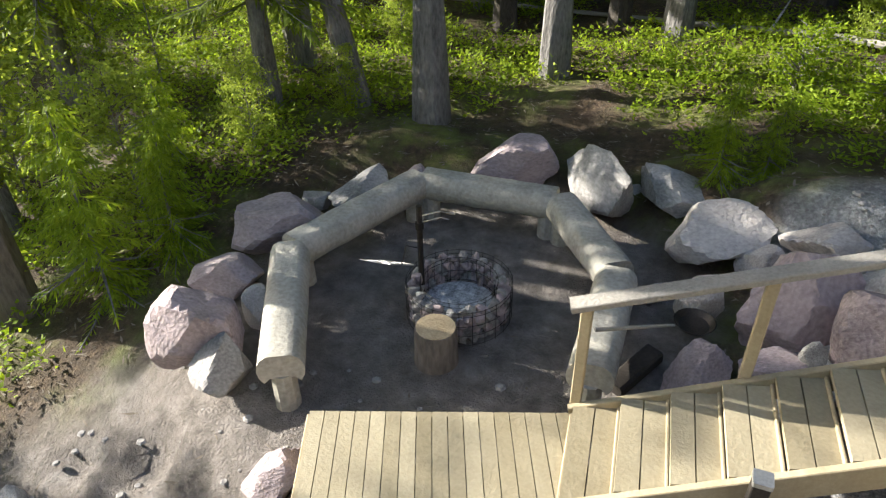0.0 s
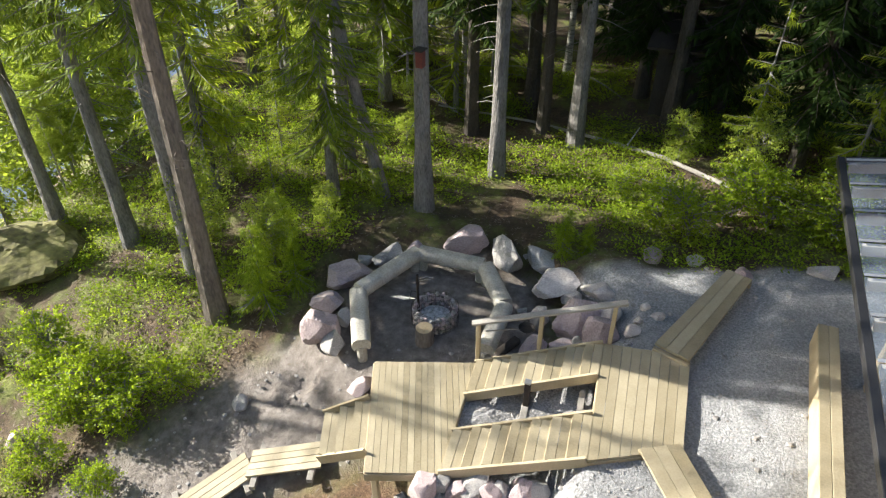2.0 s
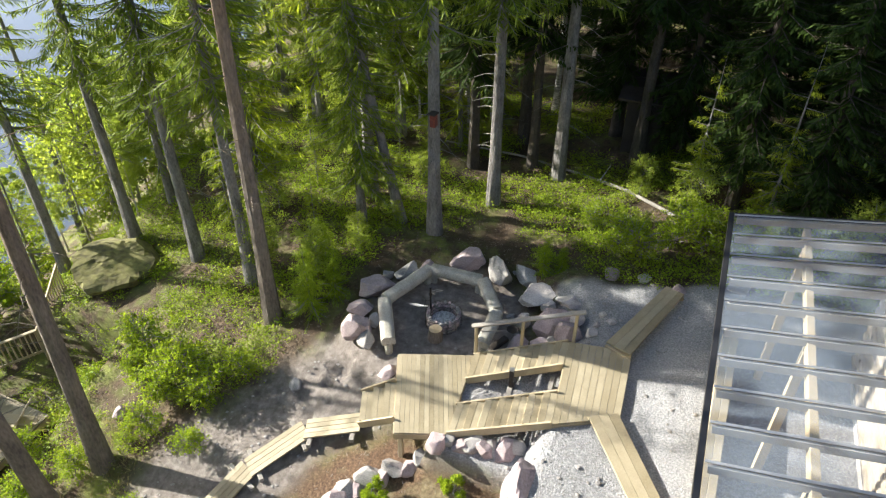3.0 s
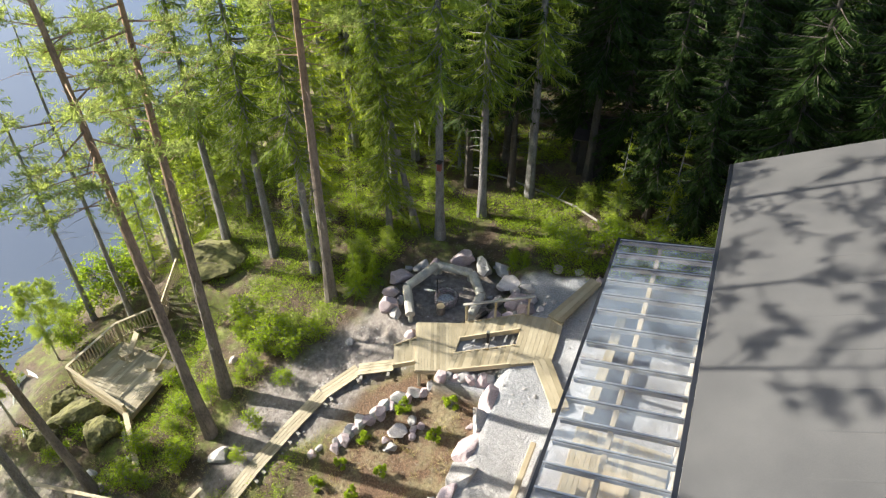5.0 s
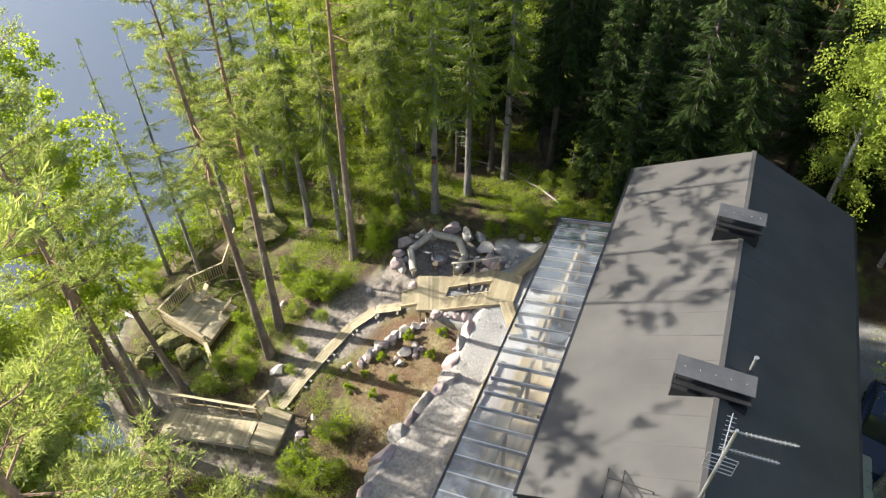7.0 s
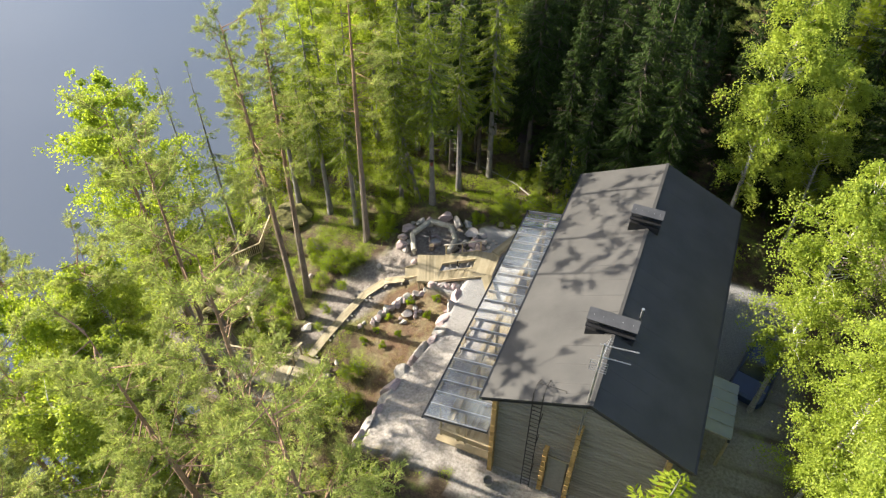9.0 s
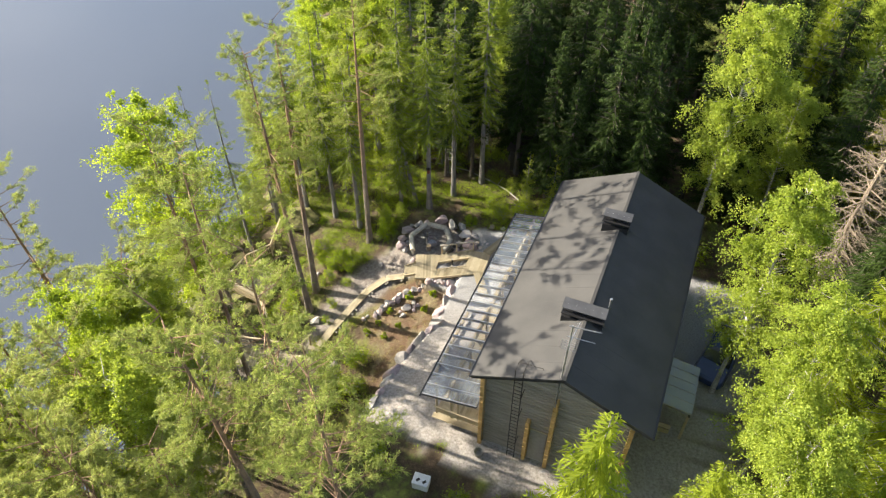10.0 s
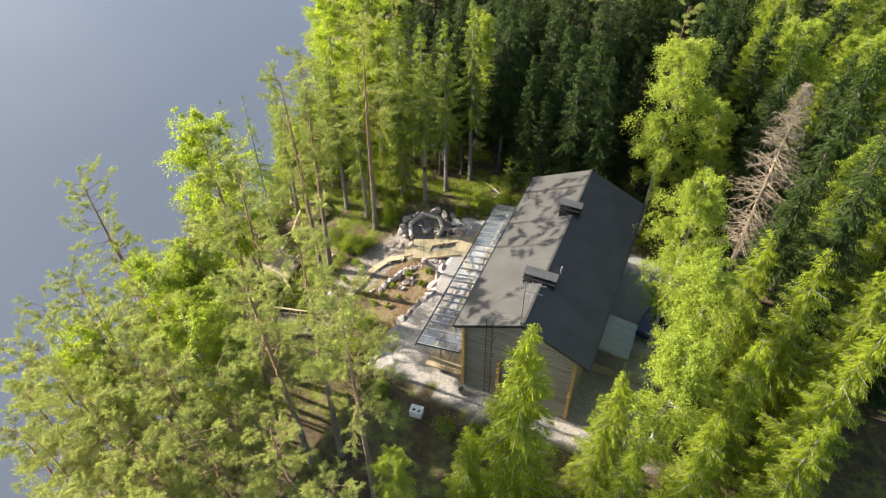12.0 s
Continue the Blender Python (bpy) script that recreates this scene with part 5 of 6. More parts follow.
for t in (-1.35, 1.35):
    for u in (-0.82, 0.82):
        o = cc + cd * t + cs * u + Vector((0, 0, 0.32))
        wh = part("wheel", Build().tube([o - cs * 0.1, o + cs * 0.1], [0.32, 0.32], 18), M_TYRE, car)
        part("rim", Build().tube([o - cs * 0.105, o + cs * 0.105], [0.19, 0.19], 12), M_STEEL, wh)
for u in (-0.6, 0.6):
    o = cc + cd * -2.16 + cs * u + Vector((0, 0, 0.68))
    part("headlight", Build().beam(o - cs * 0.14, o + cs * 0.14, 0.06, 0.12, 0.02), M_STEEL, car)
crate = thing("white_crate", (5.7, -8.6, gz(5.7, -8.6)), "white painted crate standing on bare earth", "crate")
o = Vector((5.7, -8.6, gz(5.7, -8.6)))
part("box", Build().beam(o + Vector((-0.4, 0, 0.28)), o + Vector((0.4, 0.08, 0.28)), 0.6, 0.55, 0.02), M_WHITE, crate)
part("lid", Build().beam(o + Vector((-0.42, 0, 0.58)), o + Vector((0.42, 0.08, 0.58)), 0.64, 0.05, 0.01), M_WHITE, crate)
for u in (-0.2, 0.15):
    part("dark_patch", Build().beam(o + Vector((u, -0.12, 0.612)), o + Vector((u + 0.12, 0.05, 0.612)), 0.14, 0.008, 0.002), M_IRON, crate)
tub = thing("wooden_tub", (7.6, -5.75, gz(7.6, -5.75)), "small dark wooden tub by the corner of the house", "tub")
o = Vector((7.75, -5.85, gz(7.75, -5.85)))
part("staves", Build().lathe(o, [(0.2, 0), (0.25, 0.32), (0.22, 0.32), (0.18, 0.05)], 16), M_GREYWOOD, tub)
shed = thing("shed", (1.75, 19.3, gz(1.75, 19.3)), "small dark tarred shed among the trees", "shed")
sz = gz(1.7, 19.2) - 0.1
part("wall", Build().slab([(1.1, 18.5), (2.3, 18.5), (2.3, 19.8), (1.1, 19.8)], sz, sz + 2.1), M_SHED, shed)
part("roof", Build().quad3((0.8, 18.2, sz + 2.1), (2.6, 18.2, sz + 2.1), (2.6, 20.1, sz + 2.5), (0.8, 20.1, sz + 2.5), 0.08), M_SHED, shed)
part("door", Build().beam((1.7, 18.48, sz + 0.05), (1.7, 18.48, sz + 1.9), 0.7, 0.04, up=(0, 1, 0)), M_SHED, shed)
fallen = thing("fallen_trunk", (-1.0, 17.0, 0.1), "thin pale fallen trunk lying across the forest floor", "trunk")
fp = [(-4.8, 17.3), (-2.0, 17.4), (0.0, 16.7), (1.8, 15.8), (3.6, 14.5)]
part("trunk", Build().tube([(x, y, gz(x, y) + 0.12) for x, y in fp], [0.03, 0.04, 0.048, 0.052, 0.055], 8), M_GREYWOOD, fallen, "", True)
part("snag", Build().tube([(0.9, 16.25, gz(0.9, 16.25) + 0.14), (1.1, 16.7, gz(1.1, 16.7) + 0.5)], [0.025, 0.01], 6), M_BIRCHBARK, fallen)
bird = thing("nest_box", (-3.25, 11.85, 3.6), "small reddish nest box fixed to a spruce trunk", "nest box")
part("box", Build().beam((-2.93, 11.85, 3.45), (-2.93, 11.85, 3.78), 0.17, 0.15, up=(1, 0, 0)), material("red_brown_paint", (0.12, 0.03, 0.02), (0.2, 0.05, 0.035)), bird)
part("roof", Build().beam((-2.95, 11.72, 3.80), (-2.93, 11.98, 3.80), 0.22, 0.03), M_SHED, bird)


# ---- trees ----
def make_tree(name, trunk_build, crown_mesh, bark, crown_name="crown"):
    """A tree at the origin: an Empty with a trunk (with its limbs) and a crown."""
    root = new(name)
    root.empty_display_size = 0.3
    t = new("trunk", mesh_from("trunk", trunk_build.v, trunk_build.f, bark, True))
    t.parent = root
    if crown_mesh:
        c = new(crown_name, crown_mesh)
        c.parent = root
    return root


def bent_trunk(h, r, rnd, k=10, lean=0.25):
    ax, ay = rnd.uniform(-lean, lean), rnd.uniform(-lean, lean)
    ph = rnd.uniform(0, 6)
    pts, rad = [], []
    for i in range(11):
        t = i / 10
        pts.append(Vector((ax * math.sin(t * 2.6 + ph) - ax * math.sin(ph), ay * math.sin(t * 2.1 + ph) - ay * math.sin(ph), h * t - (0.5 if i == 0 else 0))))
        rad.append(r * (1.45 if i == 0 else (1 - t) ** 0.85 + 0.03))
    return pts, rad


def at_height(pts, h, z):
    t = max(0.0, min(0.999, z / h)) * (len(pts) - 1)
    i = int(t)
    return lerp(pts[i], pts[i + 1], t - i)


def spruce(seed, h, r, bare=0.15, radius=0.2, dense=1.0, mat=None, fine=1.0, dead=False, gap=0.0):
    rnd, b_ = random.Random(seed), Build()
    rs = np.random.RandomState(seed)
    pts, rad = bent_trunk(h, radius, rnd)
    b_.tube(pts, rad, 9, True, 0.05, rnd)
    base, way, side, ln, wd = [], [], [], [], []
    tiny = min(1.0, r / 1.5)
    z = h * bare
    while z < h - 0.15:
        u = (z - h * bare) / (h * (1 - bare))
        reach = r * (1 - u) ** 0.75 * (0.75 + 0.25 * min(1, u * 6)) + 0.12
        for j in range(max(4, int(6 * dense))):
            if rnd.random() < gap:
                continue
            a = rnd.uniform(0, 6.283)
            L = reach * rnd.uniform(0.6, 1.12)
            o = at_height(pts, h, z + rnd.uniform(-0.1, 0.1))
            d = Vector((math.cos(a), math.sin(a), 0))
            tip_z = -L * (0.38 * (1 - u) + 0.02) + 0.25 * L * u
            mid = o + d * L * 0.55 + Vector((0, 0, tip_z * 0.65))
            tip = o + d * L + Vector((0, 0, tip_z * 0.9))
            if L > 0.7:
                b_.tube([o, mid, tip], [0.012 + 0.012 * L, 0.012, 0.005], 3, False)
            if dead:
                for q in range(24):
                    p = lerp(mid, tip, rnd.uniform(-0.6, 1))
                    e = p + Vector((rnd.uniform(-1, 1), rnd.uniform(-1, 1), rnd.uniform(-1.1, 0.3))) * rnd.uniform(0.15, 0.42)
                    b_.tube([p, e], [0.008, 0.003], 3, False)
                continue
            m_ = max(3, int(L / (0.20 * (0.4 + 0.6 * tiny) / fine)))
            for i in range(m_):
                s = (i + 0.6) / m_
                p = lerp(o, mid, s / 0.55) if s < 0.55 else lerp(mid, tip, (s - 0.55) / 0.45)
                for sg in (-1, 1):
                    twig = (0.42 * L * (1 - s) + 0.22 * tiny) * rnd.uniform(0.7, 1.15) * (0.7 + 0.3 / fine)
                    w = d * 0.75 + Vector((-d.y, d.x, 0)) * sg * rnd.uniform(0.5, 1.0) + Vector((0, 0, -rnd.uniform(0.15, 0.75)))
                    base.append(p)
                    way.append(w.normalized())
                    ln.append(min(twig, 0.85 if fine < 2 else 0.5))
                    wd.append(rnd.uniform(0.08, 0.14) / fine ** 0.5 * tiny * (1.0 if fine < 2 else 0.75))
                if s > 0.3:
                    base.append(p)
                    way.append((d * 0.5 + Vector((rnd.uniform(-0.3, 0.3), rnd.uniform(-0.3, 0.3), -rnd.uniform(0.5, 1.3)))).normalized())
                    ln.append(rnd.uniform(0.2, 0.45) * tiny)
                    wd.append(rnd.uniform(0.06, 0.10) / fine ** 0.5 * tiny)
        z += (0.34 if not dead else 0.3) / dense * (0.75 + 0.5 * rnd.random())
    # dry lower twigs
    z = h * 0.06 + 1.0
    while z < h * bare:
        a = rnd.uniform(0, 6.283)
        o = at_height(pts, h, z)
        e = o + Vector((math.cos(a), math.sin(a), -0.35)) * rnd.uniform(0.5, 1.3)
        b_.tube([o, lerp(o, e, 0.5) + Vector((0, 0, 0.06)), e], [0.014, 0.009, 0.003], 3, False)
        z += rnd.uniform(0.1, 0.35)
    if dead:
        return b_, None
    base, way = np.array(base), np.array(way)
    side = unit(np.cross(way, np.array([0, 0, 1.0])) + rs.normal(0, 0.35, way.shape))
    return b_, leaves("crown", base, way, side, ln, wd, mat or M_SPRUCE)


def pine(seed, h, r, radius=0.17, crown=0.5, mat=None, clumps=1.0, needle=0.15):
    """A pine: bare trunk, rising limbs, twigs that end in brushes of fine needles, with gaps between the limbs."""
    rnd, b_ = random.Random(seed), Build()
    pts, rad = bent_trunk(h, radius, rnd, lean=0.4)
    b_.tube(pts, rad, 9, True, 0.05, rnd)
    base, way, ln, wd = [], [], [], []
    small = min(1.0, r)
    z = h * (1 - crown)
    while z < h:
        u = (z - h * (1 - crown)) / (h * crown)
        L = r * (math.sin(min(1, u * 1.1 + 0.25) * math.pi * 0.86)) ** 0.7 * rnd.uniform(0.45, 1.15) + 0.12 * small
        a = rnd.uniform(0, 6.283)
        o = at_height(pts, h, z)
        d = Vector((math.cos(a), math.sin(a), 0))
        rise = -0.08 + 0.55 * u * u + rnd.uniform(-0.05, 0.15)
        mid = o + d * L * 0.5 + Vector((0, 0, rise * 0.4 * L))
        tip = o + d * L + Vector((rnd.uniform(-0.15, 0.15) * L, rnd.uniform(-0.15, 0.15) * L, rise * L + 0.08 * L))
        b_.tube([o, mid, tip], [(0.012 + 0.009 * L) * small, 0.011 * small, 0.005 * small], 4, False)
        for c in range(int((4 + 6 * L / small) * clumps)):
            t = rnd.uniform(0.28, 1.0) ** 0.8
            p = lerp(o, mid, t / 0.5) if t < 0.5 else lerp(mid, tip, (t - 0.5) / 0.5)
            sd = Vector((-d.y, d.x, 0)) * rnd.choice((-1, 1))
            w = (d * rnd.uniform(0.3, 0.9) + sd * rnd.uniform(0.15, 0.9) + Vector((0, 0, rnd.uniform(-0.1, 0.55)))).normalized()
            tl = rnd.uniform(0.22, 0.5) * (0.55 + 0.3 * L / small) * small
            e = p + w * tl
            b_.tube([p, e], [0.006 * small, 0.003 * small], 3, False)
            for q in range(34):
                v = w * rnd.uniform(0.2, 1.0) + Vector((rnd.gauss(0, 0.55), rnd.gauss(0, 0.55), rnd.gauss(0.15, 0.5)))
                base.append(lerp(p, e, rnd.uniform(0.25, 1.0)) + Vector((rnd.gauss(0, 0.03), rnd.gauss(0, 0.03), rnd.gauss(0, 0.03))) * small)
                way.append(v.normalized())
                ln.append(rnd.uniform(0.6, 1.15) * needle)
                wd.append(rnd.uniform(0.016, 0.03) * needle / 0.16)
        z += rnd.uniform(0.09, 0.30) * small
    for _ in range(26):
        zz = rnd.uniform(h * 0.2, h * (1 - crown * 0.6))
        o = at_height(pts, h, zz)
        a = rnd.uniform(0, 6.283)
        e = o + Vector((math.cos(a), math.sin(a), rnd.uniform(-0.3, 0.25))) * rnd.uniform(0.4, 1.7) * small
        k_ = lerp(o, e, 0.6) + Vector((0, 0, 0.1)) * small
        b_.tube([o, k_, e], [0.011 * small, 0.007 * small, 0.003 * small], 3, False)
        for _ in range(2):
            p = lerp(k_, e, rnd.random())
            b_.tube([p, p + Vector((rnd.uniform(-1, 1), rnd.uniform(-1, 1), rnd.uniform(-0.5, 0.5))) * 0.35 * small], [0.006 * small, 0.002 * small], 3, False)
    way = np.array(way)
    side = unit(np.cross(way, np.random.RandomState(seed).normal(0, 1, way.shape)))
    return b_, leaves("crown", np.array(base), way, side, ln, wd, mat or M_PINE)


def broadleaf(seed, h, r, radius=0.12, crown=0.75, mat=None, count=5200, leaf=0.15, weep=0.5):
    rnd, b_ = random.Random(seed), Build()
    rs = np.random.RandomState(seed)
    pts, rad = bent_trunk(h, radius, rnd, lean=0.35)
    b_.tube(pts, rad, 8, True, 0.05, rnd)
    ends = []
    z = h * (1 - crown)
    while z < h * 0.98:
        u = (z - h * (1 - crown)) / (h * crown)
        L = r * (math.sin((0.16 + 0.84 * u) * math.pi * 0.93)) ** 0.6 * rnd.uniform(0.5, 1.1) + 0.15
        a = rnd.uniform(0, 6.283)
        o = at_height(pts, h, z)
        d = Vector((math.cos(a), math.sin(a), 0))
        tip = o + d * L + Vector((0, 0, L * rnd.uniform(0.25, 0.6)))
        mid = lerp(o, tip, 0.5) + Vector((0, 0, 0.12 * L))
        b_.tube([o, mid, tip], [0.009 + 0.008 * L, 0.009, 0.004], 4, False)
        for _ in range(9):
            p = lerp(mid, tip, rnd.uniform(-0.5, 1.0)) + Vector((rnd.gauss(0, 1), rnd.gauss(0, 1), rnd.gauss(0, 1))) * 0.10 * (0.5 + L * 0.5)
            run = d * rnd.uniform(0.1, 0.9) + Vector((rnd.gauss(0, 0.5), rnd.gauss(0, 0.5), rnd.uniform(-0.2, 0.6)))
            ends.append((p, run * (0.16 + 0.20 * L) * min(1, h / 6)))
        z += h * crown / 75 * rnd.uniform(0.5, 1.5)
    # leaves sit along twigs that arch outwards and hang
    e, run = np.array([p for p, _ in ends]), np.array([q for _, q in ends])
    pick, t = rs.randint(0, len(e), count), rs.uniform(0, 1, count)
    size = np.linalg.norm(run, axis=1)[pick]
    base = e[pick] + run[pick] * t[:, None] * 1.5 + np.clip(rs.normal(0, 1, (count, 3)), -1.8, 1.8) * (0.035 * min(1, h / 6) + 0.15 * size)[:, None]
    base[:, 2] -= weep * size * t * t * 1.6
    way = unit(rs.normal(0, 1, (count, 3)) + run[pick] * 1.5 + np.array([0, 0, -0.6 * weep]))
    side = unit(np.cross(way, rs.normal(0, 1, (count, 3))))
    return b_, leaves("crown", base, way, side, rs.uniform(0.7, 1.2, count) * leaf, rs.uniform(0.5, 0.8, count) * leaf, mat or M_BIRCH)


def keep(name, built, bark, label, category, group=""):
    return tagged(make_tree(name, built[0], built[1], bark), label, category, group)


SPRUCE_L, PINE_L, BIRCH_L = "tall green spruce with drooping branches, coloured as in forest shade", "tall pine with a bare orange-brown trunk", "birch with light fresh green leaves"
P_SPRUCE = [keep("spruce_tree", spruce(s, h, r, ba, 0.19, 1.1, m_, 1.8), M_SHADEBARK, SPRUCE_L, "tree", "forest spruces") for s, h, r, ba, m_ in (
    (1, 17, 2.1, 0.30, M_SPRUCESHADE), (2, 16, 1.9, 0.12, M_SPRUCESHADE), (3, 18, 2.3, 0.22, M_SPRUCESHADE), (4, 14, 2.0, 0.08, M_SPRUCESHADE))]
P_SLIM = keep("spruce_tree", spruce(5, 15, 1.5, 0.12, 0.13, 0.85, M_SPRUCE, 2.0, gap=0.35), M_BARK, "slim sparse spruce near the shore", "tree", "forest spruces")
P_SHORE = keep("spruce_tree", spruce(7, 15, 1.15, 0.42, 0.12, 0.75, M_SPRUCE, 2.0, gap=0.5), M_BARK, "thin half-bare spruce at the water's edge", "tree", "forest spruces")
P_BARE = [keep("spruce_tree", spruce(10 + s, 17.5, 1.9, 0.36, 0.20, 1.05, M_SPRUCE, 2.2, gap=0.15), M_BARK, "spruce with a bare grey lower trunk and dry twigs", "tree", "forest spruces") for s in range(2)]
P_LOW = [keep("spruce_tree", spruce(14 + s, 17, 2.0, 0.12, 0.17, 1.0, (M_SPRUCE, M_RICH)[s], 2.4, gap=0.25), M_BARK, "spruce with green boughs hanging down to the undergrowth", "tree", "forest spruces") for s in range(2)]
P_RICH = [keep("spruce_tree", spruce(20 + s, 13, 2.1, 0.05, 0.16, 1.2, M_RICH, 2.6, gap=0.12), M_BARK, "dense young spruce with bright green shoots", "tree", "forest spruces") for s in range(2)]
P_PINE = [keep("pine_tree", pine(s, 18, 2.2, 0.19, 0.48), M_PINEBARK, PINE_L, "tree", "pines") for s in (31, 32, 33)]
P_HIGH = keep("pine_tree", pine(37, 20, 1.9, 0.17, 0.34), M_PINEBARK, "tall leaning pine with a long bare trunk and broken twigs", "tree", "pines")
P_SCRUB = [keep("pine_tree", pine(s, 14, 2.2, 0.13, 0.60, M_PALEPINE, 1.3), M_PINEBARK, "bushy pale green pine on the lake side", "tree", "pines") for s in (35, 36)]
P_BIRCH = [keep("birch_tree", broadleaf(s, 15, 2.0, 0.13, 0.72, M_BIRCH, 44000, 0.105, 0.9), M_BIRCHBARK, BIRCH_L, "tree", "birches") for s in (41, 42)]
P_LACE = [keep("spruce_tree", spruce(60 + s, 10, 1.55, 0.08, 0.09, 0.9, M_RICH, 2.4, gap=0.4), M_BARK, "airy young spruce with translucent hanging branches", "tree", "young forest trees") for s in range(2)]
P_YOUNG = [keep("young_birch", broadleaf(64 + s, 4.2, 1.15, 0.035, 0.93, M_BIRCH, 5200, 0.105, 0.3), M_BARK, "leafy young birch in the sunlit understorey", "tree", "young forest trees") for s in range(2)]
P_ASPEN = keep("aspen_tree", broadleaf(45, 17, 2.3, 0.15, 0.66, M_ASPEN, 38000, 0.12, 0.2), M_BARK, "aspen with very bright fresh yellow-green leaves", "tree", "aspens")
P_DEAD = keep("dead_spruce", spruce(48, 15, 2.5, 0.3, 0.16, 1.1, None, 1.0, True), M_DEADBARK, "dead bleached spruce with bare reddish grey twigs", "tree", "dead trees")
P_SAPLING = keep("young_spruce", spruce(51, 2.6, 0.75, 0.03, 0.03, 1.9, M_SHRUB, 2.6), M_BARK, "young bright green spruce sapling", "sapling", "saplings")
P_ROWAN = [keep("shrub", broadleaf(s, 1.5, 0.75, 0.02, 0.9, M_SHRUB, 2600, 0.08, 0.0), M_BARK, "leafy bright green shrub on the forest edge", "shrub", "shrubs") for s in (55, 56)]
P_TUFT = keep("young_pine", pine(58, 0.55, 0.22, 0.02, 0.9, M_SHRUB, 0.8, 0.10), M_BARK, "small green seedling planted in the bark bed", "seedling", "seedlings")
USED = set()
SPOTS = []


def plant(proto, x, y, s=1.0, turn=None, z=None, lean=(0, 0)):
    m = Matrix.LocRotScale((x, y, (gz(x, y) if z is None else z) - 0.05), Euler((lean[0], lean[1], random.uniform(0, 6.28) if turn is None else turn)), None)
    SPOTS.append((x, y))
    if proto.name not in USED:
        USED.add(proto.name)
        proto.matrix_basis = m @ Matrix.Diagonal((s, s, s, 1))
        return proto
    ob = copy_thing(proto, m)
    ob.scale = (s, s, s)
    return ob


def under_sun(x, y, tall, s):
    """Keeps the low growth beneath the evening light that reaches the clearing."""
    if 7.5 < y < 16.7 and x < -3.6:
        s = min(s, max(0.5, (-2.6 - x) * 0.42 + 0.15 - gz(x, y)) / tall)
    return s


# trees that stand out
plant(P_BARE[0], -3.07, 12.15, 0.98)
plant(P_BARE[1], -1.98, 14.25, 0.95)
plant(P_BARE[0], -0.48, 16.35, 1.0, 2.0)
plant(P_PINE[2], -10.4, -3.9, 1.15)
plant(P_PINE[0], -6.08, 8.05, 1.08, lean=(0.0, -0.035))
plant(P_BARE[1], -7.4, 9.05, 0.85, 1.0)
plant(P_PINE[1], -7.8, 1.9, 1.12, lean=(0.01, -0.06))
plant(P_PINE[2], -8.12, 3.42, 1.12, lean=(0.01, -0.05))
plant(P_SPRUCE[0], -1.5, 16.9, 0.85)
plant(P_BARE[1], -4.2, 12.3, 0.75, 0.4, lean=(0.02, -0.16))
for i, (x, y, s) in enumerate(((-5.2, 11.7, 0.75), (-8.7, 11.6, 0.9), (-6.6, 17.4, 1.0), (-9.8, 17.2, 0.95))):
    plant(P_LOW[i % 2], x, y, s)
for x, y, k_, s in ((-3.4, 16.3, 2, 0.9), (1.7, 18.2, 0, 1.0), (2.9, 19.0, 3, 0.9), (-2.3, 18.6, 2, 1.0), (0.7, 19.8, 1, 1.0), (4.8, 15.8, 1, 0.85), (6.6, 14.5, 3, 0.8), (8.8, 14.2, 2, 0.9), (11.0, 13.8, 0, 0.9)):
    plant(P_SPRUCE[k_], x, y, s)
for x, y, s in ((-12.4, 11.6, 0.95), (-11.6, 17.6, 0.95)):
    plant(P_SLIM, x, y, s)
for x, y, s in ((-5.7, 13.3, 0.95), (-9.8, 9.6, 0.9), (-12.6, 9.9, 0.9), (-14.6, 8.6, 0.85)):
    plant(P_BARE[int(-x) % 2], x, y, s)


def plant_top(proto, tall, x, y, top):
    """Plants a tree so that its top comes at a given height."""
    return plant(proto, x, y, (top - gz(x, y)) / tall)


for x, y, top in ((-8.3, -8.6, 12), (-3.6, -11.4, 12), (-1.5, -15.6, 11), (-7.4, -13.5, 12.5), (-3.2, -17.5, 12.5), (-12.0, -14.5, 11), (-0.5, -19.0, 12), (3.6, -18.4, 14), (6.9, -19.0, 12.5), (-2.6, -20.5, 12.5), (-7.6, -19.5, 12), (2.8, -24.0, 13), (-12.5, -18.5, 11), (-4.0, -25.5, 13), (-5.6, -17.0, 12), (-9.0, -16.0, 11.5), (8.6, -22.5, 11), (5.2, -23.0, 11.5), (-1.0, -23.5, 12.5)):
    plant_top(P_SCRUB[int(abs(x) * 10) % 2], 14.3, x, y, top)
for x, y, top in ((-5.0, -14.0, 12.0), (-8.9, -8.6, 11), (-6.4, -11.0, 10)):
    plant_top(P_BIRCH[int(abs(y)) % 2], 15.2, x, y, top)
for x, y in ((-8.0, -22.0), (-1.9, -20.8), (-14.4, -17.9), (-8.6, -18.7), (-0.9, -16.2), (-10.9, -21.9)):
    plant_top(P_SCRUB[int(abs(x) * 10) % 2], 14.3, x, y, 9.5)
plant(P_HIGH, -6.0, -6.4, 1.12)
for x, y, top in ((1.0, -14.1, 19.5), (2.6, -13.0, 20.5), (6.2, -15.2, 20)):
    plant_top(P_PINE[int(abs(x) * 10) % 3], 18.2, x, y, top)
for x, y, top in ((-9.6, -11.7, 11.5), (-11.0, -16.4, 10), (-10.4, -9.6, 9.5)):
    plant_top(P_ASPEN, 17.2, x, y, top)
for x, y, top in ((-16.0, -9.5, 9), (-14.5, -12.5, 10), (-11.5, -13.0, 10.5), (-16.5, -15.5, 9), (-9.6, -20.0, 11)):
    plant_top(P_PINE[int(abs(x) * 10) % 3], 18.2, x, y, top)
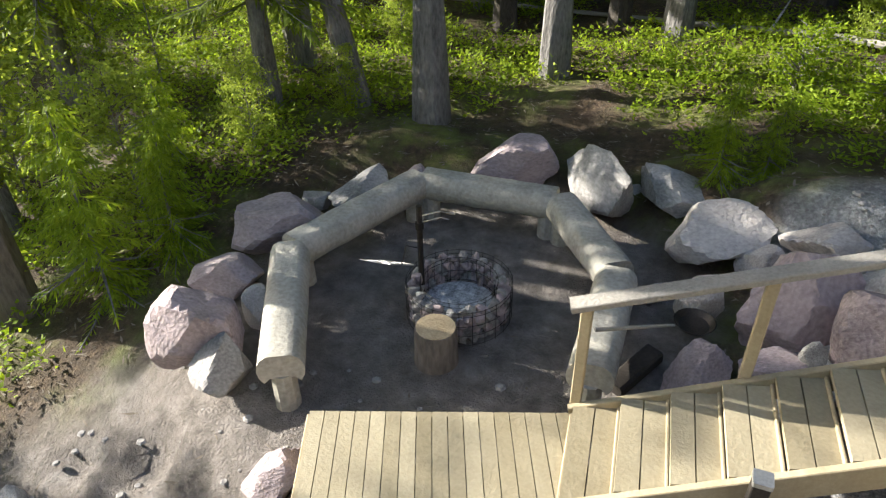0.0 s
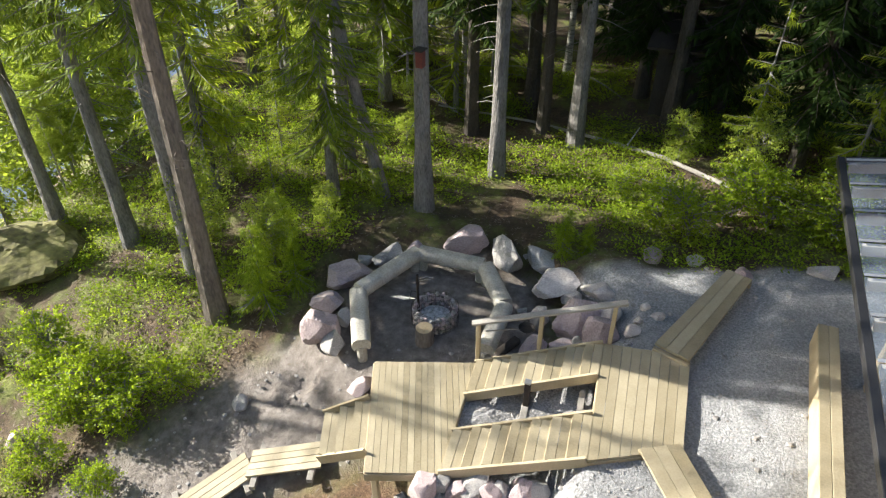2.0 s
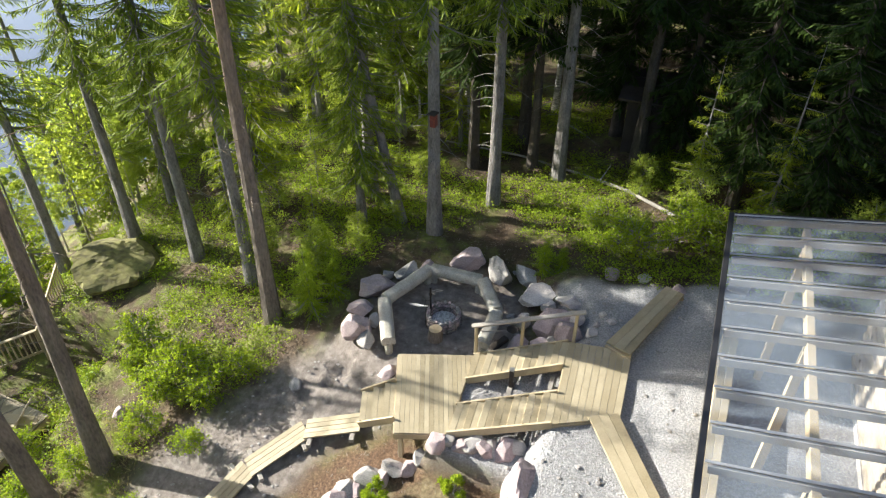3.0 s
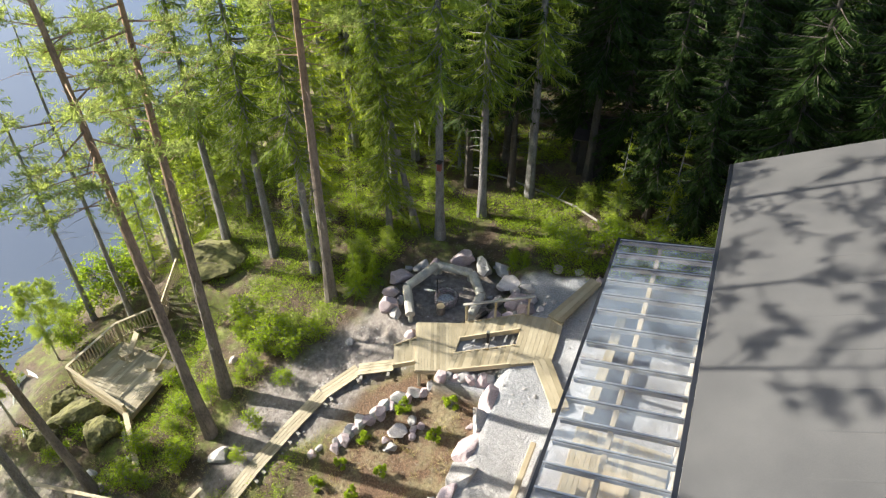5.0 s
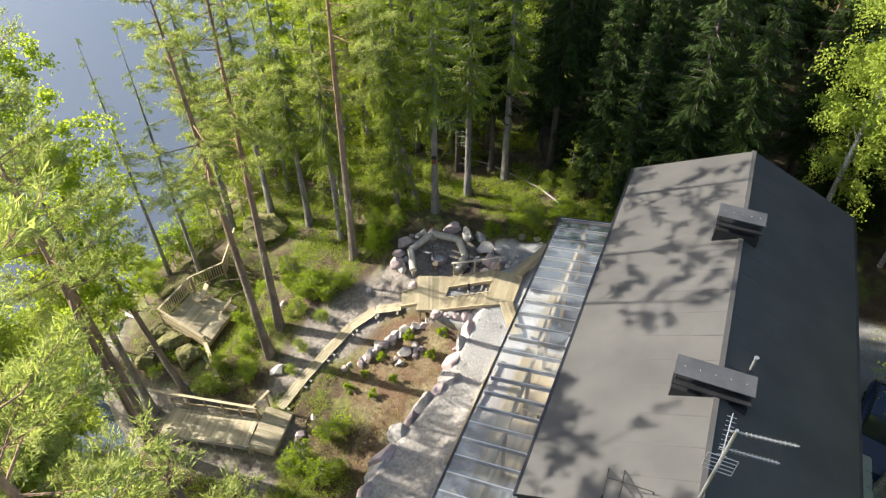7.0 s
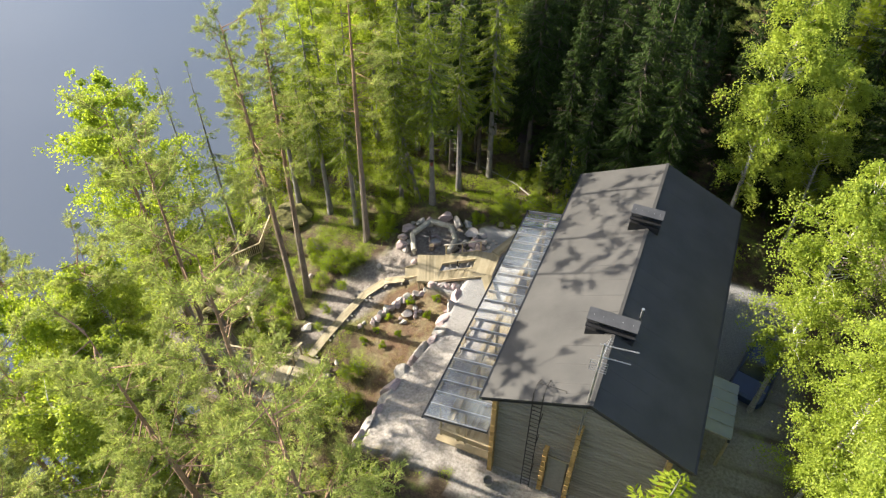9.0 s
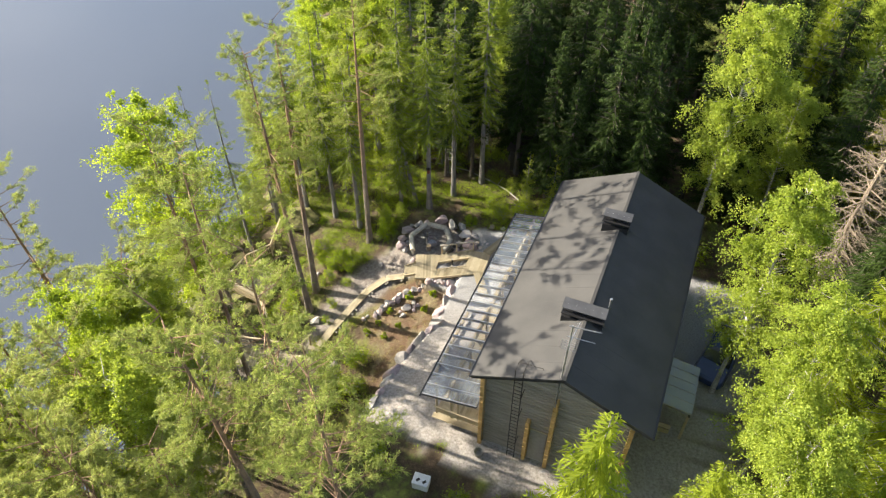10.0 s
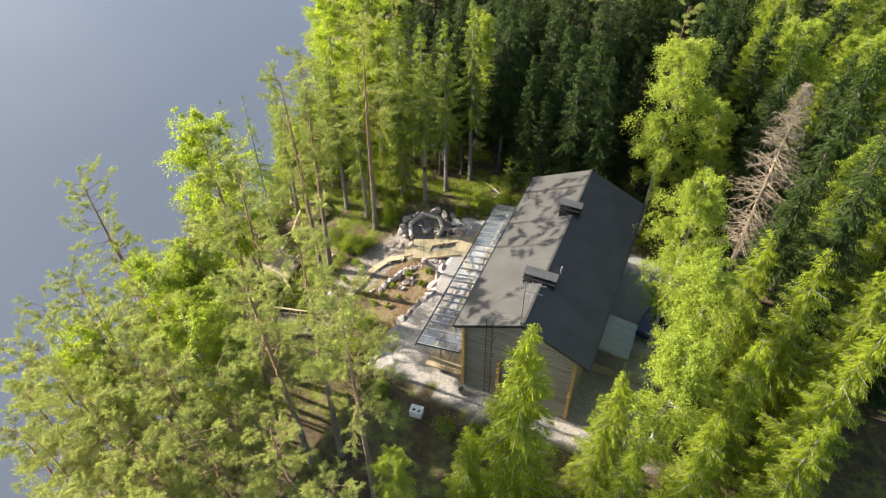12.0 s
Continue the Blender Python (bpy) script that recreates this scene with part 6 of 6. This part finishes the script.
plant(P_ASPEN, -12.2, -2.3, 1.18)
plant(P_ASPEN, -10.2, 17.5, 1.0)
plant(P_ASPEN, -15.0, 18.2, 0.9)
plant(P_SHORE, -18.0, 5.9, 1.02)
plant(P_SHORE, -15.9, 6.3, 1.05)
plant(P_SHORE, -17.4, 11.5, 1.0)
plant(P_PINE[1], -10.9, -1.1, 0.92, lean=(-0.02, -0.20))
plant_top(P_PINE[0], 18.2, -17.1, -7.3, 13.6)
plant(P_BIRCH[0], 15.4, 14.4, 1.16)
plant(P_BIRCH[1], 18.5, 2.9, 1.0)
plant(P_BIRCH[0], 20.3, -2.5, 0.95)
plant(P_BIRCH[1], 19.6, -7.8, 0.92)
plant(P_DEAD, 22.4, 9.6, 1.22)
plant(P_RICH[0], 13.3, -12.4, 1.38)
plant(P_RICH[1], 17.4, -9.4, 0.95)
plant(P_RICH[0], 18.6, -13.6, 1.0)
plant(P_RICH[1], 11.4, -14.2, 0.85)
for x, y, s in ((22.5, 0.6, 1.15), (24.9, -1.5, 1.25), (26.6, 4.6, 1.3), (26.8, -5.5, 1.25), (23.2, -6.8, 1.1), (22.0, -11.0, 1.05), (25.5, -10.5, 1.15), (24.0, 6.5, 1.2), (28.5, 0.5, 1.2), (21.6, 15.0, 1.2), (26.0, 12.0, 1.3)):
    plant(P_RICH[int(x * 10) % 2] if y < 2 else P_SPRUCE[int(x * 7) % 4], x, y, s if y < 2 else s * 0.85)
for x, y, s in ((-13.8, -4.9, 0.7), (7.8, -15.5, 0.5), (-16.5, -2.9, 0.5)):
    plant(P_BIRCH[int(x * 10) % 2], x, y, s)
for x, y, s in ((-5.0, 8.35, 0.85), (-4.6, 9.0, 0.6), (0.45, 11.2, 0.45), (0.9, 11.4, 0.35), (-5.6, 10.2, 0.55), (2.6, 13.4, 0.4), (-9.6, 6.4, 0.5)):
    plant(P_SAPLING, x, y, s)
for i, (x, y, s) in enumerate(((-6.3, 5.4, 0.75), (-6.9, 5.9, 0.9), (-7.7, 5.3, 0.8), (-5.6, 6.3, 0.6), (-7.4, 4.4, 0.6), (-5.9, 4.35, 0.5), (-8.7, 6.2, 0.9), (2.0, 12.5, 0.75), (2.7, 12.2, 0.8), (3.3, 13.2, 0.9), (1.2, 13.8, 0.55), (4.3, 13.0, 0.9), (5.4, 13.0, 0.9), (6.4, 12.6, 0.95), (-6.2, 2.5, 0.5), (-8.6, 0.8, 0.6), (-9.3, 2.2, 0.7), (-6.0, 1.3, 0.4), (-2.2, -0.7, 0.85), (-2.6, -1.2, 0.7), (-3.1, -2.5, 0.9), (-2.4, -2.9, 0.9), (-3.6, -2.9, 0.7), (-1.5, -2.2, 0.6), (0.2, -5.2, 0.7), (-9.6, -0.4, 0.7), (-10.2, 0.7, 0.7), (8.2, -9.0, 0.9), (10.0, -8.8, 0.95), (3.0, -7.8, 0.8), (12.0, 12.6, 0.95), (16.0, 12.8, 1.0), (-16.9, 3.9, 1.0), (-17.4, -0.7, 0.9))):
    plant(P_ROWAN[i % 2], x, y, s * 0.95)
for x, y, s in ((0.45, 4.75, 1.0), (-1.15, 4.35, 1.0), (0.35, 3.7, 0.95), (-1.9, 3.0, 0.9), (-2.4, 2.0, 0.8), (-2.9, 1.2, 0.9), (-0.9, 2.2, 0.8), (-1.6, 1.3, 0.8)):
    plant(P_TUFT, x, y, s)

for x, y, s in ((-4.9, 12.6, 0.45), (-6.6, 11.3, 0.6), (-7.6, 13.2, 0.9), (-5.6, 15.2, 0.85), (-8.9, 15.0, 0.95), (-9.4, 10.9, 0.75), (3.6, 14.6, 0.5), (5.6, 14.2, 0.55)):
    plant(P_LACE[int(-x * 10) % 2], x, y, under_sun(x, y, 10, s))
for x, y, s in ((-4.7, 10.6, 0.45), (-5.4, 9.4, 0.42), (-7.3, 9.4, 0.6), (-4.2, 12.0, 0.45), (-6.0, 12.9, 0.8), (-8.2, 11.8, 0.5), (-6.9, 14.9, 1.1), (-4.6, 14.6, 0.5), (-5.2, 16.6, 0.9), (-8.3, 16.6, 1.2), (2.2, 15.6, 0.35), (3.9, 14.0, 0.5), (7.6, 13.2, 0.5)):
    plant(P_YOUNG[int(-x * 10) % 2], x, y, under_sun(x, y, 4.3, s))

# low leafy growth on the slope round the lookout
rnd = random.Random(52)
for i in range(24):
    x, y = rnd.uniform(-13.5, -6.6), rnd.uniform(-0.6, 6.6)
    if (x < -11.6 and 1.6 < y < 5.4) or zones(x, y)[1] > 0.2:
        continue
    plant(P_ROWAN[i % 2], x, y, rnd.uniform(0.25, 0.55))

# leafy understorey between the pit and the lake
rnd = random.Random(21)
made = 0
for _ in range(400):
    if made == 34:
        break
    x, y = rnd.uniform(-17, -3.6), rnd.uniform(16.6, 25)
    if x < shore(y) + 2 or any((x - a) ** 2 + (y - c) ** 2 < 1.0 for a, c in SPOTS):
        continue
    if rnd.random() < 0.6:
        plant(P_BIRCH[rnd.randrange(2)], x, y, under_sun(x, y, 15.2, rnd.uniform(0.28, 0.5)))
    else:
        plant(P_LACE[rnd.randrange(2)], x, y, under_sun(x, y, 10, rnd.uniform(0.45, 0.9)))
    made += 1
for i in range(26):
    y = -3 + i * 1.05
    x = shore(y) + rnd.uniform(1.2, 3.0)
    if not (0.2 < y < 3.0 or 5 < y < 10.4):
        plant(P_BIRCH[i % 2], x, y, rnd.uniform(0.22, 0.42))
    elif y > 2.6:
        plant(P_ROWAN[i % 2], x, y, rnd.uniform(0.9, 1.5))

# leafy trees along the shore bank
made = 0
for _ in range(500):
    if made == 12:
        break
    x, y = rnd.uniform(-19, -12.5), rnd.uniform(8.5, 17.5)
    if x < shore(y) + 1.5 or any((x - a) ** 2 + (y - c) ** 2 < 1.4 for a, c in SPOTS):
        continue
    tall = max(1.2, min(7.0, (-5.0 - x) * 0.24 - gz(x, y)))
    pr, full = ((P_LACE[made % 2], 10.0), (P_BIRCH[made % 2], 15.2), (P_YOUNG[made % 2], 4.3))[made % 3]
    plant(pr, x, y, min(tall / full, 1.5))
    made += 1

# the standing forest behind and beside the clearing
rnd = random.Random(77)
tries, made = 0, 0
while made < 185 and tries < 9000:
    tries += 1
    x, y = rnd.uniform(-34, 52), rnd.uniform(12.5, 46)
    if x < shore(y) + 3.0 or (x < 5 and x > -5 and y < 20) or (3 < x < 20 and y < 13.2):
        continue
    if 19 < x < 33 and abs(y - (9 + (x - 19) * 1.0)) < 2.2:
        continue
    if x < -4 and y < 17.5:
        continue
    if any((x - a) ** 2 + (y - c) ** 2 < (1.7 if y < 26 else 2.2) ** 2 for a, c in SPOTS):
        continue
    q = rnd.random()
    if x < -3.5 and y < 34:
        if any((x - a) ** 2 + (y - c) ** 2 < 2.7 ** 2 for a, c in SPOTS):
            continue
        if 12.6 < y < 16.4:
            q = 0.43 + q * 0.24
        pr = P_SPRUCE[rnd.randrange(4)] if y > 17 and q < 0.30 else P_LACE[rnd.randrange(2)] if q < 0.42 else P_BARE[rnd.randrange(2)] if q < 0.52 else P_PINE[rnd.randrange(3)] if q < 0.68 else P_BIRCH[rnd.randrange(2)] if q < 0.86 else P_ASPEN
    elif 11 < x < 19 and 11 < y < 18:
        continue
    elif x > 17 + 0.25 * max(0, y - 20) and q < 0.5:
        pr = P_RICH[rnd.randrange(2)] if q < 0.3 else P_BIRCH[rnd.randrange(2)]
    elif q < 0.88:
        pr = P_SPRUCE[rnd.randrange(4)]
    elif q < 0.93:
        pr = P_PINE[rnd.randrange(3)]
    elif q < 1.0:
        pr = P_BIRCH[rnd.randrange(2)]
    else:
        pr = P_ASPEN
    plant(pr, x, y, rnd.uniform(0.8, 1.1) * (1.2 if pr in P_RICH else 1))
    made += 1
tries, made = 0, 0
while made < 26 and tries < 4000:
    tries += 1
    x, y = rnd.uniform(20, 46), rnd.uniform(-24, 12)
    if any((x - a) ** 2 + (y - c) ** 2 < 2.2 ** 2 for a, c in SPOTS) or (x < 33 and abs(y - (9 + (x - 19) * 1.0)) < 2.2):
        continue
    plant(P_SPRUCE[rnd.randrange(4)] if rnd.random() < 0.5 else P_RICH[rnd.randrange(2)], x, y, rnd.uniform(0.75, 1.05))
    made += 1

for x, y, s in ((27.5, 10.5, 1.0), (30.5, 14.0, 1.1), (33.0, 18.0, 1.05), (29.0, 22.5, 1.1), (35.5, 12.5, 1.1), (38.0, 20.5, 1.1), (25.0, 20.0, 1.0), (33.5, 26.0, 1.1), (41.0, 15.0, 1.1)):
    plant((P_BIRCH[0], P_RICH[1], P_BIRCH[1])[int(x * 10) % 3], x, y, s)
# woods farther off: shade coloured into spruce behind the clearing, sunlit tone beyond the house
FAR = {"dark": ([], [], [], []), "light": ([], [], [], [])}
made = 0
while made < 380:
    x, y = rnd.uniform(-50, 95), rnd.uniform(-20, 110)
    if x < shore(y) + 2.5 or (y < 46 and x < 52 and y > -24) or (x < 46 and y < 12):
        continue
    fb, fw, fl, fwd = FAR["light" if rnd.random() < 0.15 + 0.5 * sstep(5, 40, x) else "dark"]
    h, r_ = rnd.uniform(12, 17), rnd.uniform(1.5, 2.2)
    z0 = terrain(x, y)
    for _ in range(420):
        u = rnd.random() ** 1.4
        a = rnd.uniform(0, 6.283)
        q = r_ * (1 - u) ** 0.8 * rnd.uniform(0.3, 0.8)
        fb.append((x + q * math.cos(a), y + q * math.sin(a), z0 + h * (0.12 + 0.88 * u)))
        fw.append((math.cos(a) + rnd.gauss(0, 0.4), math.sin(a) + rnd.gauss(0, 0.4), -0.6 + 0.8 * u))
        fl.append(rnd.uniform(0.4, 1.0) * (1.1 - 0.6 * u))
        fwd.append(rnd.uniform(0.16, 0.34))
    made += 1
for tone, mat, lab in (("dark", M_SPRUCESHADE, "dense spruce woods beyond the clearing, coloured as in shade"), ("light", M_SPRUCE, "sunlit green woods beyond the house")):
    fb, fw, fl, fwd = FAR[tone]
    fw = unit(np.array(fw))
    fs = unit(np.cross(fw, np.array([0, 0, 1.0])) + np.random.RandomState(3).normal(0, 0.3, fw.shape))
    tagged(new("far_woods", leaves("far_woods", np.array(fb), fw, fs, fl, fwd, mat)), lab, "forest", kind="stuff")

# ---- undergrowth ----
rs = np.random.RandomState(8)
ub, uw, ul, uwd = [], [], [], []
made = 0
while made < 8000:
    x, y = rs.uniform(-16, 9), rs.uniform(-9, 22)
    if y < 8 and rs.rand() < 0.35:
        continue
    if x < shore(y) + 1.5:
        continue
    g, s, b_ = zones(x, y)
    dens = noise.noise((x * 0.45, y * 0.45, 2.0)) + 0.35 * noise.noise((x * 1.7, y * 1.7, 9.0))
    lim = -0.2 if y > 8.5 and x < -3 else -0.04 if y > 9 else (0.0 if x < -4 else 0.15)
    if max(g, s, b_) > 0.25 or dens < lim or math.hypot(x + 1.45, y - 9) < 3.1:
        made += 1 if rs.rand() < 0.02 else 0
        continue
    if HX0 - 0.4 < x < HX1 + 0.4 and HY0 - 0.4 < y < HY1 + 0.4:
        continue
    z = gz(x, y)
    m_ = 24
    hgt = rs.uniform(0.12, 0.36)
    for _ in range(m_):
        a, q = rs.uniform(0, 6.283), abs(rs.normal(0, 0.17))
        ub.append((x + q * math.cos(a), y + q * math.sin(a), z + hgt * rs.uniform(0.05, 1.0)))
        uw.append((math.cos(a) + rs.normal(0, 0.5), math.sin(a) + rs.normal(0, 0.5), rs.normal(0.35, 0.4)))
        ul.append(rs.uniform(0.045, 0.10))
        uwd.append(rs.uniform(0.025, 0.055))
    made += 1
uw = unit(np.array(uw))
us = unit(np.cross(uw, np.array([0, 0, 1.0])) + rs.normal(0, 0.4, uw.shape))
tagged(new("undergrowth", leaves("undergrowth", np.array(ub), uw, us, ul, uwd, M_SHRUB)), "low bright green bilberry undergrowth on the forest floor", "undergrowth", kind="stuff")
# twigs and bark chips lying about
tb, tw, tl, twd = [], [], [], []
made = 0
while made < 9000:
    x, y = rs.uniform(-11, 3), rs.uniform(-4, 16)
    g, s, b_ = zones(x, y)
    if g > 0.3 or (s > 0.4 and rs.rand() < 0.93):
        made += 1 if rs.rand() < 0.05 else 0
        continue
    a = rs.uniform(0, 6.283)
    tb.append((x, y, gz(x, y) + 0.012))
    tw.append((math.cos(a), math.sin(a), rs.normal(0, 0.12)))
    tl.append(rs.uniform(0.04, 0.16))
    twd.append(rs.uniform(0.008, 0.03))
    made += 1
tw = unit(np.array(tw))
ts = unit(np.cross(tw, np.array([0, 0, 1.0])))
tagged(new("forest_litter", leaves("forest_litter", np.array(tb), tw, ts, tl, twd, M_DRYTWIG)), "dry twigs and bark chips strewn over the ground", "litter", kind="stuff")
# dry grass between the bark bed and the landing
M_DRYGRASS = material("dry_grass", (0.17, 0.145, 0.06), (0.42, 0.36, 0.17), 1.2, 9, 0.8, 0.0, spread=0.6, leaf=0.35)
db, dw, dl, dwd = [], [], [], []
made = 0
while made < 3200:
    x, y = rs.uniform(-12, 2.2), rs.uniform(-8.5, 4.5)
    g, s, b_ = zones(x, y)
    dens = noise.noise((x * 0.6, y * 0.6, 12.0)) + 0.4 * noise.noise((x * 2.1, y * 2.1, 4.0))
    made += 1
    if g > 0.2 or s > 0.45 or dens < (0.08 if b_ > 0.3 else -0.12) or (abs(x + 8.2) < 3.6 and -3.5 < y < -1.1):
        continue
    z, hgt = gz(x, y), rs.uniform(0.12, 0.3)
    for _ in range(12):
        a, q = rs.uniform(0, 6.283), abs(rs.normal(0, 0.10))
        db.append((x + q * math.cos(a), y + q * math.sin(a), z))
        dw.append((math.cos(a) * 0.6 + rs.normal(0, 0.25), math.sin(a) * 0.6 + rs.normal(0, 0.25), rs.uniform(0.4, 1.1)))
        dl.append(hgt * rs.uniform(0.6, 1.2))
        dwd.append(rs.uniform(0.008, 0.02))
dw = unit(np.array(dw))
dsd = unit(np.cross(dw, np.array([0, 0, 1.0])) + rs.normal(0, 0.3, dw.shape))
tagged(new("dry_grass", leaves("dry_grass", np.array(db), dw, dsd, dl, dwd, M_DRYGRASS)), "tufts of dry yellow grass on the sandy slope", "grass", kind="stuff")
